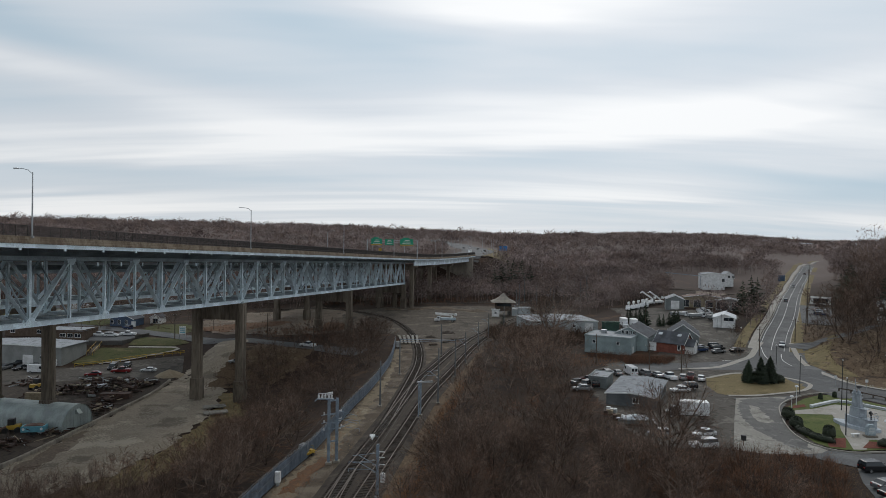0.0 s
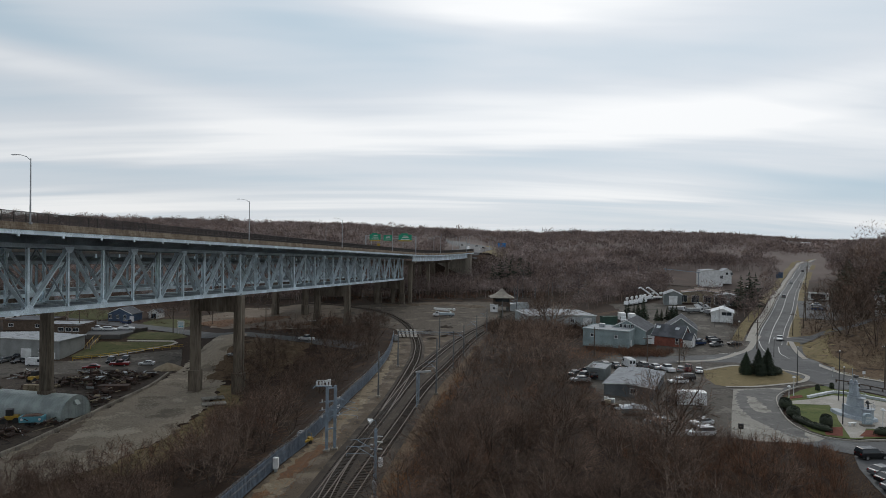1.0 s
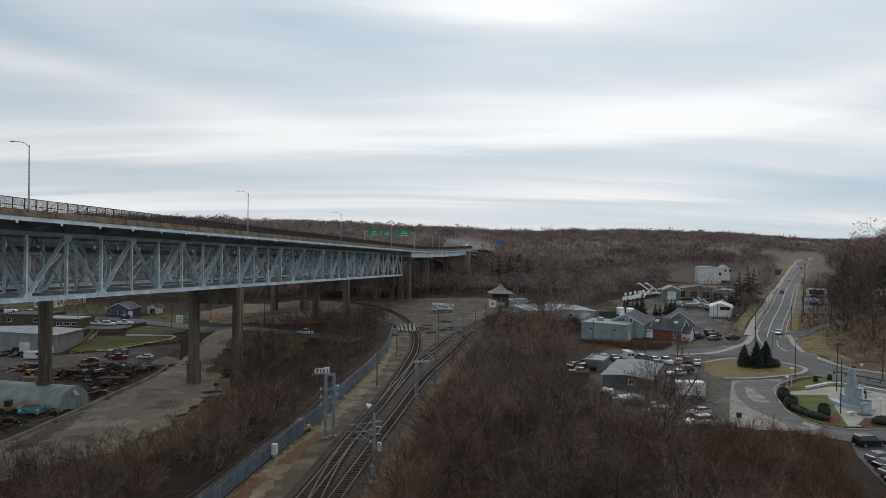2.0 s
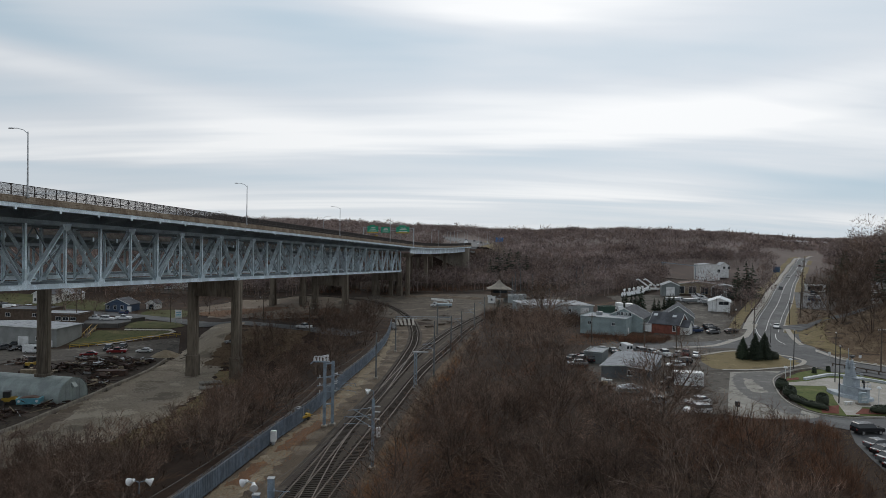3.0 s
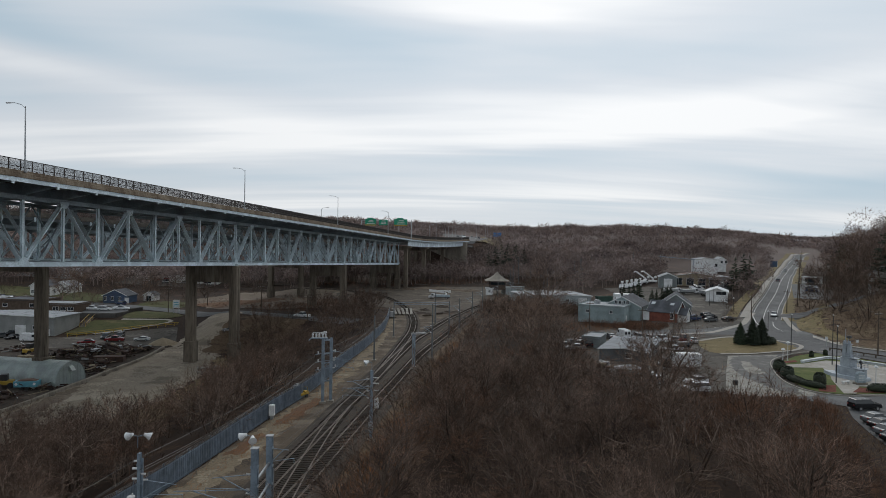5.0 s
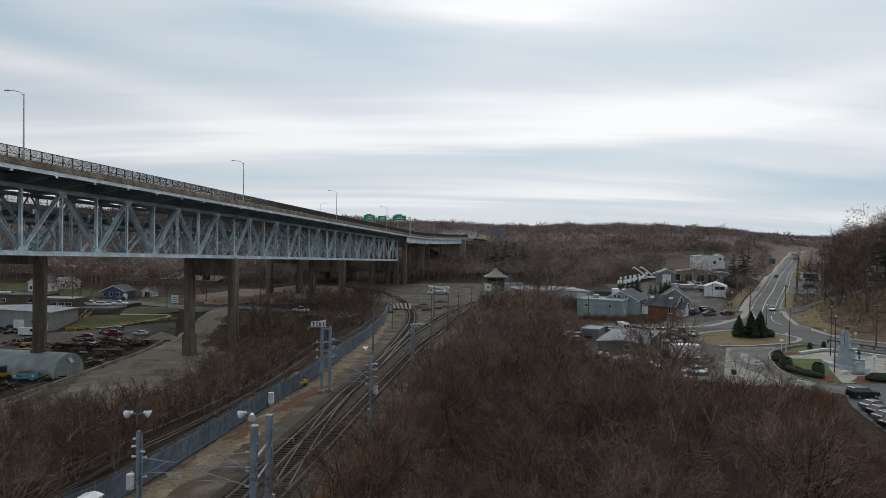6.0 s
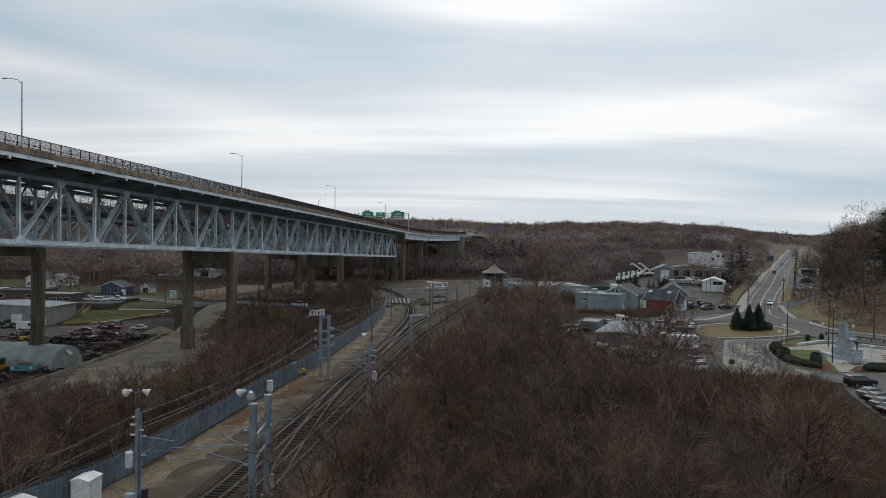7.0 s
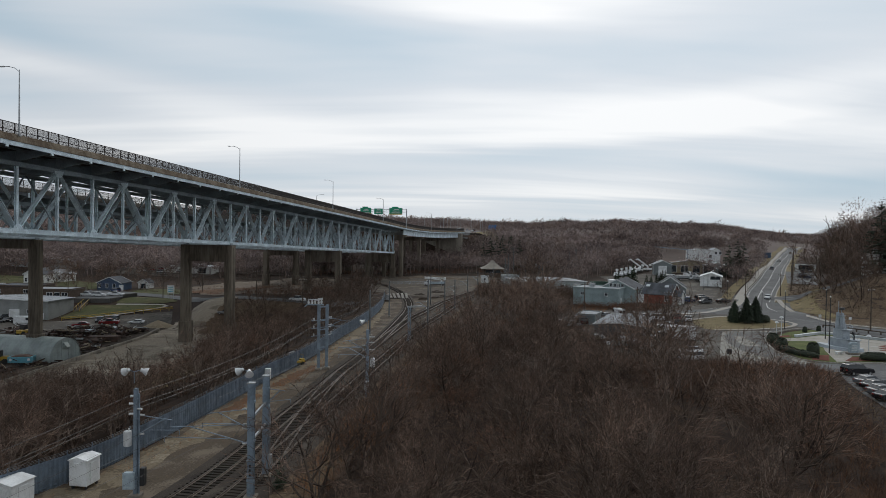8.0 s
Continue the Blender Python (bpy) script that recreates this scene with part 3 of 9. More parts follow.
def fence_on(bridge, line, w, up, step=2.05):
    """Posts and picket panels of the safety fence on the parapet."""
    pts = resample([tuple(c + n * w + Vector((0, 0, up))) for c, n in line], step)
    bm = bmesh.new()
    box(bm, -0.06, -0.06, -0.02, 0.06, 0.06, 1.56)
    post = mesh_of("fence_post", bm, M_FENCEBAR)
    bm = bmesh.new()
    for k in range(24):
        x = step * (k + 0.5) / 24
        rod(bm, (x, 0, 0.1), (x, 0, 1.5), 0.022, n=3, caps=False)
    for z, e in ((0.1, 0.03), (0.5, 0.04), (1.52, 0.045)):
        box(bm, 0, -e, z - e, step, e, z + e)
    panel = mesh_of("fence_panel", bm, M_FENCEBAR)
    for p, q in zip(pts, pts[1:]):
        d = q - p
        m = Matrix.Translation(p) @ d.to_track_quat("X", "Z").to_matrix().to_4x4()
        for me in (post, panel):
            o = part("fence_post" if me is post else "fence_infill", me, None, bridge)
            if me is panel:
                tagged(o, kind="stuff")
            o.matrix_basis = Matrix.Translation(p) if me is post else m


near_bridge = truss_bridge("pale blue-grey steel deck-truss highway bridge on concrete piers", 0.0, 12.0, -6, 14, 10.2, 6.1, 13.0,
                           [(-BAY, -7.0), (4 * BAY, -7.0), (9 * BAY, -1.5), (14 * BAY - 1.0, 0)], True)
far_bridge = truss_bridge("older grey steel truss highway bridge standing behind the first", 30.2, 44.0, -5, 16, 7.0, 2.2, 9.5,
                          [(-34.0, -7.0), (37.5, -7.0), (180.5, -2.0), (251.5, 0)], True)

straight = [(bp(k * BAY, 0), LEFT) for k in range(-6, 15)]
NEAR_LINE = [(c + Vector((0, 0, 12.32)), n) for c, n in straight]
# the approach viaduct bends away to the east
heading, c = math.atan2(DIR.x, DIR.y), bp(14 * BAY, 0)
zz = c.z + 12.32
CURVE = []
for k in range(1, 17):
    heading += radians(0.7)
    c = c + Vector((math.sin(heading), math.cos(heading), 0)) * 7.5
    zz += (-0.0353 + 0.0034 * k) * 7.5
    CURVE.append((Vector((c.x, c.y, zz)), Vector((-math.cos(heading), math.sin(heading), 0))))
deck_section(near_bridge, NEAR_LINE + CURVE, -6.2, 18.2, M_FASCIA, M_STEEL)
fence_on(near_bridge, NEAR_LINE + CURVE, -6.1, 1.02)
FAR_LINE = [(bp(k * BAY, 0) + Vector((0, 0, 9.12)), LEFT) for k in range(-5, 17)]
deck_section(far_bridge, FAR_LINE, 28.0, 46.2, M_OLDCONC, M_OLDSTEEL)
fence_on(far_bridge, FAR_LINE, 28.1, 1.02, 2.6)

# plate girders and hammerhead piers of the approach
viaduct = thing("approach_viaduct", "plate-girder approach viaduct on hammerhead concrete piers", "bridge")
for a, b in ((-1, 4), (4, 9), (9, 14)):
    for w in (-4.8, 0.5, 5.5, 10.5, 15.2):
        ends = [(bp(14 * BAY, 0) + Vector((0, 0, 12.32)), LEFT) if k < 0 else CURVE[k] for k in range(a, b + 1)]
        bm = bmesh.new()
        for (p, n), (q, m) in zip(ends, ends[1:]):
            deep = 2.7 if w == -4.8 else 1.7
            beam(bm, p + n * w - Vector((0, 0, 0.65 + deep / 2)), q + m * w - Vector((0, 0, 0.65 + deep / 2)), 0.3, deep)

        part("plate_girder", bm, M_STEEL, viaduct)
for k in (-1, 4, 9):
    c, n = (bp(14 * BAY + 1.5, 0) + Vector((0, 0, 12.32)), LEFT) if k < 0 else CURVE[k]
    bm = bmesh.new()
    d = n.cross(Vector((0, 0, 1)))
    for w in (-3.5, 5.2, 13.9):
        base = c + n * w
        beam(bm, (base.x, base.y, height(base.x, base.y) - 1), (base.x, base.y, c.z - 4.8), 1.7, 1.9, n)
    part("pier_column", bm, M_PIER, viaduct)
    bm = bmesh.new()
    vs = []
    for e in (-1, 1):
        vs.append([bm.verts.new(c + n * w + d * e + Vector((0, 0, z))) for w, z in ((-6.2, -3.4), (16.6, -3.4), (16.6, -4.2), (13.5, -5.4), (-3.2, -5.4), (-6.2, -4.2))])
    bm.faces.new(vs[0]), bm.faces.new(vs[1][::-1])
    for i in range(6):
        bm.faces.new((vs[0][i], vs[1][i], vs[1][(i + 1) % 6], vs[0][(i + 1) % 6]))
    bmesh.ops.recalc_face_normals(bm, faces=bm.faces[:])
    part("pier_cap", bm, M_PIER, viaduct)
bm = bmesh.new()
c, n = CURVE[14]
d = n.cross(Vector((0, 0, 1))).normalized()
m = Matrix.Translation(c) @ Matrix(((n.x, d.x, 0, 0), (n.y, d.y, 0, 0), (0, 0, 1, 0), (0, 0, 0, 1)))
box(bm, -7.2, -1.5, -22, 17.6, 1.2, -0.65, m, 0.1)
part("abutment", bm, M_CONC, viaduct)


def bridge_lamp(p, n):
    """A tall davit lamp; n points over the road."""
    lamp = thing("highway_lamp", "tall grey davit street lamp on the bridge parapet", "street lamp", p, "bridge lamps")
    bm = bmesh.new()
    rod(bm, (0, 0, 0), (0, 0, 9.3), 0.13, 0.075, 8)
    box(bm, -0.2, -0.2, -0.05, 0.2, 0.2, 0.25)
    part("pole", bm, M_GALV, lamp)
    bm = bmesh.new()
    arm = [Vector((0, 0, 9.0)), n * 0.7 + Vector((0, 0, 9.55)), n * 1.7 + Vector((0, 0, 9.8)), n * 2.5 + Vector((0, 0, 9.85))]
    for a, b in zip(arm, arm[1:]):
        rod(bm, a, b, 0.05, 0.045, 6)
    part("arm", bm, M_GALV, lamp)
    bm = bmesh.new()
    beam(bm, n * 2.4 + Vector((0, 0, 9.83)), n * 3.15 + Vector((0, 0, 9.83)), 0.32, 0.16)
    bmesh.ops.bevel(bm, geom=bm.edges[:], offset=0.04, segments=1, affect="EDGES")
    part("lamp_head", bm, M_LAMP, lamp)
    return lamp


for s in (-71.0, -6.2, 58.6, 124.0, 188.0):
    e = bp(s, -6.25, 13.2)
    bridge_lamp(e, LEFT)
    if s > 100:
        bridge_lamp(bp(s + 48.5, 18.2, 13.2), -LEFT)
for k in (6, 13):
    c, n = CURVE[k]
    bridge_lamp(c + n * -6.25 + Vector((0, 0, 0.9)), n)
    bridge_lamp(c + n * 16.5 + Vector((0, 0, 0.9)), -n)


# ---- ground covers, yards and roads ----
cover("gravel_yard", [(-84, 84), (-72, 92), (-62, 104), (-56, 114), (-53.5, 130), (-53.4, 151), (-57.7, 174), (-63, 196), (-66, 226), (-76, 228), (-78, 207), (-76.0, 185), (-75.6, 152), (-76, 130), (-78, 112), (-90, 92)], M_YARD, "pale packed gravel track under the bridge", 0.12, cell=2.0, ragged=0.9)
cover("dry_verge", [(-60, 100), (-52, 106), (-47, 118), (-45, 135), (-46, 155), (-53, 174), (-57.7, 174), (-53.4, 151), (-53.5, 130), (-56, 114), (-62, 104)], M_DRYGRASS, "dry grass verge beside the gravel track", 0.035, ragged=1.0)
cover("scrapyard_soil", [(-150, 100), (-92, 92), (-78, 112), (-76, 130), (-75.6, 152), (-76, 185), (-79, 200), (-100, 190), (-150, 190)], M_OILSOIL, "dark oily soil of the scrapyard", 0.04, ragged=1.0)
cover("lower_car_park", [(-150, 180), (-119, 180), (-100, 187), (-80, 191), (-78.5, 199), (-85.5, 218), (-93, 215.5), (-104, 210.5), (-114, 203.5), (-122, 202.5), (-150, 205)], M_LOT, "dark worn asphalt car park below the grass bank", 0.06, cell=3.0)
cover("grass_bank", [(-118, 209), (-114, 207), (-103.5, 213), (-90.4, 222.6), (-89.9, 223.8), (-91.2, 224.7), (-107, 224.2), (-116, 224)], M_LAWN, "mown winter grass bank below the street", 0.1, cell=2.5)
cover("grass_bank", [(-108.6, 227.6), (-110.4, 239.2), (-94.3, 236.5), (-88.5, 230.6), (-92.6, 227.2), (-107.1, 226.8)], M_LAWN, "strip of winter grass beside the street", 0.1, cell=2.5)
cover("bank_path", [(-107.4, 224.6), (-92.4, 225.0), (-90.6, 224.2), (-91.0, 222.6), (-103.6, 212.8), (-109, 209.4), (-109, 208.4), (-103.2, 211.6), (-90.4, 221.6), (-89.2, 224.0), (-91.6, 226.2), (-107.4, 226.0)], M_SIDEWALK, "pale concrete path curving round the grass bank", 0.14, cell=2.0)
cover("upper_car_park", [(-124, 228), (-111, 228.4), (-108, 241), (-125, 246.5), (-128, 240)], M_ASPHALT, "asphalt parking bay above the retaining wall", 0.1, cell=2.5)
cover("front_lawn", [(-205, 296), (-176, 281), (-150, 271), (-139, 268), (-136, 282), (-150, 298), (-185, 312), (-205, 312)], M_LAWN, "winter lawn before the houses", 0.05, cell=4.0, ragged=0.8)
cover("back_lot", [(-165, 336), (-116, 332), (-114, 366), (-168, 368)], M_LOT, "dark asphalt lot behind the houses", 0.05, cell=5.0)
cover("front_lawn", [(-118, 258), (-100, 248), (-92, 262), (-108, 276), (-120, 274)], M_LAWN, "winter lawn beside the garage", 0.05, cell=4.0, ragged=0.8)
cover("soil_clearing", [(-88, 252), (-62, 236), (-40, 244), (-30, 262), (-36, 300), (-60, 330), (-95, 318), (-105, 285)], M_SOIL, "bare brown soil clearing beyond the bridge", 0.05, ragged=1.5)
cover("rail_yard", [(-34, 262), (-16, 234), (0, 222), (14, 240), (30, 268), (62, 318), (70, 338), (20, 342), (-30, 330), (-48, 300)], M_YARDSOIL, "brown gravel yard beside the railway", 0.04, ragged=1.5)
cover("wet_ground", [(-28, 316), (-24, 308), (-10, 300), (-2, 297), (0, 302), (-8, 310), (-20, 318)], M_OILSOIL, "dark wet ground in the yard", 0.07, ragged=0.9)
cover("yard_track", [(-16, 262), (-9, 258), (12, 284), (34, 300), (30, 306), (6, 292)], M_SOIL, "worn vehicle track across the yard", 0.07, ragged=0.9)
cover("trackside_path", [(-40, 40), (-22, 40), (-15.5, 60), (-12.8, 82), (-9.6, 104), (-6.0, 130), (-3.0, 150), (1.2, 166), (3.5, 180), (9, 215), (2, 224), (-10.5, 218), (-14.6, 216), (-14, 182), (-15.8, 151), (-17.7, 134), (-20.2, 107), (-23, 91), (-25.6, 72), (-27.2, 62), (-28.8, 55), (-33.8, 45)], M_WALKWAY, "brown gravelly ground between fence and tracks", 0.005)
cover("sandy_strip", [(-37, 40), (-30, 40), (-24.4, 55), (-22.6, 66), (-20.4, 78), (-19.6, 92), (-17.0, 106), (-14.4, 132), (-13.2, 150), (-12.0, 178), (-12.5, 206), (-14.4, 206), (-13.6, 182), (-15.3, 151), (-17.1, 134), (-19.6, 107), (-22.4, 91), (-25.1, 72), (-26.7, 62), (-28.3, 55), (-33.4, 45)], M_SANDPATH, "worn sandy strip along the sheet fence", 0.03, ragged=0.7)
cover("rust_leaves", [(-22.0, 88), (-19.8, 89), (-18.4, 97), (-17.2, 103), (-18.6, 104), (-20.4, 98)], M_RUST_SOIL, "drift of rust-brown leaves by the fence", 0.045, ragged=0.5)
cover("rust_leaves", [(-24.4, 76), (-22.6, 76), (-21.4, 84), (-22.4, 86), (-23.4, 82)], M_RUST_SOIL, "drift of rust-brown leaves by the fence", 0.045, ragged=0.5)
cover("track_shoulder", [(-14.5, 48), (-9, 48), (-6.5, 66), (-4.4, 84), (-2.6, 104), (0.4, 126), (5.2, 158), (9, 184), (14, 212), (11.5, 214), (4.8, 180), (0.5, 158), (-4.4, 127), (-8.6, 96), (-11.6, 75)], M_BANKLEAF, "leaf-strewn gravel shoulder below the woods", 0.02, ragged=0.8)
cover("rust_leaf_bank", [(-9.5, 66), (-5, 62), (-1.0, 76), (1.5, 94), (-1.5, 100), (-6.0, 84)], M_RUST_SOIL, "rust-brown leaf bank beside the tracks", 0.03, ragged=0.8)
cover("parking_lot", [(34, 124), (38, 112), (52, 111.5), (62, 108), (66.5, 112), (66.4, 149), (60, 152), (58.5, 167), (66, 172), (63, 176), (46, 178), (38, 166), (35, 150)], M_LOT, "cracked and patched asphalt parking lot", 0.03, ragged=0.6)
cover("concrete_slab", [(50.0, 111), (54.0, 109.2), (59.4, 108.8), (64.1, 109.8), (66.2, 111.4), (64.6, 116), (65.2, 122.5), (68.4, 132), (73.2, 142), (79.5, 150.3), (72, 151), (67.3, 149.1), (57.6, 128.1)], M_SLAB, "pale old concrete slab beside the driveway", 0.05)
cover("asphalt_patch", [(67.6, 147), (75.3, 149.7), (78.2, 147.4), (71.8, 137.4), (67.4, 127.5), (65.2, 120.5), (64.8, 116), (63.3, 111.0), (60.5, 112.7), (59.9, 118.7), (59.3, 123.9), (60.7, 131.2), (63.4, 139.6)], M_PATCH, "dark asphalt patch broken at its edge", 0.065, ragged=0.35)
cover("slab_island", [(66.8, 141.6), (68.2, 140.6), (67.4, 137.3), (66.6, 133), (65.6, 128.5), (63.9, 127.6), (62.6, 129.1), (63.2, 132), (63.9, 134.6), (65.2, 138)], M_SLAB, "pale concrete showing through the asphalt", 0.08, ragged=0.35)
cover("driveway", [(60, 108.5), (66, 103), (74, 101), (95, 100), (95, 109.5), (76, 110.3), (70.6, 109.6), (66.4, 111.2), (64.5, 115.3), (65.2, 122.3), (68.3, 131.4), (73, 141.6), (80.5, 149.8), (87.6, 154.3), (93.5, 155.2), (97, 147.8), (103, 136), (112, 128), (112, 118), (125, 112), (125, 140), (108, 150), (100, 160), (93, 163), (88.2, 158.4), (80, 153), (72, 149.5), (66.3, 149), (66, 126)], M_ASPHALT, "grey asphalt drive round the memorial", 0.04)
cover("side_car_park", [(56.6, 77), (70, 75), (95, 84), (95, 101), (74, 102), (67, 104), (65.4, 102.2), (62.6, 96.5), (60.4, 90), (58.2, 82.5)], M_ASPHALT, "asphalt car park beside the drive", 0.05)
cover("lot_ground", [(55, 150), (66, 148), (80, 151), (95, 157.5), (101, 164), (92, 178), (84, 184), (70, 183), (50, 188), (43, 180), (58, 176)], M_LOT, "worn asphalt round the grass island", 0.015, cell=3.0)
cover("corner_ground", [(46, 186), (60, 188.5), (78, 184.5), (98, 204), (112, 236), (120, 262), (104, 262), (80, 232), (68, 206)], M_LOT, "worn asphalt between the junction and the yard", 0.012, cell=3.0)
cover("bank_ground", [(101, 158), (118, 148), (132, 140), (168, 190), (178, 220), (150, 236), (128, 244), (112, 216), (104, 190)], M_DRYGRASS, "dry grass at the foot of the bank", 0.02, cell=3.0)
cover("rough_grass", [(64.5, 152.5), (66.3, 150.6), (72.8, 151), (79.3, 153.4), (86.5, 156.8), (90.6, 161), (92.4, 165), (91, 170.4), (86, 175.8), (80, 176.8), (74, 173.4), (68.7, 169.4), (65.4, 161)], M_DRYGRASS, "brown winter grass island by the junction", 0.05)
cover("junction", [(55, 177), (68, 181), (83, 182), (90, 169), (94, 164.5), (100.5, 160), (104, 165), (102, 175), (103, 186), (108, 200), (116, 213), (124, 222), (132, 234), (126, 240), (124, 252), (112, 240), (103, 217), (98, 206), (90, 198), (78, 193), (60, 189), (50, 187)], M_ASPHALT, "grey asphalt road junction", 0.045)
strip("footway", [(68.9, 169.6), (74, 173.5), (80, 177), (86, 176), (91.2, 170.5), (92.6, 165), (90.7, 160.9), (86.5, 156.6), (79.3, 153.3), (72.8, 150.9), (66.1, 150.4)], 1.1, M_SIDEWALK, "pale concrete footway round the grass island", 0.12, 1.5, "sidewalk")
strip("footway", [(66, 181.5), (78.0, 185.2), (89.8, 197.2), (97.3, 206), (107.0, 222.8), (116, 238)], 1.8, M_SIDEWALK, "pale concrete footway at the junction corner", 0.12, 2.0, "sidewalk")
strip("footway", [(126, 236), (118, 219), (110.4, 201.5), (105, 186), (103.0, 174), (103.6, 165.5), (108.4, 158), (117, 149.5), (130, 138)], 1.5, M_SIDEWALK, "pale concrete footway below the bank", 0.2, 2.0, "sidewalk")
ROAD = [(112.5, 218), (136.5, 262), (186, 349), (256.5, 473), (404, 720), (590, 1012)]
strip("main_road", ROAD, 8.8, M_ASPHALT, "grey asphalt main road running to the hills", 0.07, 8.0, shift=-1.75)
strip("verge", ROAD, 3.6, M_DRYGRASS, "dry verge on the road's far side", 0.1, 8.0, "verge", shift=4.6)
strip("junction_apron", [(98, 150), (97, 170), (103, 198), (113, 219)], 14.0, M_ASPHALT, "asphalt bend of the main road", 0.06, 3.0)
strip("main_road_east", [(97, 172), (105, 152), (122, 134), (150, 112)], 11.0, M_ASPHALT, "asphalt main road passing the memorial", 0.055, 3.0)
strip("sidewalk", ROAD, 2.2, M_SIDEWALK, "pale concrete sidewalk beside the road", 0.2, 8.0, "sidewalk", shift=-7.9)
strip("verge", ROAD, 3.4, M_DRYGRASS, "dry grass verge beside the sidewalk", 0.12, 8.0, "verge", shift=-11.4)
for sh, nm in ((-6.4, "kerb"), (2.75, "kerb")):
    pts = resample([uphill(*p)[:2] for p in ROAD], 8.0)
    bm = bmesh.new()
    for a, b in zip(pts, pts[1:]):
        d = (b - a).normalized()
        n = Vector((d.y, -d.x, 0)) * sh
        p, q = a + n, b + n
        beam(bm, (p.x, p.y, height(p.x, p.y) + 0.12), (q.x, q.y, height(q.x, q.y) + 0.12), 0.3, 0.24)
    tagged(part(nm, bm, M_SIDEWALK), "concrete kerb along the main road", "kerb", kind="structure")
strip("edge_line", ROAD[:5], 0.14, M_LINE, "white edge line", 0.1, 8.0, "road marking", shift=-5.6)
strip("edge_line", ROAD[:5], 0.14, M_LINE, "white edge line", 0.1, 8.0, "road marking", shift=1.3)
strip("centre_line", ROAD[:5], 0.18, M_LINE, "white lane line", 0.1, 8.0, "road marking", shift=-2.3)
strip("turn_line", [(110.3, 226), (103.5, 210), (99, 197)], 0.2, M_LINE, "curved white turning line", 0.1, 2.0, "road marking")
strip("edge_line", [(98.5, 206), (92, 200), (84, 196)], 0.2, M_LINE, "white edge line", 0.1, 2.0, "road marking")
strip("edge_line", [(110, 212), (103.5, 198), (101.5, 185), (104, 172), (112, 157), (124, 143)], 0.2, M_LINE, "white edge line", 0.1, 2.0, "road marking")
for k in range(9):
    strip("crossing_bar", [(93.6 + k * 0.75, 160.2 - k * 0.35), (95.2 + k * 0.75, 162.8 - k * 0.35)], 0.4, M_LINE, "white zebra crossing bar", 0.1, 1.0, "road marking")
strip("upper_street", [(-240, 296), (-190, 282), (-139, 262), (-119, 254), (-90, 238), (-73, 228), (-51, 217.5), (-35, 209.5), (-24, 202)], 8.0, M_ASPHALT, "grey street passing under the bridge", 0.1, 3.0)
strip("highway_on_fill", [(x, y) for y, x in HIGHWAY_X[1:]], 25.0, M_ASPHALT, "grey highway on its embankment", 0.15, 8.0)
strip("side_street", [(121, 224), (128, 231), (140, 232), (154, 228), (178, 222), (210, 216)], 7.0, M_ASPHALT, "narrow asphalt side street up the bank", 0.2, 4.0)
cover("roadside_car_park", [(166, 302), (178, 294), (228, 385), (214, 393)], M_ASPHALT, "asphalt car park beside the main road", 0.22, cell=2.5)
cover("highway_verge", [(26, 450), (36, 480), (42, 530), (40, 600), (58, 600), (62, 530), (56, 480), (44, 452)], M_DRYGRASS, "tan grass slope beside the highway", 0.12, cell=6.0)
cover("leafy_bank", [(104, 170), (118, 150), (165, 190), (176, 217), (154, 223), (140, 227), (129, 226), (118, 207), (106, 190)], M_BANKLEAF, "leaf-strewn bank above the road junction", 0.12, cell=3.0, ragged=0.8)
cover("leafy_bank", [(131, 237), (141, 237), (156, 233), (180, 227), (200, 262), (190, 292), (178, 292), (165, 300), (150, 272)], M_BANKLEAF, "leaf-strewn bank beside the side street", 0.12, cell=3.0, ragged=0.8)
cover("grass_strip", [(105, 172), (110, 172), (113, 188), (122, 206), (132, 221), (129, 224), (118, 208), (108, 192)], M_DRYGRASS, "dry grass strip beside the kerb", 0.17, cell=3.0)
cover("service_yard", [(78, 205), (92, 198), (102, 222), (104, 234), (118, 262), (128, 290), (150, 330), (120, 365), (90, 350), (86, 300), (80, 262)], M_LOT, "worn asphalt yard between the buildings", 0.045, ragged=0.8)

# ---- railway ----
LEFT_MAIN = [(-31, 0), (-25, 25), (-19.1, 50), (-17.4, 60), (-16.0, 73), (-14.6, 85), (-13.4, 97), (-12.6, 103), (-10.4, 121), (-8.0, 141), (-5.1, 163), (-2.6, 175), (3.2, 203), (6.9, 217), (11.2, 233), (16.8, 250), (21.5, 263), (25.2, 272), (32, 290), (46, 325), (64, 350), (84, 367), (108, 378), (170, 398)]
RIGHT_MAIN = [(-27.2, 0), (-21.2, 25), (-15.4, 50), (-14.1, 60), (-12.7, 70), (-10.8, 85), (-8.9, 100), (-6.6, 117), (-4.0, 137), (-1.6, 151), (1.5, 166), (4.4, 181), (8.6, 203), (11.0, 214), (15.2, 231), (20.8, 249), (25.6, 262), (36, 289), (50, 322), (67, 346), (86, 362), (109, 373), (171, 393)]
BRANCH = [(-12.6, 103), (-11.5, 112), (-10.2, 123), (-9.0, 138), (-8.2, 148), (-7.0, 167), (-6.4, 179), (-6.5, 197), (-7.4, 211), (-9.3, 228.8), (-12.8, 249.7), (-17.7, 269.2), (-24.5, 287.7), (-36, 304), (-60, 322), (-100, 335)]
CROSS_A = [(-14.1, 59), (-14.2, 68), (-14.15, 78), (-13.9, 88), (-13.2, 98.5)]

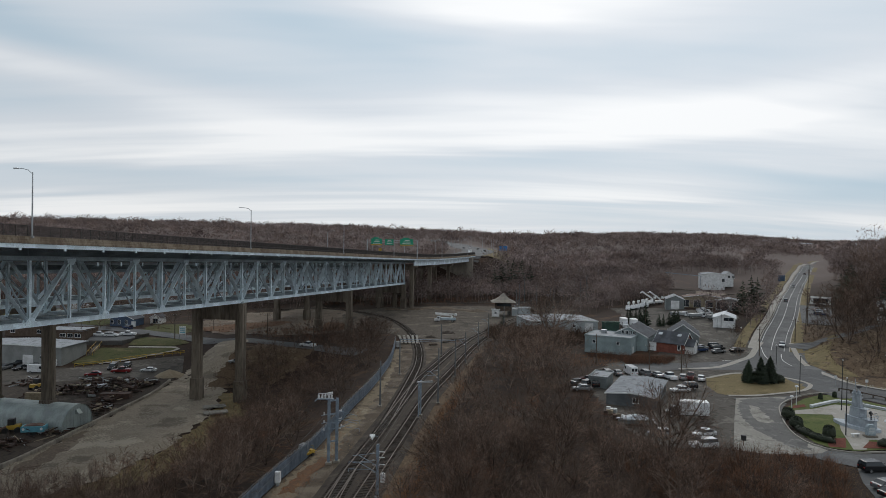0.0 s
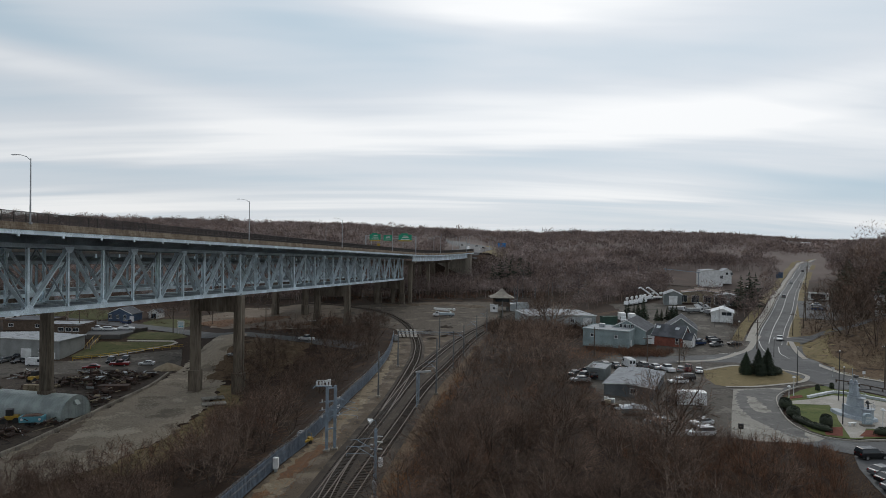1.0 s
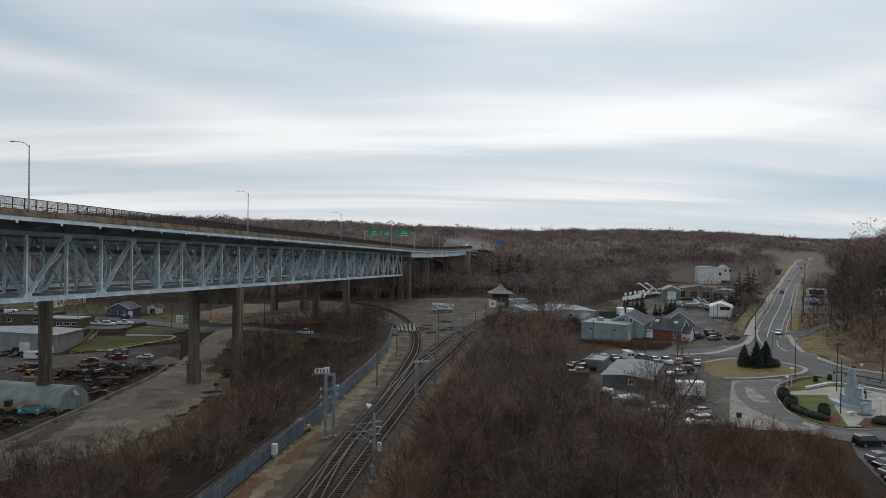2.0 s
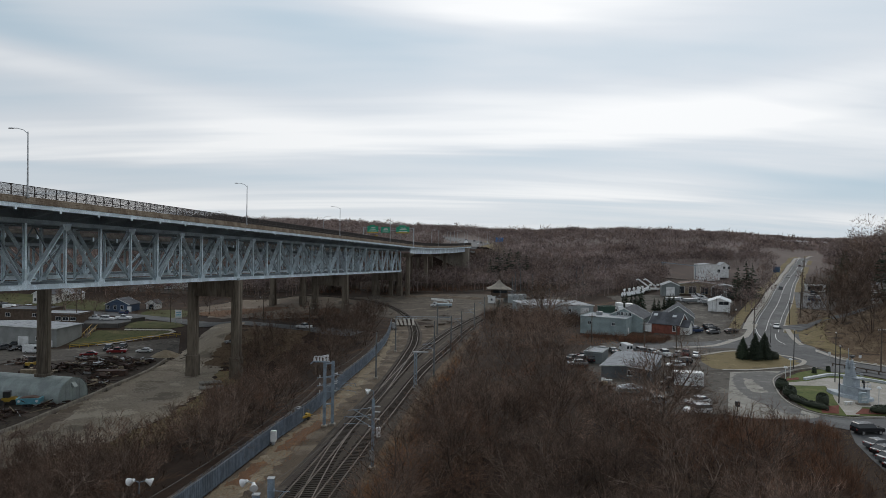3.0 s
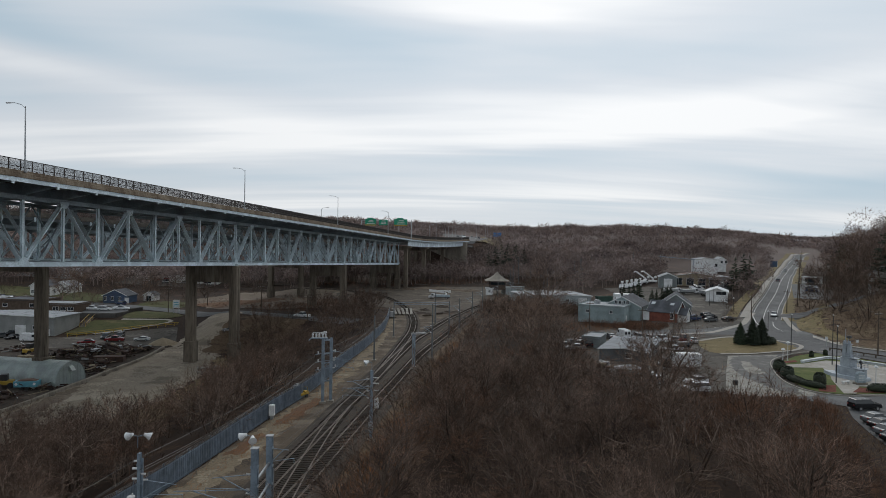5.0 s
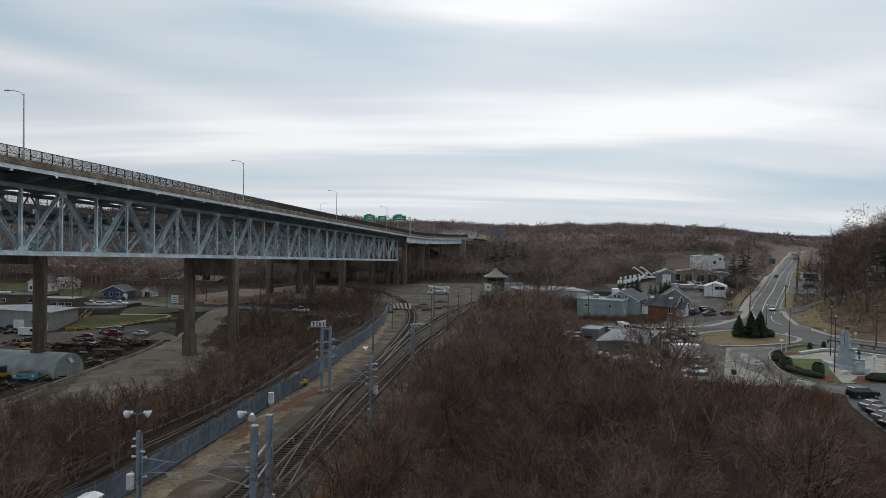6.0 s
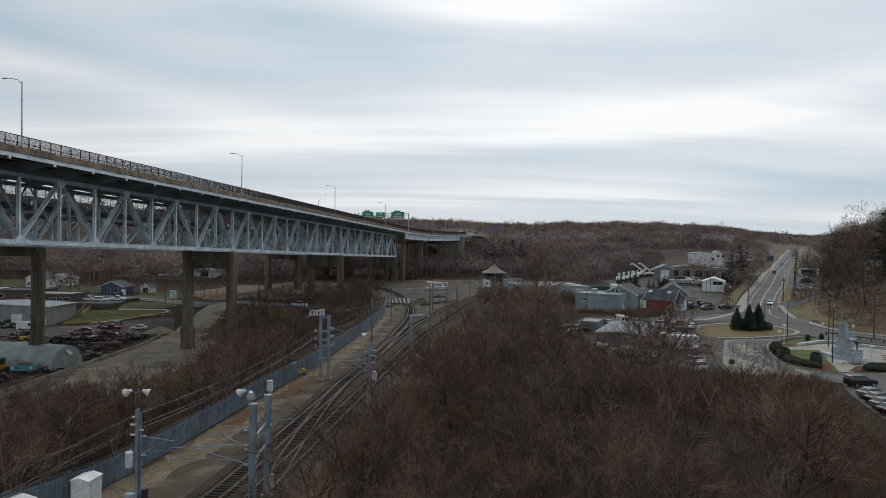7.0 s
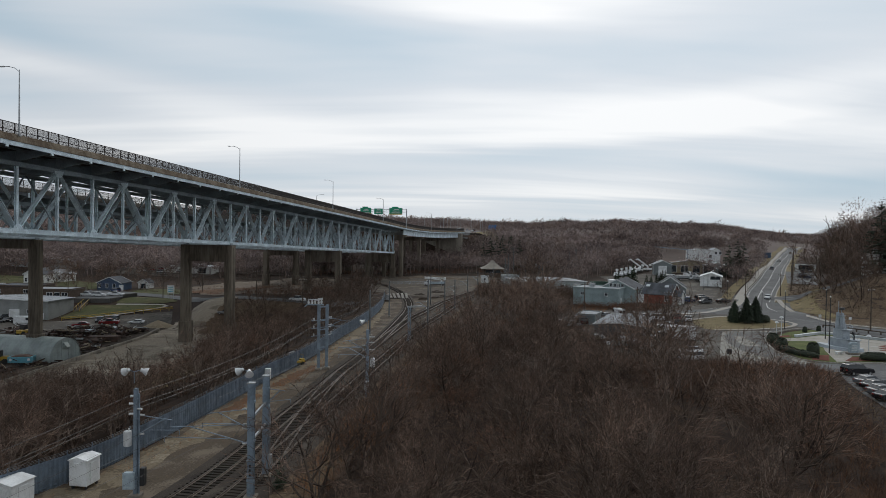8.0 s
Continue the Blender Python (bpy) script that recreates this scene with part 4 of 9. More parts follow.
FAR_LINE_A = [(-130, 352), (-78, 353), (-47, 349.5), (-19, 346), (6, 352), (30, 357), (51, 361), (69, 367), (81, 373), (97, 380), (120, 390), (170, 408)]
for nm, line, wd, lift in (("ballast_bed", LEFT_MAIN, 4.3, 0.0), ("ballast_bed", RIGHT_MAIN, 4.6, 0.013), ("ballast_bed", BRANCH, 3.6, -0.015), ("ballast_bed", FAR_LINE_A, 4.5, 0.02)):
    pts = resample(line, 3.0)
    bm = bmesh.new()
    prev = None
    for k, p in enumerate(pts):
        d = (pts[min(k + 1, len(pts) - 1)] - pts[max(k - 1, 0)]).normalized()
        n = Vector((d.y, -d.x, 0))
        g = (height(p.x, p.y) if p.y > 300 else -0.02) + lift
        row = [bm.verts.new((p.x + n.x * w, p.y + n.y * w, g + z)) for w, z in ((-wd * 0.62, 0.0), (-wd * 0.42, 0.2), (wd * 0.42, 0.2), (wd * 0.62, 0.0))]
        if prev:
            for i in range(3):
                bm.faces.new((prev[i], prev[i + 1], row[i + 1], row[i]))
        prev = row
    tagged(part(nm, bm, M_BALLAST), "brown stone ballast bed under the track", "ballast", kind="structure")


def track(name, line, label, near):
    tr = thing(name, label, "railway track", kind="structure")
    pts = resample(line, 1.2)
    for side in (-0.75, 0.75):
        bm = bmesh.new()
        prev = None
        for k, p in enumerate(pts):
            d = (pts[min(k + 1, len(pts) - 1)] - pts[max(k - 1, 0)]).normalized()
            n = Vector((d.y, -d.x, 0))
            g = height(p.x, p.y) if p.y > 300 else -0.02
            row = [bm.verts.new((p.x + n.x * (side + w), p.y + n.y * (side + w), g + z)) for w, z in ((-0.07, 0.28), (-0.035, 0.3), (-0.035, 0.44), (0.035, 0.44), (0.035, 0.3), (0.07, 0.28))]
            if prev:
                for i in range(5):
                    bm.faces.new((prev[i], prev[i + 1], row[i + 1], row[i]))
            prev = row
        part("rail", bm, M_RAIL, tr, "worn steel rail")
    bm = bmesh.new()
    box(bm, -1.3, -0.12, 0.12, 1.3, 0.12, 0.285, None, 0.015)
    tie = mesh_of("sleeper", bm, M_TIE)
    rest = bmesh.new()
    tp = resample(line, 0.58)
    for k in range(1, len(tp) - 1):
        p = tp[k]
        if not 44 < p.y < 400:
            continue
        d = tp[k + 1] - tp[k - 1]
        m = Matrix.Translation((p.x, p.y, height(p.x, p.y) if p.y > 300 else -0.02)) @ Matrix.Rotation(math.atan2(d.y, d.x) - math.pi / 2 + random.uniform(-0.02, 0.02), 4, "Z")
        if near[0] < p.y < near[1]:
            o = part("sleeper", tie, None, tr)
            o.matrix_basis = m
        else:
            box(rest, -1.3, -0.12, 0.12, 1.3, 0.12, 0.285, m)
    tagged(part("far_sleepers", rest, M_TIE, tr), "rows of far timber sleepers", kind="stuff")
    return tr


track("main_track", LEFT_MAIN, "main railway track on timber sleepers", (44, 190))
track("main_track", RIGHT_MAIN, "second main track beside the first", (44, 190))
track("branch_track", BRANCH, "branch track curving off through a gate", (100, 215))
track("crossover_track", CROSS_A, "crossover track joining the main tracks", (44, 190))
track("far_track", FAR_LINE_A, "far railway track along the foot of the hill", (0, 0))

# level crossing of timber planks on the branch
cr = thing("track_crossing", "white timber plank crossing over the branch track", "crossing", kind="structure")
for k in range(5):
    bm = bmesh.new()
    a, b = Vector((-15.0 + k * 1.55, 233.5 + k * 0.3, 0.48)), Vector((-12.9 + k * 1.25, 216.0, 0.48))
    beam(bm, a, b, 0.8, 0.14)
    part("plank", bm, M_SLAB, cr)

# ---- blue-grey sheet fence along the railway ----
fence = thing("railway_fence", "blue-grey steel sheet fence along the railway", "fence")
fp = resample([(x, y) for y, x in FENCE_X if 30 < y < 240], 2.4)
bm = bmesh.new()
rod(bm, (0, 0, -0.3), (0, 0, 2.75), 0.05, 0.05, 6)
post = mesh_of("fence_post", bm, M_FENCE)
bm = bmesh.new()
prev = None
for k in range(25):
    x, y = 2.4 * k / 24, 0.035 * (1 if k % 4 in (0, 1) else -1)
    row = [bm.verts.new((x, y - 0.01, 0.05)), bm.verts.new((x, y - 0.01, 2.4)), bm.verts.new((x, y + 0.01, 2.4)), bm.verts.new((x, y + 0.01, 0.05))]
    if prev:
        for i in range(4):
            bm.faces.new((prev[i], prev[(i + 1) % 4], row[(i + 1) % 4], row[i]))
    prev = row
for z in (0.3, 2.3):
    box(bm, 0, -0.09, z - 0.03, 2.4, -0.05, z + 0.03)
sheet = mesh_of("fence_panel", bm, M_FENCE)
for p, q in zip(fp, fp[1:]):
    d = q - p
    m = Matrix.Translation((p.x, p.y, 0)) @ Matrix.Rotation(math.atan2(d.y, d.x), 4, "Z")
    part("fence_post", post, None, fence).matrix_basis = m
    o = part("fence_panel", sheet, None, fence)
    o.matrix_basis = m @ Matrix.Diagonal((d.length / 2.4, 1, 1, 1))
for z in (2.5, 2.6, 2.72):
    bm = bmesh.new()
    for p, q in zip(fp, fp[1:]):
        rod(bm, (p.x, p.y, z), (q.x, q.y, z), 0.012, n=3, caps=False)
    part("barbed_wire", bm, M_GALV, fence)

cover("gravel_stain", [(-75, 112), (-71, 116), (-72, 130), (-75.5, 142), (-75.8, 128)], M_SOIL, "dark damp gravel by the barrier", 0.135, ragged=0.7)
cover("grass_slope", [(-64, 180), (-50, 178), (-42, 196), (-40, 208), (-48, 211), (-60, 218), (-65, 206)], M_BANKLEAF, "leaf-strewn slope below the street", 0.14, cell=2.0, ragged=0.8)
cover("hall_yard", [(170, 440), (186, 440), (226, 490), (190, 490)], M_SOIL, "bare ground before the white hall", 0.25, cell=4.0)
cover("brush_bank", [(-100, 262), (-84, 254), (-66, 262), (-62, 276), (-84, 284)], M_RUST_SOIL, "rust-brown scrub patch on the clearing", 0.09, ragged=1.2)
cover("brush_bank", [(-52, 250), (-38, 252), (-36, 268), (-48, 274)], M_RUST_SOIL, "rust-brown scrub patch on the clearing", 0.09, ragged=1.2)


# ---- bare winter woods ----
def spike(V, F, p, q, r, n=3):
    """A tapering twig from p to q."""
    d = q - p
    a = d.orthogonal().normalized()
    b = d.cross(a).normalized()
    i = len(V)
    for k in range(n):
        t = k * math.tau / n
        V.append(p + (a * math.cos(t) + b * math.sin(t)) * r)
    V.append(q)
    for k in range(n):
        F.append((i + k, i + (k + 1) % n, i + n))


def limb(V, F, p, q, r0, r1, n=4):
    d = q - p
    a = d.orthogonal().normalized()
    b = d.cross(a).normalized()
    i = len(V)
    for c, r in ((p, r0), (q, r1)):
        for k in range(n):
            t = k * math.tau / n
            V.append(c + (a * math.cos(t) + b * math.sin(t)) * r)
    for k in range(n):
        F.append((i + k, i + (k + 1) % n, i + n + (k + 1) % n, i + n + k))


def bare_tree(rnd, tall, spread, stems, arms, shoots, twigs, stout=1.0, fine=0.016):
    """Leaning stems that fork into rising arms, shoots and fine twigs. Wood in one list, fine twigs in another."""
    TV, TF, WV, WF = [], [], [], []

    def turned(d, angle):
        """A way that leans off d by an angle, on a random side, and bends up towards the light."""
        a = d.orthogonal().normalized()
        b = d.cross(a)
        t = rnd.uniform(0, 6.283)
        return (d * math.cos(angle) + (a * math.cos(t) + b * math.sin(t)) * math.sin(angle)).normalized()

    def run(p, d, length, r, segs, lift, wander, sides):
        """A bent, tapering piece of wood; gives its points with directions and radii."""
        out = [(p, d, r)]
        for k in range(segs):
            d = (d + Vector((rnd.uniform(-1, 1), rnd.uniform(-1, 1), rnd.uniform(-1, 1))) * wander + Vector((0, 0, lift))).normalized()
            q = p + d * (length / segs)
            r1 = r * (1 - 0.75 * (k + 1) / segs)
            limb(TV, TF, p, q, out[-1][2], r1, sides)
            out.append((q, d, r1))
            p = q
        return out

    for k in range(stems):
        az = math.tau * k / stems + rnd.uniform(-0.5, 0.5)
        tilt = rnd.uniform(0.02, 0.12) if stems == 1 else rnd.uniform(0.15, 0.5) * (0.6 + spread)
        d = Vector((math.cos(az) * math.sin(tilt), math.sin(az) * math.sin(tilt), math.cos(tilt)))
        high = tall * rnd.uniform(0.55, 0.86)
        stem = run(Vector((math.cos(az), math.sin(az), 0)) * (0.15 * (stems > 1)) + Vector((0, 0, -0.3)), d, high, tall * 0.0125 * stout, 7, 0.03, 0.13, 5)
        for j in range(arms):
            f = 0.22 + 0.76 * (j + rnd.random()) / arms
            i = min(6, int(f * 7))
            p, d0, r0 = stem[i][0].lerp(stem[i + 1][0], f * 7 - i), stem[i][1], stem[i][2]
            arm_len = tall * (0.22 + 0.36 * spread) * (1.1 - 0.8 * f) * rnd.uniform(0.75, 1.25) + 0.7
            arm_run = run(p, turned(d0, rnd.uniform(0.65, 1.2) * (0.7 + 0.5 * spread)), arm_len, max(0.02, r0 * rnd.uniform(0.45, 0.7)), 4, 0.07, 0.24, 3)
            for m in range(shoots):
                g = 0.25 + 0.75 * (m + rnd.random()) / shoots
                n = min(3, int(g * 4))
                q, d1 = arm_run[n][0].lerp(arm_run[n + 1][0], g * 4 - n), arm_run[n][1]
                L = arm_len * (0.62 - 0.3 * g) * rnd.uniform(0.7, 1.3) + 0.35
                d2 = (turned(d1, rnd.uniform(0.4, 1.0)) + Vector((0, 0, 0.1))).normalized()
                e = q + d2 * L
                limb(TV, TF, q, e, max(fine * 1.2, arm_run[n][2] * 0.55), fine * 0.7, 3)
                for w in range(twigs):
                    h = (w + 0.5 + rnd.uniform(-0.4, 0.4)) / twigs
                    c = q.lerp(e, 0.15 + 0.85 * h)
                    d3 = (turned(d2, rnd.uniform(0.4, 1.0)) + Vector((0, 0, 0.08))).normalized()
                    spike(WV, WF, c, c + d3 * (L * rnd.uniform(0.35, 0.7) + 0.25), fine)
    return TV, TF, WV, WF


def py_mesh(name, V, F, material):
    me = bpy.data.meshes.new(name)
    me.from_pydata([tuple(v) for v in V], [], F)
    me.materials.append(material)
    return me


KINDS = []
rnd = random.Random(5)
# full near trees first, then lighter ones for farther off, then one great spreading tree
for tall, spread, stems, arms, shoots, twigs, mt, stout, fine in (
        (11, 0.55, 3, 9, 6, 7, M_TWIG, 1.0, 0.015), (10, 0.85, 2, 11, 7, 7, M_TWIG, 1.3, 0.015), (9, 0.6, 4, 7, 6, 6, M_TWIG, 0.8, 0.015), (12, 0.5, 2, 12, 7, 7, M_TWIG, 1.4, 0.015),
        (8, 0.75, 4, 7, 5, 6, M_TWIG_RED, 0.8, 0.015), (10, 0.7, 3, 9, 6, 7, M_TWIG, 1.0, 0.015),
        (7, 0.8, 3, 6, 4, 4, M_TWIG, 0.9, 0.022), (9, 0.6, 2, 8, 5, 4, M_TWIG, 1.0, 0.024), (9, 0.75, 3, 6, 4, 5, M_TWIG_RED, 1.0, 0.024), (8, 0.75, 3, 6, 4, 4, M_TWIG, 1.0, 0.022),
        (13, 0.9, 5, 10, 6, 6, M_TWIG, 1.5, 0.022)):
    TV, TF, WV, WF = bare_tree(rnd, tall, spread, stems, arms, shoots, twigs, stout, fine)
    KINDS.append((py_mesh("trunk", TV, TF, M_BARK), py_mesh("branchwork", WV, WF, mt), tall))


def plant(x, y, kind, size, turn, label="bare leafless tree with fine grey-brown twigs"):
    a, b, tall = KINDS[kind]
    x, y, _ = uphill(x, y)
    t = thing("bare_tree", label, "tree", Matrix.Translation((x, y, height(x, y))) @ Matrix.Rotation(turn, 4, "Z") @ Matrix.Diagonal((size, size, size, 1)), "bare woodland trees")
    part("trunk", a, None, t)
    tagged(part("branchwork", b, None, t), kind="stuff")
    return t


def grove(name, label, rows):
    """Many bare trees too far off to tell apart, joined into one mesh; rows: x, y, kind, size, turn."""
    VV, FF, MM, base = [], [], [], 0
    for x, y, kind, size, turn in rows:
        m = np.array(Matrix.Translation((x, y, height(x, y))) @ Matrix.Rotation(turn, 4, "Z") @ Matrix.Diagonal((size, size, size, 1)))
        for k in (0, 1):
            me = KINDS[kind][k]
            co = np.empty(len(me.vertices) * 3)
            me.vertices.foreach_get("co", co)
            VV.append(co.reshape(-1, 3) @ m[:3, :3].T + m[:3, 3])
            FF += [[v + base for v in p.vertices] for p in me.polygons]
            MM += [k] * len(me.polygons)
            base += len(me.vertices)
    me = bpy.data.meshes.new(name)
    me.from_pydata(np.concatenate(VV).tolist(), [], FF)
    me.materials.append(M_BARK), me.materials.append(M_TWIG)
    me.polygons.foreach_set("material_index", MM)
    return tagged(new(name, me), label, "woods", kind="stuff")


def in_poly(x, y, poly):
    c = False
    for (x0, y0), (x1, y1) in zip(poly, poly[1:] + poly[:1]):
        if (y0 > y) != (y1 > y) and x < (x1 - x0) * (y - y0) / (y1 - y0) + x0:
            c = not c
    return c


def scatter(poly, n, gap, seed):
    """Random places inside an outline, kept apart by a gap."""
    rr = random.Random(seed)
    xs, ys = [p[0] for p in poly], [p[1] for p in poly]
    out, cells = [], {}
    for _ in range(n * 40):
        if len(out) >= n:
            break
        x, y = rr.uniform(min(xs), max(xs)), rr.uniform(min(ys), max(ys))
        i, j = int(x // gap), int(y // gap)
        if in_poly(x, y, poly) and all((x - a) ** 2 + (y - b) ** 2 > gap * gap for di in (-1, 0, 1) for dj in (-1, 0, 1) for a, b in cells.get((i + di, j + dj), ())):
            out.append((x, y))
            cells.setdefault((i, j), []).append((x, y))
    return out


BELT_R = [(-9, 42), (12, 30), (50, 30), (62, 60), (58, 92), (49, 106), (36, 106), (34, 112), (33, 150), (34, 172), (38, 182), (40, 200), (33, 222), (22, 240), (14, 214), (9.5, 192), (4.5, 160), (-0.5, 126), (-3.0, 100), (-6, 80), (-8.5, 60)]
BELT_L = [(-36, 44), (-60, 56), (-66, 90), (-56, 104), (-48, 116), (-45, 135), (-46, 155), (-52, 174), (-58, 200), (-50, 210), (-34, 236), (-24, 244), (-19, 216), (-18, 182), (-20, 150), (-23, 120), (-26, 95), (-29, 72)]
WOOD_EDGE = [(40, -12), (51, -10.6), (60, -9.8), (74, -8.6), (88, -6.8), (103, -4.6), (140, 0.6), (178, 6.6), (240, 20)]
rr = random.Random(11)
far_r, far_l = [], []
for x, y in scatter(BELT_R, 130, 3.3, 3):
    near = y < 104
    if x > 0.55 * y - 0.5 and y < 108 or x > 30 and 90 < y < 113 or x < lerp_table(WOOD_EDGE, y) + 3.2:
        continue
    if y > 165:
        far_r.append((x, y, rr.choice((7, 8, 8)), rr.uniform(0.95, 1.3), rr.uniform(0, 6.28)))
        continue
    plant(x, y, rr.choice((0, 1, 2, 3, 4, 5)) if near else rr.choice((6, 7, 8, 9)), rr.uniform(0.75, 1.1) * (1 if y < 165 else 1.2), rr.uniform(0, 6.28))
for x, y in scatter(BELT_L, 120, 2.9, 4):
    near = y < 92
    if y > 140:
        far_l.append((x, y, rr.choice((7, 8, 8)), rr.uniform(0.8, 1.2), rr.uniform(0, 6.28)))
        continue
    plant(x, y, rr.choice((1, 2, 4, 5)) if near else rr.choice((6, 7, 8, 8, 9)), rr.uniform(0.7, 1.0) if near else rr.uniform(0.75, 1.1), rr.uniform(0, 6.28))


grove("belt_trees", "bare trees of the belt beside the railway", far_r[::4] + far_r[1::4] + far_r[2::4])
grove("belt_trees", "bare trees beside the fence and under the bridge", far_l[::3] + far_l[1::3])


def brush_batch(name, places, label, material, lo, hi, stems, seed, reach=0.55, thick=1.0):
    """Many leafless bushes as one mesh: stems and twigs that spread to a rounded crown."""
    r = np.random.RandomState(seed)
    P = np.array(places, float)
    n, N = len(P), len(P) * stems
    H = np.repeat(r.uniform(lo, hi, n), stems)
    base = np.repeat(P, stems, 0)
    trunk = np.tile(np.arange(stems) < max(3, stems // 6), n)
    ang, u = r.uniform(0, 6.283, N), r.uniform(-0.55, 1.0, N)
    ring = np.sqrt(1 - np.clip(u, -1, 1) ** 2)
    shell = r.uniform(0.55, 1.0, N) ** 0.6
    lean = np.repeat(r.uniform(0.8, 1.25, n), stems)
    tip = np.stack([np.cos(ang) * ring * shell * reach * lean, np.sin(ang) * ring * shell * reach * lean, 0.5 + 0.5 * u * shell], 1)
    low = r.uniform(0.2, 0.75, N)[:, None]
    root = tip * low * np.array([0.75, 0.75, 0.55]) + np.array([0, 0, 1]) * 0.05 * (1 - low * 0.6)
    jit = r.normal(0, 0.05, (N, 3))
    tip, root = tip + jit, root + jit * 0.5
    rad = r.normal(0, 0.2, (N, 2))
    tip = np.where(trunk[:, None], np.concatenate([rad, r.uniform(0.7, 0.95, N)[:, None]], 1), tip)
    root = np.where(trunk[:, None], np.concatenate([rad * 0.15, np.full((N, 1), -0.04)], 1), root)
    tip[:, 2] = np.maximum(tip[:, 2], 0.06)
    p0, p1 = base + root * H[:, None], base + tip * H[:, None]
    w = np.where(trunk, 0.009, 0.0058) * H * r.uniform(0.7, 1.4, N) * np.where(trunk, 1.0, thick)
    t = r.uniform(0, 6.283, N)
    V = np.empty((N, 4, 3))
    for k in range(3):
        V[:, k] = p0 + np.stack([np.cos(t + k * 2.094) * w, np.sin(t + k * 2.094) * w, np.where(trunk, 0, np.sin(t * 2 + k * 2.094) * w)], 1)
    V[:, 3] = p1
    i = np.arange(N)[:, None] * 4
    F = np.concatenate([i + [0, 1, 3], i + [1, 2, 3], i + [2, 0, 3]])
    me = bpy.data.meshes.new(name)
    me.from_pydata(V.reshape(-1, 3).tolist(), [], F.tolist())
    me.materials.append(material)
    return tagged(new(name, me), label, "brush", kind="stuff")


def wood_batch(name, places, label, material, lo, hi, clumps, seed, reach=0.45, size=1.0):
    """Far bare trees as one mesh: a tapering trunk each, and a domed crown of small twig clumps with gaps between them."""
    r = np.random.RandomState(seed)
    P = np.array(places, float)
    n = len(P)
    H = r.uniform(lo, hi, n) * np.where(r.uniform(0, 1, n) < 0.1, 1.25, 1.0) * np.array([1 + 0.3 * noise.noise((x * 0.018, y * 0.018, 4.0)) for x, y, _ in places])
    wide = reach * r.uniform(0.75, 1.25, n)
    N = n * clumps
    h, base, ww = np.repeat(H, clumps), np.repeat(P, clumps, 0), np.repeat(wide, clumps)
    ang, u = r.uniform(0, 6.283, N), r.uniform(-0.5, 1.0, N)
    ring = np.sqrt(1 - u ** 2)
    shell = r.uniform(0.35, 1.0, N) ** 0.4 * (1 + 0.16 * np.sin(ang * 3 + np.repeat(r.uniform(0, 6, n), clumps)))
    c = np.stack([np.cos(ang) * ring * shell * ww, np.sin(ang) * ring * shell * ww, 0.6 + 0.38 * u * shell], 1) * h[:, None] + base
    out = np.stack([np.cos(ang) * ring, np.sin(ang) * ring, u + 0.35], 1)
    along = out * 0.55 + r.normal(0, 0.6, (N, 3))
    along /= np.linalg.norm(along, axis=1)[:, None]
    side = np.cross(along, r.normal(0, 1, (N, 3)))
    side /= np.linalg.norm(side, axis=1)[:, None] + 1e-6
    L = (h * size * r.uniform(0.6, 1.4, N))[:, None]
    V = np.stack([c - along * L * 0.4 - side * L * 0.085, c - along * L * 0.4 + side * L * 0.085, c + along * L * 0.6], 1).reshape(-1, 3)
    i = np.arange(N)[:, None] * 3
    F = (i + [0, 1, 2]).tolist()
    lean = r.normal(0, 0.04, (n, 2)) * H[:, None]
    T = np.empty((n, 4, 3))
    for k in range(3):
        T[:, k] = P + np.stack([np.cos(k * 2.094) * H * 0.014, np.sin(k * 2.094) * H * 0.014, np.full(n, -0.3)], 1)
    T[:, 3] = P + np.concatenate([lean, (H * 0.85)[:, None]], 1)
    j = np.arange(n)[:, None] * 4 + N * 3
    F += np.concatenate([j + [0, 1, 3], j + [1, 2, 3], j + [2, 0, 3]]).tolist()
    me = bpy.data.meshes.new(name)
    me.from_pydata(np.concatenate([V, T.reshape(-1, 3)]).tolist(), [], F)
    for m in (material, M_FARTWIG_DARK, M_FARTWIG_RED):
        me.materials.append(m)
    kinds = r.choice(3, n, p=(0.45, 0.3, 0.25))
    me.polygons.foreach_set("material_index", np.concatenate([np.repeat(kinds, clumps), np.tile(kinds, 3)]).astype(np.int32))
    return tagged(new(name, me), label, "woods", kind="stuff")


HALL_FRONT = [(100, 285), (142, 285), (252, 512), (174, 512)]


def standing(pts):
    return [(x, y, height(x, y)) for x, y in pts if not in_poly(x, y, HALL_FRONT)]


def on_land(pts):
    return standing(uphill(x, y)[:2] for x, y in pts)


brush_batch("undergrowth", on_land(scatter(BELT_R, 1150, 0.85, 21)), "dense brown leafless undergrowth on the bank", M_BRUSH, 0.7, 2.2, 18, 1, 0.7)
brush_batch("undergrowth", on_land(scatter(BELT_L, 620, 0.9, 22)), "dense brown leafless brush beside the fence", M_BRUSH, 0.6, 2.0, 26, 2, 0.7)
M_HAY = mat("tan_dead_grass", (0.3, 0.215, 0.115), (0.17, 0.11, 0.06), 0.9, 0, 0.5, 5, 0)
M_BRAMBLE = mat("rusty_bramble_stems", (0.2, 0.106, 0.064), (0.085, 0.049, 0.033), 0.9, 0, 0.3, 3, 0, each=0.25, island=0.65)
FRONT_R = [(28, 92), (40, 70), (50, 74), (56.5, 88), (61, 98), (64, 103), (58, 108), (50, 110), (40, 107), (28, 112)]
brush_batch("red_brush", on_land(scatter(FRONT_R, 560, 0.6, 23)), "rust-brown brambles below the parking lot", M_BRAMBLE, 1.2, 3.0, 44, 3)
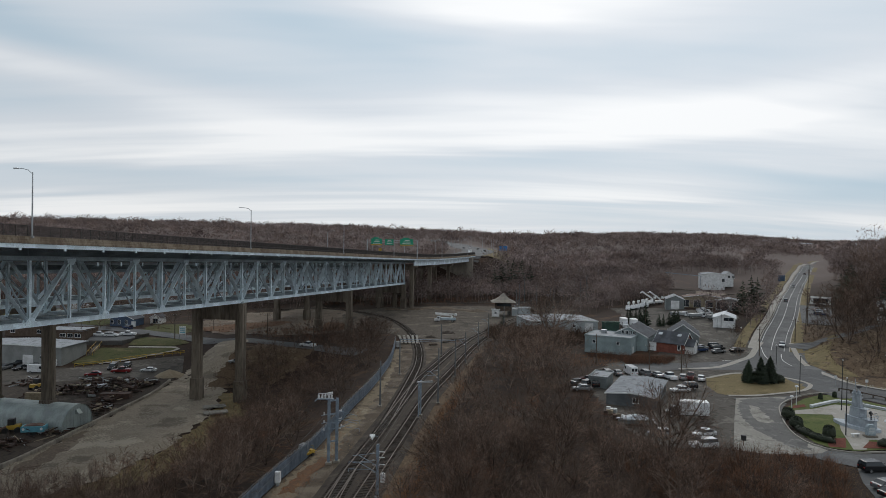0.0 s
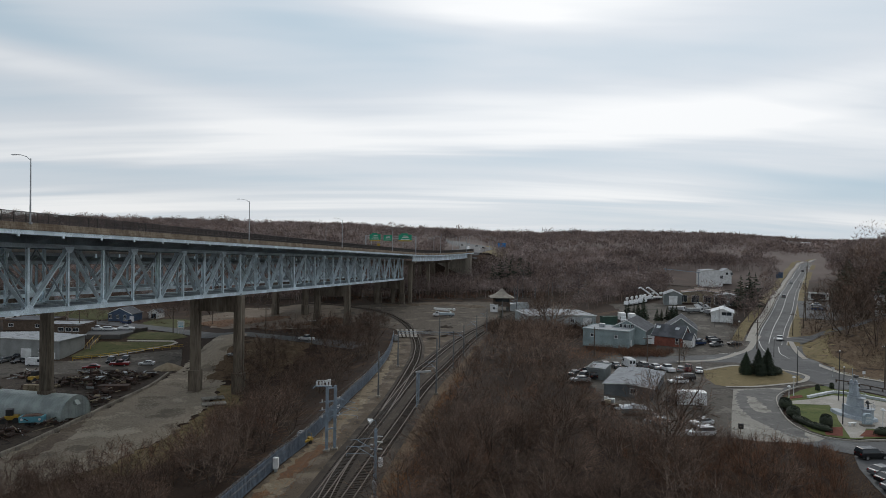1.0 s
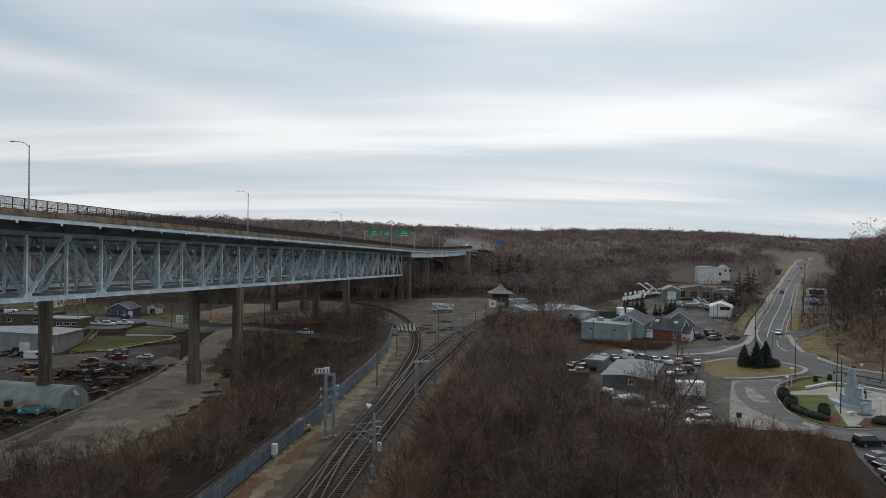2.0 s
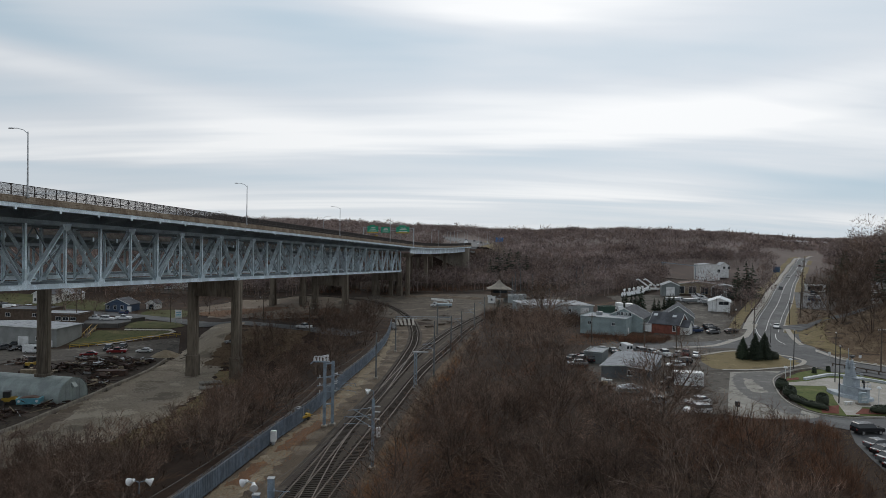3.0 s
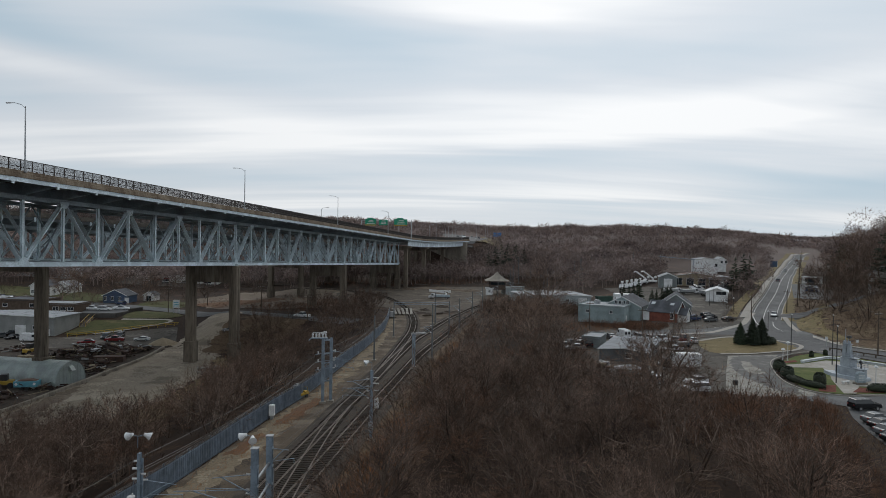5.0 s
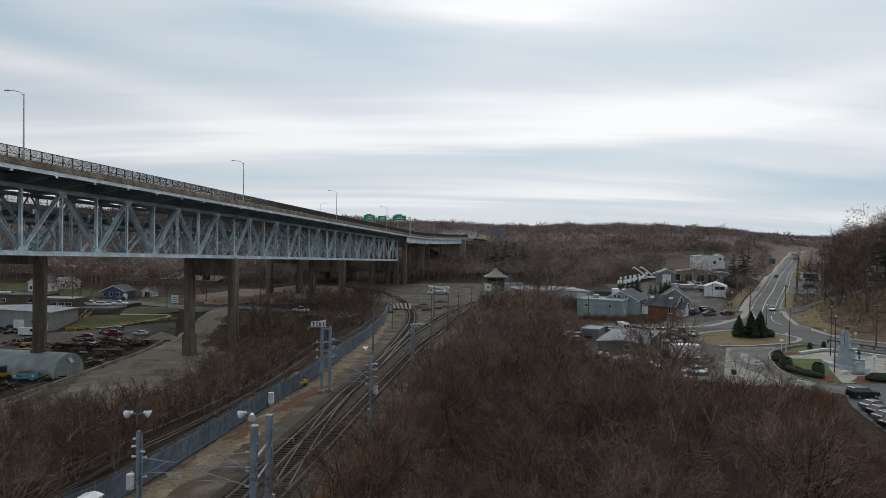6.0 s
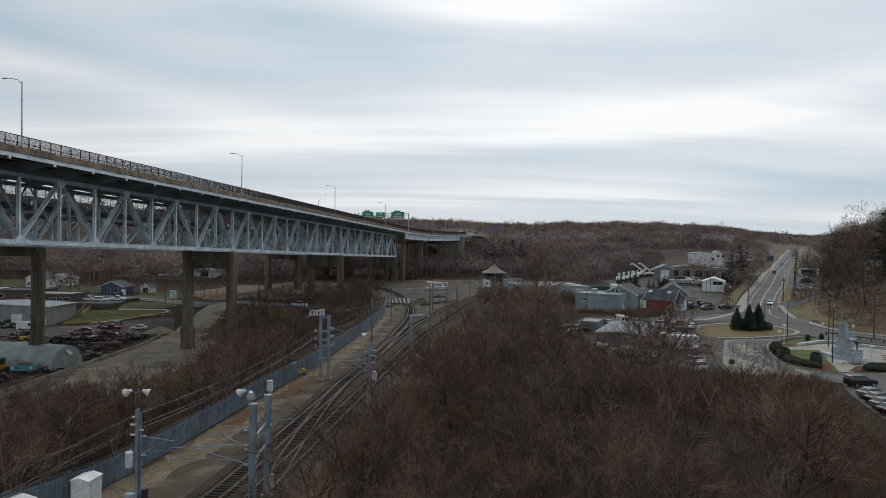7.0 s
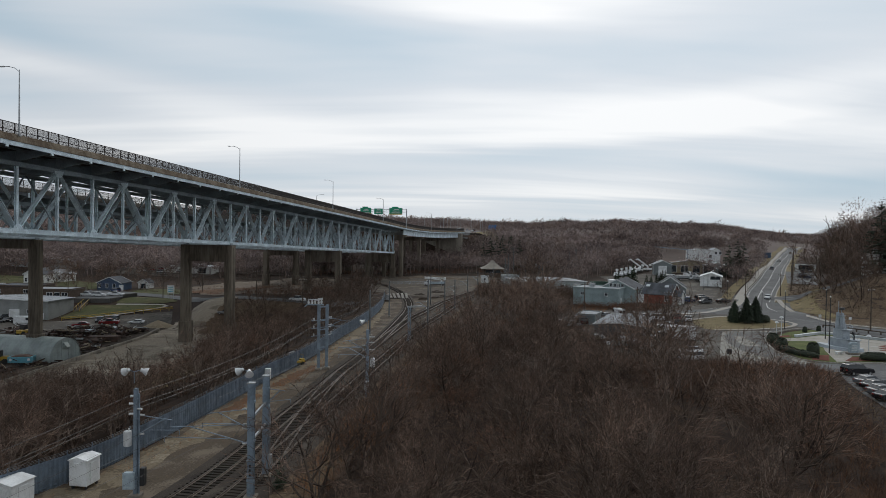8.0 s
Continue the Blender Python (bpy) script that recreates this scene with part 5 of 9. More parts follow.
brush_batch("low_brush", on_land(scatter([(29, 46), (40, 46), (47, 64), (54, 80), (50, 84), (44, 74), (36, 62)], 240, 0.7, 91)), "low rust-brown brush beside the car park", M_BRAMBLE, 0.8, 2.2, 36, 91, 0.7)
brush_batch("hay_weeds", on_land(scatter([(44, 56), (48, 56), (57.6, 78), (60, 90), (62.4, 96.5), (66, 103), (62, 101), (57, 90), (51, 74)], 520, 0.5, 92)), "tan dead grass along the car park's edge", M_HAY, 0.2, 0.6, 20, 92, 0.9)
BUSH_MID = [(44, 196), (58, 190), (70, 194), (72, 203), (60, 200), (46, 206)]
brush_batch("red_brush", on_land(scatter(BUSH_MID, 160, 0.7, 24)), "reddish-brown brush in front of the green building", M_TWIG_RED, 1.0, 2.4, 34, 4)

CLEAR = [HALL_FRONT, [(p[0], p[1]) for p in ((-34, 262), (0, 222), (30, 268), (62, 318), (100, 330), (140, 400), (180, 470), (240, 500), (190, 520), (110, 440), (60, 370), (20, 352), (-48, 330), (-110, 335), (-110, 250), (-60, 236))],
         [(40, 150), (140, 200), (285, 480), (445, 740), (620, 1040), (575, 1040), (370, 730), (230, 500), (150, 420), (80, 340), (40, 270)],
         [(140, 300), (185, 285), (245, 385), (214, 400)], [(205, 300), (224, 300), (228, 330), (205, 330)], [(-260, 90), (-60, 90), (-50, 330), (-130, 330), (-260, 290)],
         [(-6, 430), (40, 424), (52, 480), (58, 540), (54, 600), (36, 800), (-30, 800), (-2, 600), (2, 500)], [(120, 225), (220, 255), (220, 280), (120, 255)]]


def free(x, y):
    return not any(in_poly(x, y, c) for c in CLEAR)


def ring(r0, r1, az0, az1, n, seed):
    r = random.Random(seed)
    out = []
    while len(out) < n:
        a, d = radians(r.uniform(az0, az1)), math.sqrt(r.uniform(r0 * r0, r1 * r1))
        x, y = math.sin(a) * d, math.cos(a) * d
        if free(x, y):
            out.append((x, y, height(x, y)))
    return out


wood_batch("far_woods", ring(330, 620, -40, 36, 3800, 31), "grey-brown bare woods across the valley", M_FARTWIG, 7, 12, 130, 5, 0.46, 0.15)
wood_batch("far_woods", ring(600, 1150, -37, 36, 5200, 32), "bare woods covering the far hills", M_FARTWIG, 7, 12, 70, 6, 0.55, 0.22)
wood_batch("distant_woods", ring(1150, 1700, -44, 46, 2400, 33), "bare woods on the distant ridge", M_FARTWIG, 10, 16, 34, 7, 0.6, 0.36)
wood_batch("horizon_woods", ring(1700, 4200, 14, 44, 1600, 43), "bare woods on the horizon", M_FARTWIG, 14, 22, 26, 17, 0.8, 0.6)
wood_batch("bank_woods", standing(scatter([(205, 150), (300, 170), (420, 300), (430, 420), (360, 480), (300, 400), (215, 280), (190, 258)], 160, 4.0, 34)), "tall bare trees on the bank above the road", M_FARTWIG, 14, 22, 260, 8, 0.36, 0.06)
brush_batch("bank_brush", on_land(scatter([(109, 174), (122, 168), (152, 212), (154, 222), (140, 226), (130, 225), (122, 210), (113, 192)], 300, 1.3, 35)), "brown scrub on the bank above the road", M_BRUSH, 0.5, 2.2, 26, 9)
wood_batch("roadside_woods", on_land(scatter([(130, 300), (150, 300), (225, 450), (330, 640), (300, 640), (190, 480), (140, 400)], 170, 3, 36)), "bare trees along the road", M_FARTWIG, 6, 10, 120, 10, 0.44, 0.13)
wood_batch("hillside_woods", on_land(scatter([(-30, 340), (22, 360), (70, 350), (150, 420), (190, 520), (110, 600), (60, 480), (10, 424), (-20, 380), (-60, 370)], 640, 2.3, 37)), "bare trees on the slope behind the railway", M_FARTWIG, 6, 11, 120, 11, 0.45, 0.13)
wood_batch("street_woods", on_land(scatter([(-300, 330), (-210, 322), (-120, 352), (-40, 338), (-60, 420), (-320, 420)], 420, 3, 38)), "bare trees behind the houses", M_FARTWIG, 7, 12, 120, 12, 0.44, 0.13)
sky_trees = []
for k in range(12):
    a, d = radians(-33 + k * 1.9 + rr.uniform(-0.3, 0.3)), rr.uniform(560, 820)
    sky_trees.append((math.sin(a) * d, math.cos(a) * d, rr.choice((7, 8, 8)), rr.uniform(1.4, 2.0), rr.uniform(0, 6)))
grove("skyline_trees", "bare crowned trees along the hill skyline", sky_trees)

brush_batch("undergrowth", on_land(scatter([(-9, 42), (12, 30), (50, 30), (60, 60), (56, 90), (0, 90), (-5, 84), (-8.5, 60)], 600, 0.9, 51)), "tangled brown saplings under the near trees", M_BRUSH, 0.8, 2.4, 30, 13, 0.7)
wood_batch("bank_woods", standing(scatter([(380, 640), (450, 640), (600, 860), (640, 980), (600, 980), (470, 800)], 420, 4.0, 52)), "bare trees on the bank behind the car park", M_FARTWIG, 11, 18, 120, 14, 0.44, 0.13)
wood_batch("bank_woods", on_land(scatter([(124, 262), (133, 268), (240, 470), (330, 640), (300, 650), (200, 480)], 160, 3.0, 53)), "bare roadside trees beyond the sidewalk", M_FARTWIG, 6, 10, 120, 15, 0.44, 0.13)
M_STRAW = mat("straw_grass", (0.3, 0.225, 0.12), (0.16, 0.115, 0.06), 0.9, 0, 0.5, 5, 0)
M_TUFT = mat("rusty_dead_weeds", (0.34, 0.15, 0.06), (0.17, 0.085, 0.04), 0.9, 0, 0.4, 5, 0)
brush_batch("dead_weeds", on_land(scatter([(-11.5, 50), (-8, 50), (-5.5, 76), (-2.0, 98), (1.5, 122), (6.5, 160), (4.5, 160), (-1.0, 126), (-4.6, 100), (-8.4, 80)], 520, 0.4, 54)), "rusty dead weeds along the track bank", M_TUFT, 0.4, 1.5, 24, 16, 0.7)
brush_batch("dead_weeds", on_land(scatter([(-30, 48), (-25, 56), (-22, 75), (-20.5, 92), (-17.5, 108), (-15.2, 134), (-16.6, 134), (-19.6, 107), (-22.4, 91), (-25.2, 72), (-28, 56)], 260, 0.35, 55)), "dead weeds along the fence foot", M_TUFT, 0.2, 0.7, 18, 17, 0.7)
brush_batch("dead_weeds", on_land(scatter([(-64, 98), (-52, 104), (-45, 118), (-43, 136), (-45, 158), (-52, 178), (-57, 174), (-53, 150), (-53, 130), (-56, 114)], 420, 0.5, 56)), "dry weeds along the gravel track", M_TUFT, 0.2, 0.9, 18, 18, 0.7)
brush_batch("bank_brush", on_land(scatter([(134, 240), (141, 238), (156, 234), (176, 229), (195, 262), (188, 290), (176, 290), (164, 296), (150, 272)], 260, 1.6, 57)), "brown scrub between car park and side street", M_BRUSH, 0.6, 2.4, 28, 19)
brush_batch("red_brush", on_land(scatter([(-100, 258), (-62, 240), (-36, 250), (-34, 268), (-62, 290), (-98, 292)], 420, 1.0, 58)), "rust-brown scrub on the clearing beyond the bridge", M_TWIG_RED, 0.5, 1.6, 22, 20)

brush_batch("red_brush", on_land(scatter([(-70, 236), (-52, 226), (-30, 214), (-24, 240), (-40, 256), (-66, 252)], 420, 0.9, 81)), "rust-brown scrub beside the street under the bridge", M_TWIG_RED, 0.8, 2.6, 26, 81, 0.6)
brush_batch("red_brush", on_land(scatter([(-66, 176), (-54, 176), (-44, 196), (-40, 206), (-52, 212), (-64, 218)], 260, 0.9, 82)), "brown scrub on the slope by the pier", M_BRUSH, 0.6, 2.0, 24, 82, 0.6)
wood_batch("abutment_woods", standing(scatter([(16, 404), (50, 392), (84, 424), (60, 452), (44, 444), (30, 434)], 90, 3.4, 83)), "tall bare trees beside the bridge abutment", M_FARTWIG, 15, 21, 150, 83, 0.32, 0.11)
# bank trees with limbs of their own above the road
rb = random.Random(61)
BANK = [(152, 226), (168, 236), (204, 290), (285, 400), (365, 520), (450, 640), (384, 640), (318, 520), (252, 400), (190, 292), (164, 246)]
grove("bank_trees", "tall bare trees on the bank above the road", [(x, y, rb.choice((0, 3, 7)), rb.uniform(1.7, 2.4), rb.uniform(0, 6.28)) for x, y in scatter(BANK, 30, 7.0, 62)])
wood_batch("bank_woods", standing(scatter(BANK, 230, 3.4, 68)), "dense bare trees on the bank above the road", M_FARTWIG, 15, 22, 300, 26, 0.34, 0.055)
brush_batch("bank_brush", standing(scatter(BANK, 420, 2.2, 63)), "brown thicket under the bank trees", M_BRUSH, 2.0, 5.0, 26, 21, 0.6)
brush_batch("red_brush", on_land(scatter([(53, 186.5), (66, 188), (68, 194), (60, 196), (53, 193)], 110, 0.6, 64)), "dense red-stemmed bushes by the street", M_TWIG_RED, 1.6, 3.2, 44, 22, 0.6)
brush_batch("hay_weeds", on_land(scatter([(36, 183), (53, 184.5), (52, 200), (46, 204), (39, 200)], 330, 0.6, 65)), "straw-brown dead weeds below the green building", M_TUFT, 0.3, 1.0, 22, 23, 0.7)
wood_batch("rail_woods", on_land(scatter([(52, 300), (62, 318), (100, 400), (150, 470), (188, 505), (172, 460), (130, 408), (92, 356), (76, 322)], 200, 2.6, 66)), "bare trees between the railway and the yards", M_FARTWIG, 4, 8, 120, 24, 0.46, 0.13)
brush_batch("red_brush", on_land(scatter([(-60, 330), (-30, 334), (30, 356), (62, 366), (50, 380), (0, 372), (-60, 352)], 260, 1.6, 67)), "rust-brown scrub at the foot of the wooded hill", M_TWIG_RED, 1.5, 4.0, 26, 25, 0.6)

grove("slope_trees", "bare trees scattered on the bank by the side street", [(x, y, rb.choice((7, 8, 9)), rb.uniform(0.7, 1.9), rb.uniform(0, 6.28)) for x, y in (uphill(*p)[:2] for p in ((136, 200), (128, 192), (146, 214), (120, 184), (150, 240), (158, 243), (165, 252), (172, 262), (160, 258), (178, 272), (152, 252), (168, 240), (140, 243), (184, 284)))])
brush_batch("straw_tufts", on_land(scatter([(109, 174), (122, 168), (152, 212), (154, 222), (140, 226), (130, 225), (122, 210), (113, 192)], 420, 0.9, 69)), "straw-coloured grass tufts on the bank", M_STRAW, 0.25, 0.7, 16, 27, 0.8)
brush_batch("straw_tufts", on_land(scatter([(-27, 52), (-19.5, 52), (-17.5, 78), (-14.5, 108), (-11.8, 135), (-14.5, 140), (-18.5, 108), (-22.5, 84), (-26, 62)], 420, 0.5, 70)), "straw tufts and dead stalks on the sandy path", M_STRAW, 0.1, 0.4, 12, 28, 0.9)
brush_batch("dead_weeds", on_land(scatter([(-22.6, 74), (-20.2, 76), (-17.6, 96), (-15.6, 112), (-16.8, 112), (-19.8, 97)], 150, 0.4, 71)), "rust-orange weeds along the fence and path", M_TUFT, 0.2, 0.7, 20, 29, 0.8)
grove("bank_trees", "tall spreading bare trees before the bank house", [(x, y, k, sz, x) for x, y, k, sz in ((126, 203, 8, 2.3), (135, 212, 7, 2.2), (141, 218, 8, 2.6), (134, 222, 8, 2.0), (148, 224, 7, 2.6), (129, 214, 7, 1.7), (146, 212, 8, 2.4))])
brush_batch("tall_brush", on_land(scatter([(16, 232), (24, 216), (38, 212), (52, 226), (58, 240), (44, 247), (30, 252), (20, 250)], 260, 1.4, 72)), "tall grey-brown brush before the warehouse", M_BRUSH, 3.2, 6.0, 36, 30, 0.5)
brush_batch("rusty_brush", on_land(scatter([(-9.5, 62), (-5, 60), (-1.5, 78), (2, 98), (-2.5, 100), (-6.5, 82)], 190, 0.7, 73)), "rust-orange dead brush between track and woods", M_TUFT, 0.8, 2.2, 34, 31, 0.7)
NEAR_R = [(-6, 46), (12, 34), (44, 34), (50, 62), (46, 84), (38, 98), (28, 104), (2, 104), (-2, 92), (-6, 72)]
for x, y in scatter(NEAR_R, 40, 4.8, 74):
    if x < lerp_table(WOOD_EDGE, y) + 4.0 or x > 0.55 * y - 0.5:
        continue
    plant(x, y, rb.choice((0, 1, 3, 5, 0, 3)), rb.uniform(0.85, 1.2), rb.uniform(0, 6.28))
for x, y in scatter([(-34, 56), (-52, 66), (-62, 92), (-52, 104), (-44, 120), (-36, 140), (-24, 132), (-27, 100), (-30, 72)], 26, 4.5, 75):
    plant(x, y, rb.choice((0, 1, 3, 5)), rb.uniform(0.7, 0.95), rb.uniform(0, 6.28), "bare upright tree beside the gravel track")


# ---- railway masts, cabinets and wires ----
def column(bm, x, y, z0, z1, w, d):
    """A wide-flange steel column."""
    box(bm, x - w / 2, y - d / 2, z0, x + w / 2, y - d / 2 + 0.05, z1)
    box(bm, x - w / 2, y + d / 2 - 0.05, z0, x + w / 2, y + d / 2, z1)
    box(bm, x - 0.05, y - d / 2 + 0.05, z0, x + 0.05, y + d / 2 - 0.05, z1)
    z = z0 + 1.2
    while z < z1 - 0.3:
        box(bm, x - w / 2 - 0.03, y - d / 2 - 0.03, z, x + w / 2 + 0.03, y + d / 2 + 0.03, z + 0.14)
        z += 1.55


def floodlights(parent, x, y, z, turns):
    for a in turns:
        d = Vector((math.cos(a), math.sin(a), 0))
        bm = bmesh.new()
        c = Vector((x, y, z))
        rod(bm, c - Vector((0, 0, 0.9)), c, 0.035, n=6)
        rod(bm, c, c + d * 0.45 + Vector((0, 0, 0.1)), 0.03, n=6)
        part("lamp_bracket", bm, M_MAST, parent)
        bm = bmesh.new()
        p, q = c + d * 0.45 + Vector((0, 0, 0.14)), c + d * 0.95 + Vector((0, 0, -0.08))
        rod(bm, p, p.lerp(q, 0.4), 0.13, 0.16, 10)
        rod(bm, p.lerp(q, 0.4), q, 0.18, 0.33, 12)
        part("floodlight", bm, M_LAMP, parent, "white bell-shaped floodlight")


def arm(parent, p, reach, side):
    """A hinged cantilever that holds the contact wire over a track."""
    bm = bmesh.new()
    p, d = Vector(p), Vector(side).normalized()
    a, b = p + Vector((0, 0, 0.9)), p + d * reach + Vector((0, 0, 0.45))
    rod(bm, a, b, 0.035, n=5)
    rod(bm, p - Vector((0, 0, 0.6)), p + d * reach * 0.75 + Vector((0, 0, 0.55)), 0.045, n=5)
    rod(bm, p + d * reach * 0.25 + Vector((0, 0, -0.3)), p + d * (reach + 0.5) + Vector((0, 0, -0.35)), 0.03, n=5)
    rod(bm, p + d * (reach + 0.5) + Vector((0, 0, -0.35)), p + d * (reach + 0.5) + Vector((0, 0, -0.75)), 0.025, n=5)
    part("cantilever_arm", bm, M_MAST, parent)
    for q in (a, p - Vector((0, 0, 0.6))):
        bm = bmesh.new()
        for k in range(4):
            rod(bm, q + d * (0.12 + 0.09 * k), q + d * (0.15 + 0.09 * k), 0.09, n=8)
        part("insulator", bm, M_LAMP, parent)


def can(parent, x, y, z, r=0.3, h=1.1):
    bm = bmesh.new()
    rod(bm, (x, y, z), (x, y, z + h), r, r, 12)
    bmesh.ops.bevel(bm, geom=[e for e in bm.edges if len(e.link_faces) == 2 and any(len(f.verts) > 4 for f in e.link_faces)], offset=0.05, segments=1, affect="EDGES")
    rod(bm, (x + 0.1, y, z + h), (x + 0.1, y, z + h + 0.2), 0.05, n=6)
    part("transformer", bm, M_LAMP, parent, "pale grey pole transformer")


def cabinet(parent, x, y, z, w, d, h, name="control_box", material=None):
    bm = bmesh.new()
    box(bm, x - w / 2, y - d / 2, z, x + w / 2, y + d / 2, z + h, None, 0.02)
    box(bm, x - w / 2 + 0.06, y - d / 2 - 0.015, z + 0.08, x + w / 2 - 0.06, y - d / 2 - 0.002, z + h - 0.08)
    part(name, bm, material or M_GALV, parent)


def footing(parent, x, y, w=0.9):
    bm = bmesh.new()
    box(bm, x - w / 2, y - w / 2, -0.3, x + w / 2, y + w / 2, 0.3, None, 0.04)
    part("footing", bm, M_CONC, parent, "square concrete footing")


# twin mast by the fence
m = thing("catenary_mast", "twin blue-grey catenary mast beside the sheet fence", "catenary mast", group="catenary masts")
TWIN = ((-17.1, 100.7), (-16.0, 101.6))
for x, y in TWIN:
    footing(m, x, y)
    bm = bmesh.new()
    column(bm, x, y, 0.25, 10.0, 0.42, 0.42)
    part("column", bm, M_MAST, m)
for z in (3.4, 6.2, 7.6, 9.7):
    bm = bmesh.new()
    beam(bm, TWIN[0] + (z,), TWIN[1] + (z,), 0.16, 0.2)
    part("tie_beam", bm, M_MAST, m)
bm = bmesh.new()
box(bm, -18.9, 100.4, 10.0, -16.4, 101.0, 10.15)
rod(bm, (-18.8, 100.7, 10.2), (-19.3, 100.5, 9.7), 0.08, n=6)
part("switch_frame", bm, M_MAST, m)
for k in range(5):
    bm = bmesh.new()
    x, y = -18.7 + k * 0.5, 100.55 + 0.25 * (k % 2)
    for z in (10.15, 10.35, 10.55):
        rod(bm, (x, y, z), (x, y, z + 0.08), 0.17, 0.17, 8)
    rod(bm, (x, y, 10.15), (x, y, 10.85), 0.09, 0.09, 8)
    part("insulator", bm, M_LAMP, m, "pale ribbed insulator")
bm = bmesh.new()
rod(bm, (-18.7, 100.6, 10.88), (-16.7, 100.7, 10.88), 0.07, n=6)
beam(bm, (-17.5, 100.7, 10.8), (-16.6, 100.7, 11.0), 0.4, 0.3)
part("switch_gear", bm, M_LAMP, m)
for z in (5.2, 6.4, 7.6):
    bm = bmesh.new()
    rod(bm, (-18.2, 100.2, z), (-15.0, 102.0, z + 0.25), 0.06, n=6)
    part("cross_arm", bm, M_MAST, m)
    for a in (0.12, 0.88):
        bm = bmesh.new()
        p = Vector((-18.2, 100.2, z)).lerp(Vector((-15.0, 102.0, z + 0.25)), a)
        rod(bm, p, p + Vector((0, 0, 0.4)), 0.1, 0.08, 8)
        part("insulator", bm, M_LAMP, m)
for z in (6.0, 7.2):
    arm(m, (-15.8, 101.4, z), 3.2, (1, -0.35, 0))

# single mast right of the tracks
m = thing("catenary_mast", "single grey catenary mast with floodlight and transformer", "catenary mast", group="catenary masts")
footing(m, -7.8, 82.5)
bm = bmesh.new()
column(bm, -7.8, 82.5, 0.25, 8.9, 0.36, 0.4)
part("column", bm, M_MAST, m)
floodlights(m, -7.8, 82.5, 9.9, (2.9, 3.6))
can(m, -7.1, 82.2, 4.2, 0.3, 1.15)
cabinet(m, -7.85, 82.2, 1.3, 0.6, 0.3, 1.1)
for z in (6.0, 6.9):
    arm(m, (-8.0, 82.4, z), 3.0, (-1, 0.1, 0))
for z in (6.4, 7.3, 8.0):
    bm = bmesh.new()
    rod(bm, (-7.6, 82.4, z), (-6.9, 82.3, z), 0.07, n=6)
    part("side_insulator", bm, M_LAMP, m)

# near pair of masts
m = thing("catenary_mast", "pair of tall blue-grey steel masts joined by beams", "catenary mast", group="catenary masts")
for x, y, h in ((-13.75, 50.6, 9.15), (-13.75, 55.2, 8.75)):
    footing(m, x, y, 1.0)
    bm = bmesh.new()
    column(bm, x, y, 0.25, h, 0.5, 0.46)
    part("column", bm, M_MAST, m)
    bm = bmesh.new()
    box(bm, x - 0.3, y - 0.28, h, x + 0.3, y + 0.28, h + 0.06)
    part("cap_plate", bm, M_GALV, m)
for z in (4.6, 6.4):
    bm = bmesh.new()
    beam(bm, (-13.75, 50.8, z), (-13.75, 55.0, z + 0.1), 0.16, 0.16)
    part("tie_beam", bm, M_GALV, m)
floodlights(m, -13.95, 50.5, 10.1, (3.0, -1.25))
arm(m, (-14.0, 50.6, 6.2), 3.2, (-1, 0.1, 0))
arm(m, (-14.0, 50.6, 5.0), 6.3, (-1, 0.1, 0))
arm(m, (-13.9, 55.2, 6.8), 1.8, (1, 0.6, 0))
cabinet(m, -13.3, 55.0, 0.9, 0.3, 0.3, 1.2)
bm = bmesh.new()
rod(bm, (-13.4, 55.2, 2.1), (-13.4, 55.2, 6.0), 0.05, n=6)
part("conduit", bm, M_GALV, m)
bm = bmesh.new()
for k, z in enumerate((1.9, 2.25, 2.6)):
    box(bm, -13.83, 50.31, z, -13.68, 50.33, z + 0.22)
part("number_plate", bm, M_BLACK, m, "plate with dark bars")

# dark pole left of the tracks
m = thing("signal_pole", "dark steel pole with two floodlights and boxes", "lamp post")
footing(m, -22.8, 50.8)
bm = bmesh.new()
column(bm, -22.8, 50.8, 0.25, 8.6, 0.26, 0.3)
rod(bm, (-22.55, 50.8, 0.3), (-22.55, 50.8, 8.2), 0.07, n=6)
part("column", bm, M_MAST, m)
floodlights(m, -22.95, 50.8, 9.9, (2.9, 0.3))
can(m, -23.35, 50.6, 4.1, 0.3, 1.2)
cabinet(m, -23.2, 50.6, 0.75, 0.9, 0.4, 1.3, "control_box", M_STEEL_D)
cabinet(m, -22.3, 51.0, 0.9, 0.35, 0.5, 1.4, "control_box", M_BLACK)
for dx, z in ((-0.5, 6.6), (-0.5, 7.4), (0.5, 7.0), (-0.4, 8.0)):
    bm = bmesh.new()
    rod(bm, (-22.8, 50.8, z), (-22.8 + dx, 50.7, z), 0.06, 0.1, 7)
    part("insulator", bm, M_LAMP, m)
arm(m, (-22.6, 50.8, 5.6), 2.6, (1, 0.1, 0))

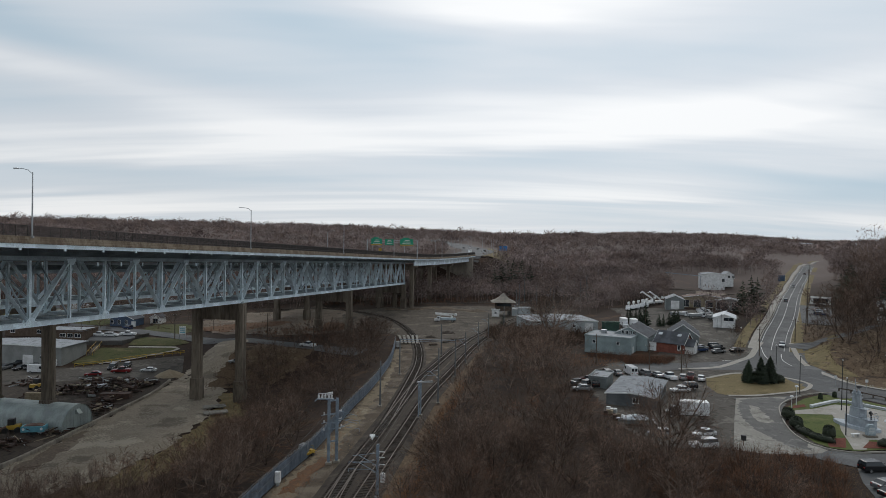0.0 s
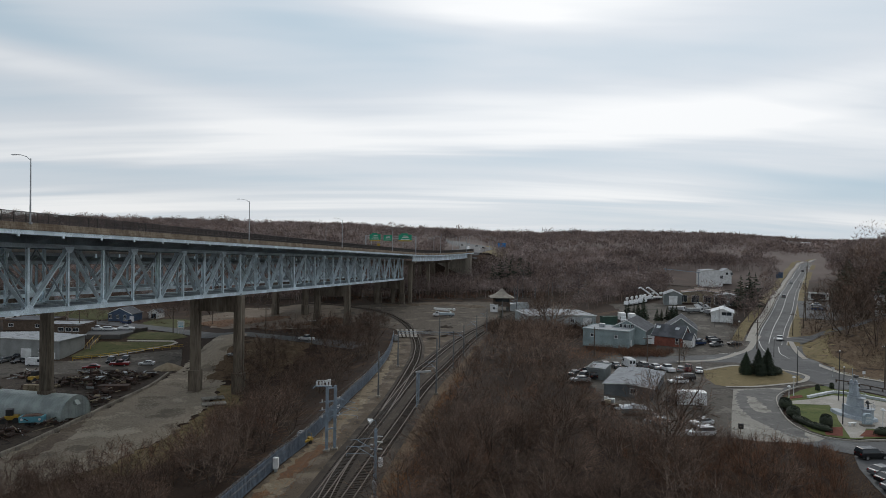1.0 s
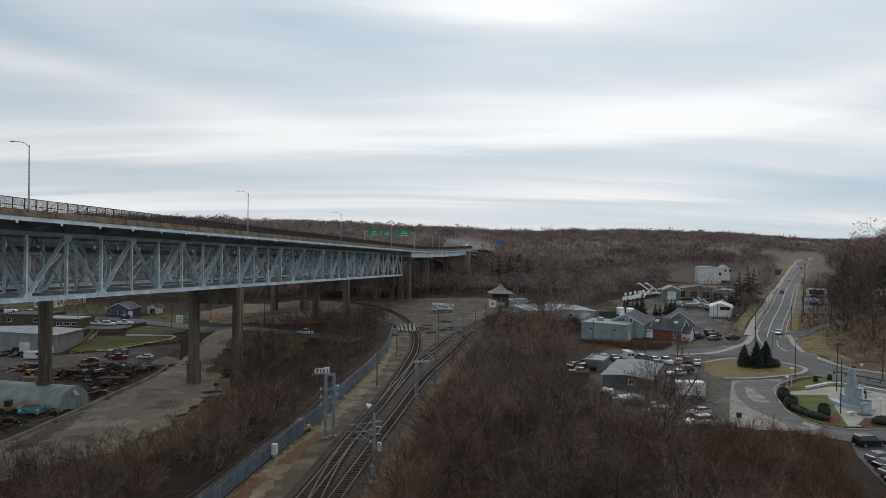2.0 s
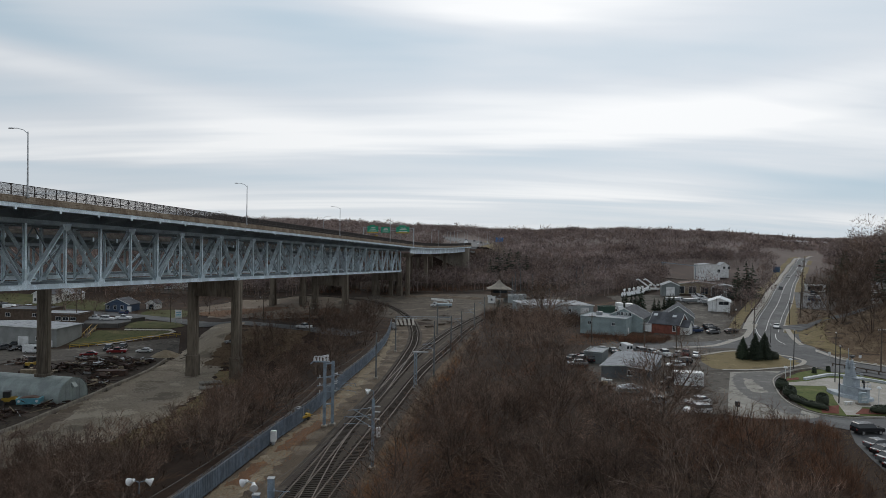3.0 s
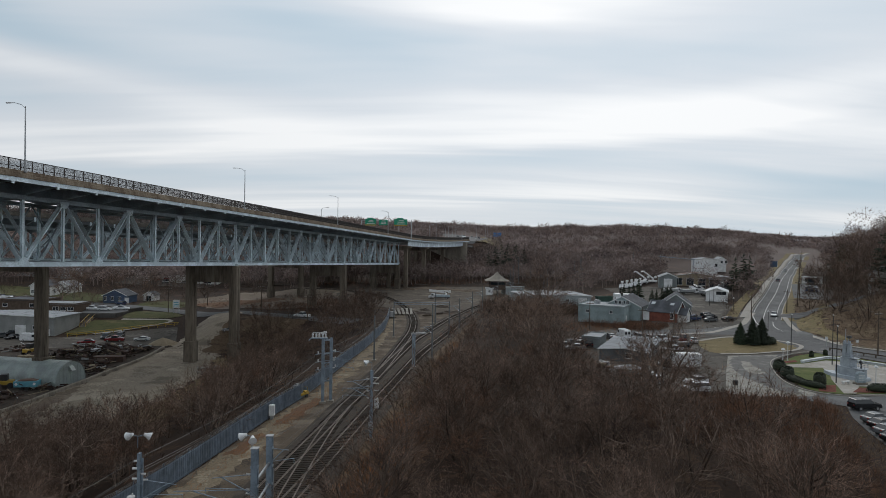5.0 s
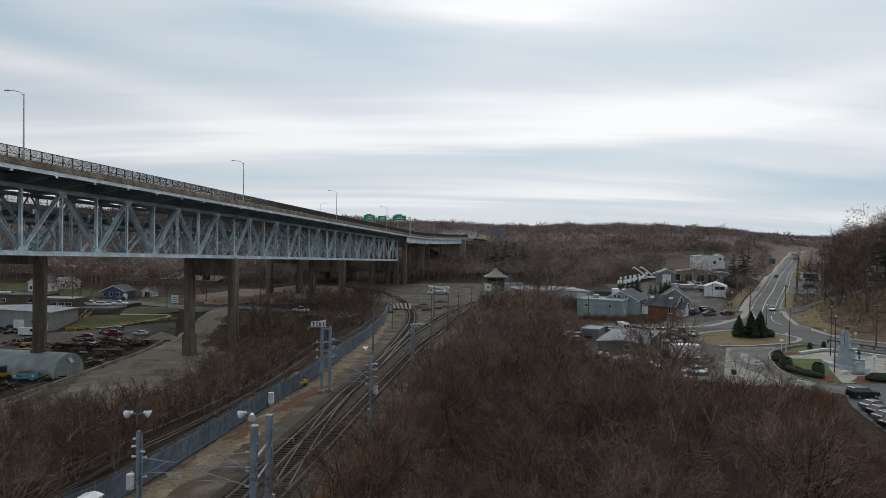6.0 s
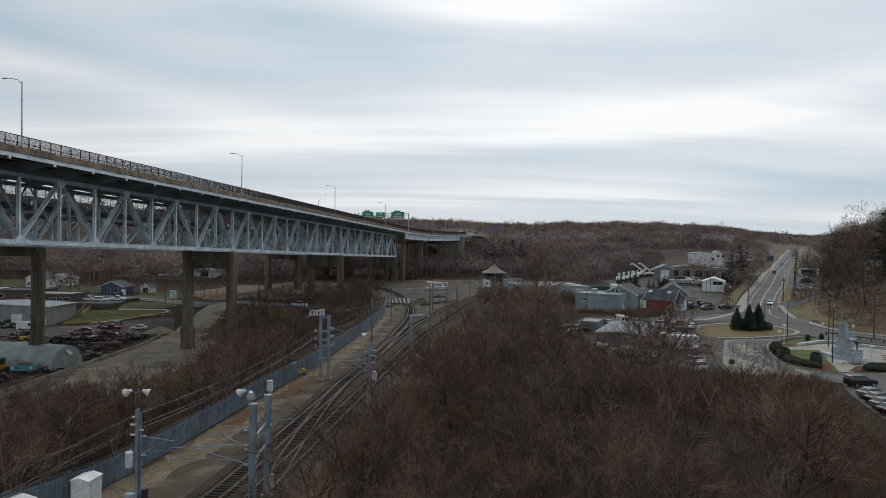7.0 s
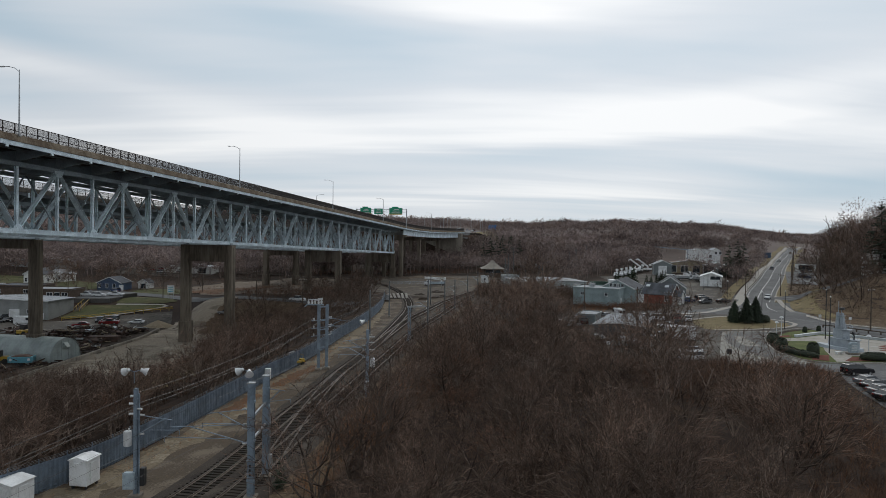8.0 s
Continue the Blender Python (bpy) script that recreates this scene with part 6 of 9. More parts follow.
# white equipment cabins
def equipment_cabin(x, y, w, d, h, turn):
    c = thing("equipment_cabin", "white ribbed steel equipment cabin on short legs", "equipment cabin", Matrix.Translation((x, y, 0)) @ Matrix.Rotation(turn, 4, "Z"), "equipment cabins")
    bm = bmesh.new()
    box(bm, -w / 2, -d / 2, 0.3, w / 2, d / 2, h, None, 0.03)
    for k in range(1, 6):
        box(bm, -w / 2 + w * k / 6 - 0.015, -d / 2 - 0.012, 0.35, -w / 2 + w * k / 6 + 0.015, -d / 2 - 0.001, h - 0.1)
    part("body", bm, M_WHITE, c)
    bm = bmesh.new()
    o = [(-w / 2 - 0.08, h), (w / 2 + 0.08, h), (w / 2 + 0.08, h + 0.05), (0, h + 0.28), (-w / 2 - 0.08, h + 0.05)]
    vs = [[bm.verts.new((a, e, b)) for a, b in o] for e in (-d / 2 - 0.08, d / 2 + 0.08)]
    bm.faces.new(vs[0]), bm.faces.new(vs[1][::-1])
    for i in range(5):
        bm.faces.new((vs[0][i], vs[1][i], vs[1][(i + 1) % 5], vs[0][(i + 1) % 5]))
    bmesh.ops.recalc_face_normals(bm, faces=bm.faces[:])
    part("roof", bm, M_WHITE, c)
    bm = bmesh.new()
    box(bm, -0.3, -d / 2 - 0.1, h - 0.35, 0.3, -d / 2 - 0.005, h - 0.15)
    part("vent_hood", bm, M_WHITE, c)
    bm = bmesh.new()
    box(bm, w / 2 + 0.003, -0.45, 0.4, w / 2 + 0.05, 0.45, h - 0.25)
    part("door", bm, M_WHITE, c)
    for a in (-1, 1):
        for b in (-1, 1):
            bm = bmesh.new()
            box(bm, a * (w / 2 - 0.2) - 0.08, b * (d / 2 - 0.2) - 0.08, -0.1, a * (w / 2 - 0.2) + 0.08, b * (d / 2 - 0.2) + 0.08, 0.3)
            part("leg", bm, M_BLACK, c)
    return c


equipment_cabin(-27.9, 53.0, 1.55, 1.7, 2.35, radians(-8))
equipment_cabin(-31.3, 48.8, 2.4, 2.1, 2.0, radians(-12))
c = thing("trackside_cabinet", "small pale grey trackside cabinet on a post", "cabinet")
cabinet(c, -22.6, 91.5, 0.5, 0.75, 0.6, 1.5, "body", M_WHITE)
bm = bmesh.new()
box(bm, -22.8, 91.3, -0.1, -22.4, 91.7, 0.5)
part("post", bm, M_GALV, c)
c = thing("trackside_cabinet", "grey cabinet against the sheet fence", "cabinet")
cabinet(c, -14.0, 210, 0.0, 1.0, 0.8, 2.0, "body", M_GALV)
y = thing("maintenance_trolley", "yellow rail maintenance trolley carrying a grey cabinet", "trolley", Matrix.Translation((-21.3, 103.6, 0)) @ Matrix.Rotation(radians(55), 4, "Z") @ Matrix.Diagonal((0.82, 0.82, 0.86, 1)))
M_YELLOW = paint("yellow_machine_paint", (0.42, 0.27, 0.03))
bm = bmesh.new()
box(bm, -1.9, -0.8, 0.55, 1.9, 0.8, 0.95, None, 0.05)
box(bm, 0.9, -0.75, 0.95, 1.8, 0.75, 1.2, None, 0.04)
part("chassis", bm, M_YELLOW, y)
for a in (-1.2, 1.2):
    for b in (-0.75, 0.75):
        bm = bmesh.new()
        rod(bm, (a, b - 0.1, 0.35), (a, b + 0.1, 0.35), 0.35, n=12)
        part("wheel", bm, M_TYRE, y)
bm = bmesh.new()
box(bm, -1.2, -0.55, 0.96, 0.3, 0.55, 2.55, None, 0.04)
box(bm, -0.9, -0.3, 2.55, -0.2, 0.3, 2.75)
part("cabinet", bm, M_GALV, y)
bm = bmesh.new()
rod(bm, (1.9, -0.5, 0.8), (2.8, -0.3, 0.7), 0.05), rod(bm, (1.9, 0.5, 0.8), (2.8, 0.3, 0.7), 0.05)
rod(bm, (1.5, -0.7, 1.2), (1.5, -0.7, 1.9), 0.03), rod(bm, (1.5, 0.7, 1.2), (1.5, 0.7, 1.9), 0.03), rod(bm, (1.5, -0.7, 1.9), (1.5, 0.7, 1.9), 0.03)
part("hand_rail", bm, M_YELLOW, y)


def line_pole(x, y, h, arms, label="slender grey catenary pole beside the railway"):
    p = thing("catenary_pole", label, "catenary pole", group="catenary poles")
    g = height(x, y)
    bm = bmesh.new()
    rod(bm, (x, y, g - 0.2), (x, y, g + h), 0.19, 0.13, 8)
    part("pole", bm, M_POLE, p)
    bm = bmesh.new()
    box(bm, x - 0.4, y - 0.4, g - 0.2, x + 0.4, y + 0.4, g + 0.35, None, 0.04)
    part("footing", bm, M_CONC, p)
    for d in arms:
        arm(p, (x, y, g + 6.2), 2.6, d)
    return p


for x, y, h, ar in ((-10.6, 168.3, 9.2, ()), (-0.5, 138.8, 11.8, ((-1, 0.3, 0),)), (3.6, 166.0, 9.8, ()), (6.8, 183.5, 9.0, ((-1, 0.3, 0),)), (11.7, 207.5, 9.0, ((-1, 0.4, 0),)),
                   (16.6, 231.6, 9.0, ((-1, 0.4, 0),)), (-12.5, 135.7, 9.5, ()), (24.5, 258, 9.0, ((-1, 0.4, 0),)), (0.0, 196, 9.5, ()), (33, 284, 9.5, ((-1, 0.4, 0),)),
                   (46, 318, 10, ((-1, 0.4, 0),)), (60, 352, 10, ()), (78, 388, 10, ()), (40, 340, 12, ()), (102, 430, 10, ()), (52, 362, 9, ()), (90, 406, 10, ()), (68, 368, 10, ((-1, 0.4, 0),)), (84, 398, 9, ()), (116, 452, 10, ()), (130, 478, 11, ()), (56, 340, 10, ((-1, 0.4, 0),)), (36, 318, 11, ()), (44.9, 357.7, 15, ()), (74, 389, 12, ((1, 0, 0),)), (76.7, 364, 11, ((1, 0, 0),)), (82.6, 375.7, 12, ((1, 0, 0),)), (92.9, 380.7, 11, ()), (93.2, 366, 12, ((1, 0, 0),)), (117.7, 391, 12, ((1, 0, 0),)), (132, 384, 11, ())):
    line_pole(x, y, h, ar)
m = thing("catenary_mast", "squat twin mast with a short cross beam between tracks", "catenary mast", group="catenary masts")
for x, y in ((-4.2, 127.0), (-3.9, 129.2)):
    footing(m, x, y, 0.7)
    bm = bmesh.new()
    column(bm, x, y, 0.25, 7.0, 0.26, 0.26)
    part("column", bm, M_MAST, m)
bm = bmesh.new()
beam(bm, (-4.5, 127, 7.1), (-1.6, 127.4, 7.2), 0.3, 0.3)
part("cross_beam", bm, M_GALV, m)
gantry = thing("portal_beam", "thin steel portal beam over the branch and main tracks", "gantry")
bm = bmesh.new()
beam(bm, (-10.6, 168.3, 9.0), (3.6, 166.0, 9.4), 0.2, 0.14)
beam(bm, (-10.6, 168.3, 8.5), (3.6, 166.0, 8.9), 0.1, 0.08)
part("beam", bm, M_MAST, gantry)
bm = bmesh.new()
for k in range(14):
    a = Vector((-10.6, 168.3, 8.5)).lerp(Vector((3.6, 166.0, 8.9)), k / 14)
    b = Vector((-10.6, 168.3, 9.0)).lerp(Vector((3.6, 166.0, 9.4)), (k + 0.5) / 14)
    rod(bm, a, b, 0.03, n=4)
part("lattice", bm, M_MAST, gantry)


far_gantry = thing("signal_gantry", "thin steel portal over the far tracks", "gantry")
for x, y in ((139, 406), (158, 402)):
    bm = bmesh.new()
    rod(bm, (x, y, height(x, y) - 0.3), (x, y, height(x, y) + 10), 0.2, 0.16, 6)
    part("post", bm, M_MAST, far_gantry)
bm = bmesh.new()
beam(bm, (138, 406.2, height(139, 406) + 9.7), (159, 401.8, height(158, 402) + 9.9), 0.3, 0.35)
part("beam", bm, M_MAST, far_gantry)


def spoil_heap(x, y, rx, ry, h, m, label):
    """A low uneven mound of tipped earth."""
    t = thing("spoil_heap", label, "spoil heap", (x, y, height(x, y)), "spoil heaps")
    bm = bmesh.new()
    bmesh.ops.create_grid(bm, x_segments=12, y_segments=12, size=1.0)
    for v in bm.verts:
        d = math.hypot(v.co.x, v.co.y)
        k = max(0.0, 1 - d * d) ** 0.8
        lump = 1 + 0.5 * noise.noise((v.co.x * 2.5 + x, v.co.y * 2.5 + y, 0))
        v.co = Vector((v.co.x * rx, v.co.y * ry, h * k * lump - 0.12))
    part("mound", bm, m, t)


for x, y, rx, ry, h in ((-13, 322, 5, 2.5, 0.9), (-6, 326, 6, 2.5, 1.1), (2, 325, 7, 3, 1.2), (10, 321, 6, 2.5, 1.0), (17, 317, 6, 2.5, 1.1), (-24, 320, 5, 2, 0.8)):
    spoil_heap(x, y, rx, ry, h, M_SOIL, "low heap of brown earth in the yard")
for x, y, rx, ry, h in ((-3.8, 232, 2.4, 1.6, 0.8), (2.5, 243, 3, 2, 0.9), (-30, 282, 3, 2, 0.9)):
    spoil_heap(x, y, rx, ry, h, M_OILSOIL, "low heap of dark earth beside the track")
rt = random.Random(44)
for x, y, n, turn in ((-2.6, 215.5, 9, 0.5), (1.4, 221.5, 10, 0.9), (4.2, 229.0, 8, 1.1), (-14, 208.5, 5, 0.2)):
    sp = thing("sleeper_stack", "loose stack of old timber sleepers beside the track", "sleeper stack", Matrix.Translation((x, y, 0.05)) @ Matrix.Rotation(turn, 4, "Z"), "sleeper stacks")
    for k in range(n):
        bm = bmesh.new()
        box(bm, -1.3, -0.12, 0, 1.3, 0.12, 0.2, Matrix.Translation((rt.uniform(-0.4, 0.4), (k % 4) * 0.3 - 0.5, (k // 4) * 0.21)) @ Matrix.Rotation(rt.uniform(-0.15, 0.15), 4, "Z"), 0.015)
        part("old_sleeper", bm, M_WOODPOLE, sp)


def wire(name, pts, label, sag=0.25, r=0.012):
    bm = bmesh.new()
    prev = None
    for i, (a, b) in enumerate(zip(pts, pts[1:])):
        a, b = Vector(a), Vector(b)
        side = (b - a).cross(Vector((0, 0, 1))).normalized()
        for k in range(0 if i == 0 else 1, 9):
            t = k / 8
            q = a.lerp(b, t) - Vector((0, 0, sag * 4 * t * (1 - t)))
            row = [bm.verts.new(q + side * r), bm.verts.new(q - side * r), bm.verts.new(q + Vector((0, 0, r)))]
            if prev:
                for j in range(3):
                    bm.faces.new((prev[j], prev[(j + 1) % 3], row[(j + 1) % 3], row[j]))
            prev = row
    return tagged(part(name, bm, M_BLACK), label, "cable")


def along(line, ys, z, dx=0.0):
    pts = resample(line, 1.0)
    return [(min(pts, key=lambda p: abs(p.y - y)).x + dx, y, z) for y in ys]


for line in (LEFT_MAIN, RIGHT_MAIN):
    ys = (8, 51, 83, 127, 166, 207, 258, 320)
    wire("contact_wire", along(line, ys, 5.6), "thin overhead contact wire above the track", 0.06, 0.013)
    wire("messenger_wire", along(line, ys, 6.9), "thin messenger wire above the contact wire", 0.7, 0.013)
for z, dx in ((8.2, 0), (7.5, 0.5), (6.8, -0.4)):
    wire("feeder_cable", [(-33 + dx, 6, z), (-22.9 + dx, 50.8, z), (-16.7 + dx, 98.4, z + 0.6), (-12.5 + dx, 135.7, z + 0.5), (-10.6 + dx, 168.3, z)], "dark feeder cable strung between masts", 0.9, 0.02)
wire("feeder_cable", [(-13.75, 50.6, 9.3), (-7.8, 82.5, 8.4), (-4.6, 127, 7.2)], "dark feeder cable strung between masts", 0.5, 0.015)
wire("guy_wire", [(-13.9, 50.5, 6.8), (-17.2, 45.5, 0.2)], "slanting guy wire of the near mast", 0.0, 0.015)


# ---- road vehicles ----
def rounded(bm, prof, half, taper, bevel=0.05):
    """A body from a side profile (x, z, narrowing) run across the width."""
    L = [bm.verts.new((x, -half * (1 - t), z)) for x, z, t in prof]
    R = [bm.verts.new((x, half * (1 - t), z)) for x, z, t in prof]
    n = len(prof)
    bm.faces.new(L), bm.faces.new(R[::-1])
    for k in range(n):
        bm.faces.new((L[k], R[k], R[(k + 1) % n], L[(k + 1) % n]))
    bmesh.ops.recalc_face_normals(bm, faces=bm.faces[:])
    if bevel:
        bmesh.ops.bevel(bm, geom=bm.edges[:], offset=bevel, segments=1, affect="EDGES")


SHAPES = {
    # length, width, bonnet height, roof height, cabin start and end at the belt, and at the roof, rear deck height
    "sedan": (4.7, 1.8, 0.92, 1.45, -0.95, 1.95, -0.25, 1.2, 1.0),
    "hatch": (4.2, 1.76, 0.95, 1.5, -0.85, 2.0, -0.2, 1.75, 1.05),
    "suv": (4.8, 1.9, 1.1, 1.75, -1.0, 2.35, -0.45, 2.1, 1.15),
    "pickup": (5.6, 1.95, 1.15, 1.85, -1.0, 1.0, -0.45, 0.75, 1.15),
    "van": (5.6, 2.0, 1.2, 2.5, -2.2, 2.75, -1.5, 2.7, 1.3),
}
CAR_PARTS = {}


def car_meshes(kind):
    if kind in CAR_PARTS:
        return CAR_PARTS[kind]
    L, W, hood, roof, b0, b1, r0, r1, deck = SHAPES[kind]
    h = L / 2
    bm = bmesh.new()
    rounded(bm, [(-h, 0.35, 0.06), (-h, 0.72, 0.08), (-h + 0.15, hood - 0.12, 0.06), (b0, hood, 0.02), (b1, deck, 0.02), (h - 0.05, deck - 0.06, 0.05), (h, 0.65, 0.06), (h - 0.05, 0.32, 0.06)], W / 2, 0, 0.07)
    if kind == "van":
        bm.free()
        bm = bmesh.new()
        rounded(bm, [(-h, 0.35, 0.06), (-h, 0.8, 0.08), (-h + 0.15, 1.1, 0.06), (b0, hood, 0.03), (r0 - 0.1, roof - 0.1, 0.08), (r0 + 0.2, roof, 0.1), (h - 0.06, roof, 0.1), (h, 0.6, 0.03), (h - 0.05, 0.32, 0.05)], W / 2, 0, 0.07)
    if kind == "pickup":
        box(bm, b1 + 0.15, -W / 2 + 0.16, deck - 0.02, h - 0.15, W / 2 - 0.16, deck + 0.03)
    body = mesh_of("body", bm)
    bm = bmesh.new()
    if kind == "van":
        rounded(bm, [(b0 + 0.06, hood + 0.12, 0.1), (r0 - 0.16, roof - 0.32, 0.14), (r0 - 0.06, roof - 0.32, 0.14), (b0 + 0.2, hood + 0.12, 0.1)], W / 2, 0, 0)
        for e in (-1, 1):
            box(bm, r0 - 0.35, e * W * 0.47 - 0.03, hood + 0.15, r0 + 0.65, e * W * 0.47 + 0.03, roof - 0.4)
            box(bm, h - 0.02, e * 0.42 - 0.3, hood + 0.2, h + 0.02, e * 0.42 + 0.3, roof - 0.4)
    else:
        rounded(bm, [(b0 + 0.05, hood - 0.02, 0.06), (b1 - 0.05, deck - 0.02, 0.06), (r1, roof - 0.05, 0.2), (r0, roof - 0.05, 0.2)], W / 2, 0, 0.03)
    glass = mesh_of("windows", bm)
    bm = bmesh.new()
    rounded(bm, [(r0 - 0.08, roof - 0.07, 0.17), (r1 + 0.08, roof - 0.07, 0.17), (r1 - 0.05, roof, 0.22), (r0 + 0.05, roof, 0.22)], W / 2, 0, 0.02)
    top = mesh_of("roof", bm)
    bm = bmesh.new()
    rod(bm, (0, -0.11, 0), (0, 0.11, 0), 0.33, n=14)
    tyre = mesh_of("tyre", bm, M_TYRE)
    bm = bmesh.new()
    rod(bm, (0, -0.118, 0), (0, 0.118, 0), 0.2, n=10)
    rim = mesh_of("rim", bm, M_CHROME)
    bm = bmesh.new()
    box(bm, -0.04, -0.2, -0.08, 0.04, 0.2, 0.08, None, 0.02)
    lamp = mesh_of("headlight", bm, M_LAMP)
    bm = bmesh.new()
    box(bm, -0.03, -0.14, -0.09, 0.03, 0.14, 0.09, None, 0.02)
    tail = mesh_of("tail_light", bm, M_TAIL)
    CAR_PARTS[kind] = (body, glass, top, tyre, rim, lamp, tail)
    return CAR_PARTS[kind]


M_TAIL = paint("red_tail_light", (0.25, 0.015, 0.012), 0.3)
PAINT = {
    "white": paint("white_car_paint", (0.7, 0.71, 0.72), 0.25), "black": paint("black_car_paint", (0.014, 0.014, 0.016), 0.2), "grey": paint("grey_car_paint", (0.13, 0.135, 0.14), 0.25),
    "silver": paint("silver_car_paint", (0.38, 0.39, 0.4), 0.25, 0.3), "red": paint("dark_red_car_paint", (0.2, 0.02, 0.022), 0.25), "blue": paint("dark_blue_car_paint", (0.03, 0.05, 0.11), 0.22),
    "maroon": paint("maroon_car_paint", (0.09, 0.018, 0.02), 0.25),
}


def paint_slot(src, m):
    me = src.copy()
    me.materials.clear()
    me.materials.append(m)
    return me


PAINTED = {}


def vehicle(kind, colour, x, y, deg, where, group=""):
    """A parked or stopped car; deg: the way its nose points, from east."""
    x, y, _ = uphill(x, y)
    body, glass, top, tyre, rim, lamp, tail = car_meshes(kind)
    L, W, hood, roof, *_ = SHAPES[kind]
    key = (kind, colour)
    if key not in PAINTED:
        PAINTED[key] = (paint_slot(body, PAINT[colour]), paint_slot(glass, M_GLASS), paint_slot(top, PAINT[colour]))
    word = {"sedan": "sedan", "hatch": "hatchback", "suv": "sport utility car", "pickup": "pickup truck", "van": "delivery van"}[kind]
    v = thing({"pickup": "pickup_truck", "van": "delivery_van"}.get(kind, "car"), f"{colour} {word} {where}", "car" if kind in ("sedan", "hatch", "suv") else word.split()[0],
              Matrix.Translation((x, y, height(x, y) + 0.05)) @ Matrix.Rotation(radians(deg + 180), 4, "Z"), group)
    for me, nm in zip(PAINTED[key], ("body", "windows", "roof")):
        part(nm if nm != "windows" else "cabin_glass", me, None, v)
    for a in (-L * 0.31, L * 0.3):
        for b in (-W / 2 + 0.1, W / 2 - 0.1):
            w = part("wheel", tyre, None, v)
            w.matrix_basis = Matrix.Translation((a, b, 0.33))
            part("rim", rim, None, w)
    for b in (-W * 0.33, W * 0.33):
        part("headlight", lamp, None, v).matrix_basis = Matrix.Translation((-L / 2 + 0.05, b, hood - 0.28))
        part("tail_light", tail, None, v).matrix_basis = Matrix.Translation((L / 2 - 0.01, b, 0.85))
    return v


def truck(x, y, deg, cab, cargo, length, where, boom=False, box_h=2.6):
    x, y, _ = uphill(x, y)
    v = thing("bucket_truck" if boom else "box_truck", where, "truck", Matrix.Translation((x, y, height(x, y) + 0.05)) @ Matrix.Rotation(radians(deg + 180), 4, "Z"))
    h = length / 2
    bm = bmesh.new()
    rounded(bm, [(-h, 0.5, 0.03), (-h, 1.25, 0.04), (-h + 0.9, 1.4, 0.02), (-h + 1.2, 2.25, 0.08), (-h + 2.4, 2.3, 0.08), (-h + 2.45, 0.5, 0.02)], 1.1, 0, 0.06)
    part("cab", bm, cab, v)
    bm = bmesh.new()
    rounded(bm, [(-h + 0.93, 1.45, 0.0), (-h + 1.18, 2.15, 0.06), (-h + 1.22, 2.15, 0.06), (-h + 1.0, 1.45, 0.0)], 1.0, 0, 0)
    for s in (-1, 1):
        box(bm, -h + 1.3, s * 1.06 - 0.03, 1.45, -h + 2.1, s * 1.06 + 0.03, 2.1)
    part("cab_glass", bm, M_GLASS, v)
    bm = bmesh.new()
    box(bm, -h + 2.3, -0.45, 0.55, h, 0.45, 0.85)
    part("chassis", bm, M_BLACK, v)
    bm = bmesh.new()
    if boom:
        box(bm, -h + 2.6, -1.15, 0.86, h, 1.15, 1.7, None, 0.05)
        part("tool_body", bm, cargo, v)
        bm = bmesh.new()
        rod(bm, (h - 1.6, 0, 1.7), (h - 1.6, 0, 2.5), 0.35, n=10)
        if boom == "raised":
            beam(bm, (h - 1.6, 0, 2.5), (-h + 0.2, 0, 6.0), 0.5, 0.6)
            beam(bm, (-h + 0.2, 0.1, 6.2), (-h - 1.2, 0.1, 5.6), 0.32, 0.36)
        else:
            beam(bm, (h - 1.8, 0, 2.7), (-h + 0.2, 0, 3.3), 0.42, 0.5)
            beam(bm, (-h + 0.2, 0.1, 3.65), (h - 0.4, 0.1, 3.3), 0.32, 0.36)
        part("boom", bm, M_WHITE, v)
        bm = bmesh.new()
        box(bm, h - 0.6, -0.5, 2.6, h + 0.3, 0.5, 3.6, None, 0.05)
        part("bucket", bm, M_WHITE, v)
    else:
        box(bm, -h + 2.6, -1.2, 0.86, h, 1.2, 0.86 + box_h, None, 0.04)
        part("cargo_box", bm, cargo, v)
        bm = bmesh.new()
        box(bm, h + 0.002, -1.05, 1.0, h + 0.04, 1.05, 0.7 + box_h)
        part("rear_door", bm, cargo, v)
    *_, tyre, rim, _, _ = car_meshes("van")
    for a in (-h + 1.1, h - 1.3):
        for b in (-0.95, 0.95):
            w = part("wheel", tyre, None, v)
            w.matrix_basis = Matrix.Translation((a, b, 0.45)) @ Matrix.Diagonal((1.35, 1.5, 1.35, 1))
            part("rim", rim, None, w)
    return v


# parking lot beside the workshop
for kind, colour, x, y, deg in (("hatch", "silver", 62.1, 167.9, 70), ("pickup", "maroon", 64.4, 168.6, 65), ("sedan", "white", 66.4, 166.9, 70), ("sedan", "white", 56.2, 153.4, 190), ("suv", "black", 59.0, 156.6, 190),
                              ("suv", "black", 43.4, 171.4, 95), ("sedan", "grey", 46.3, 172.0, 95), ("van", "white", 50.0, 172.6, 95), ("suv", "grey", 53.5, 172.0, 95), ("sedan", "silver", 56.3, 170.6, 95), ("pickup", "white", 58.6, 168.0, 100),
                              ("sedan", "white", 47.7, 118.3, 200), ("suv", "white", 45.0, 111.6, 190), ("hatch", "silver", 39.6, 118.0, 170)):
    vehicle(kind, colour, x, y, deg, "parked on the patched lot", "cars on the lot")
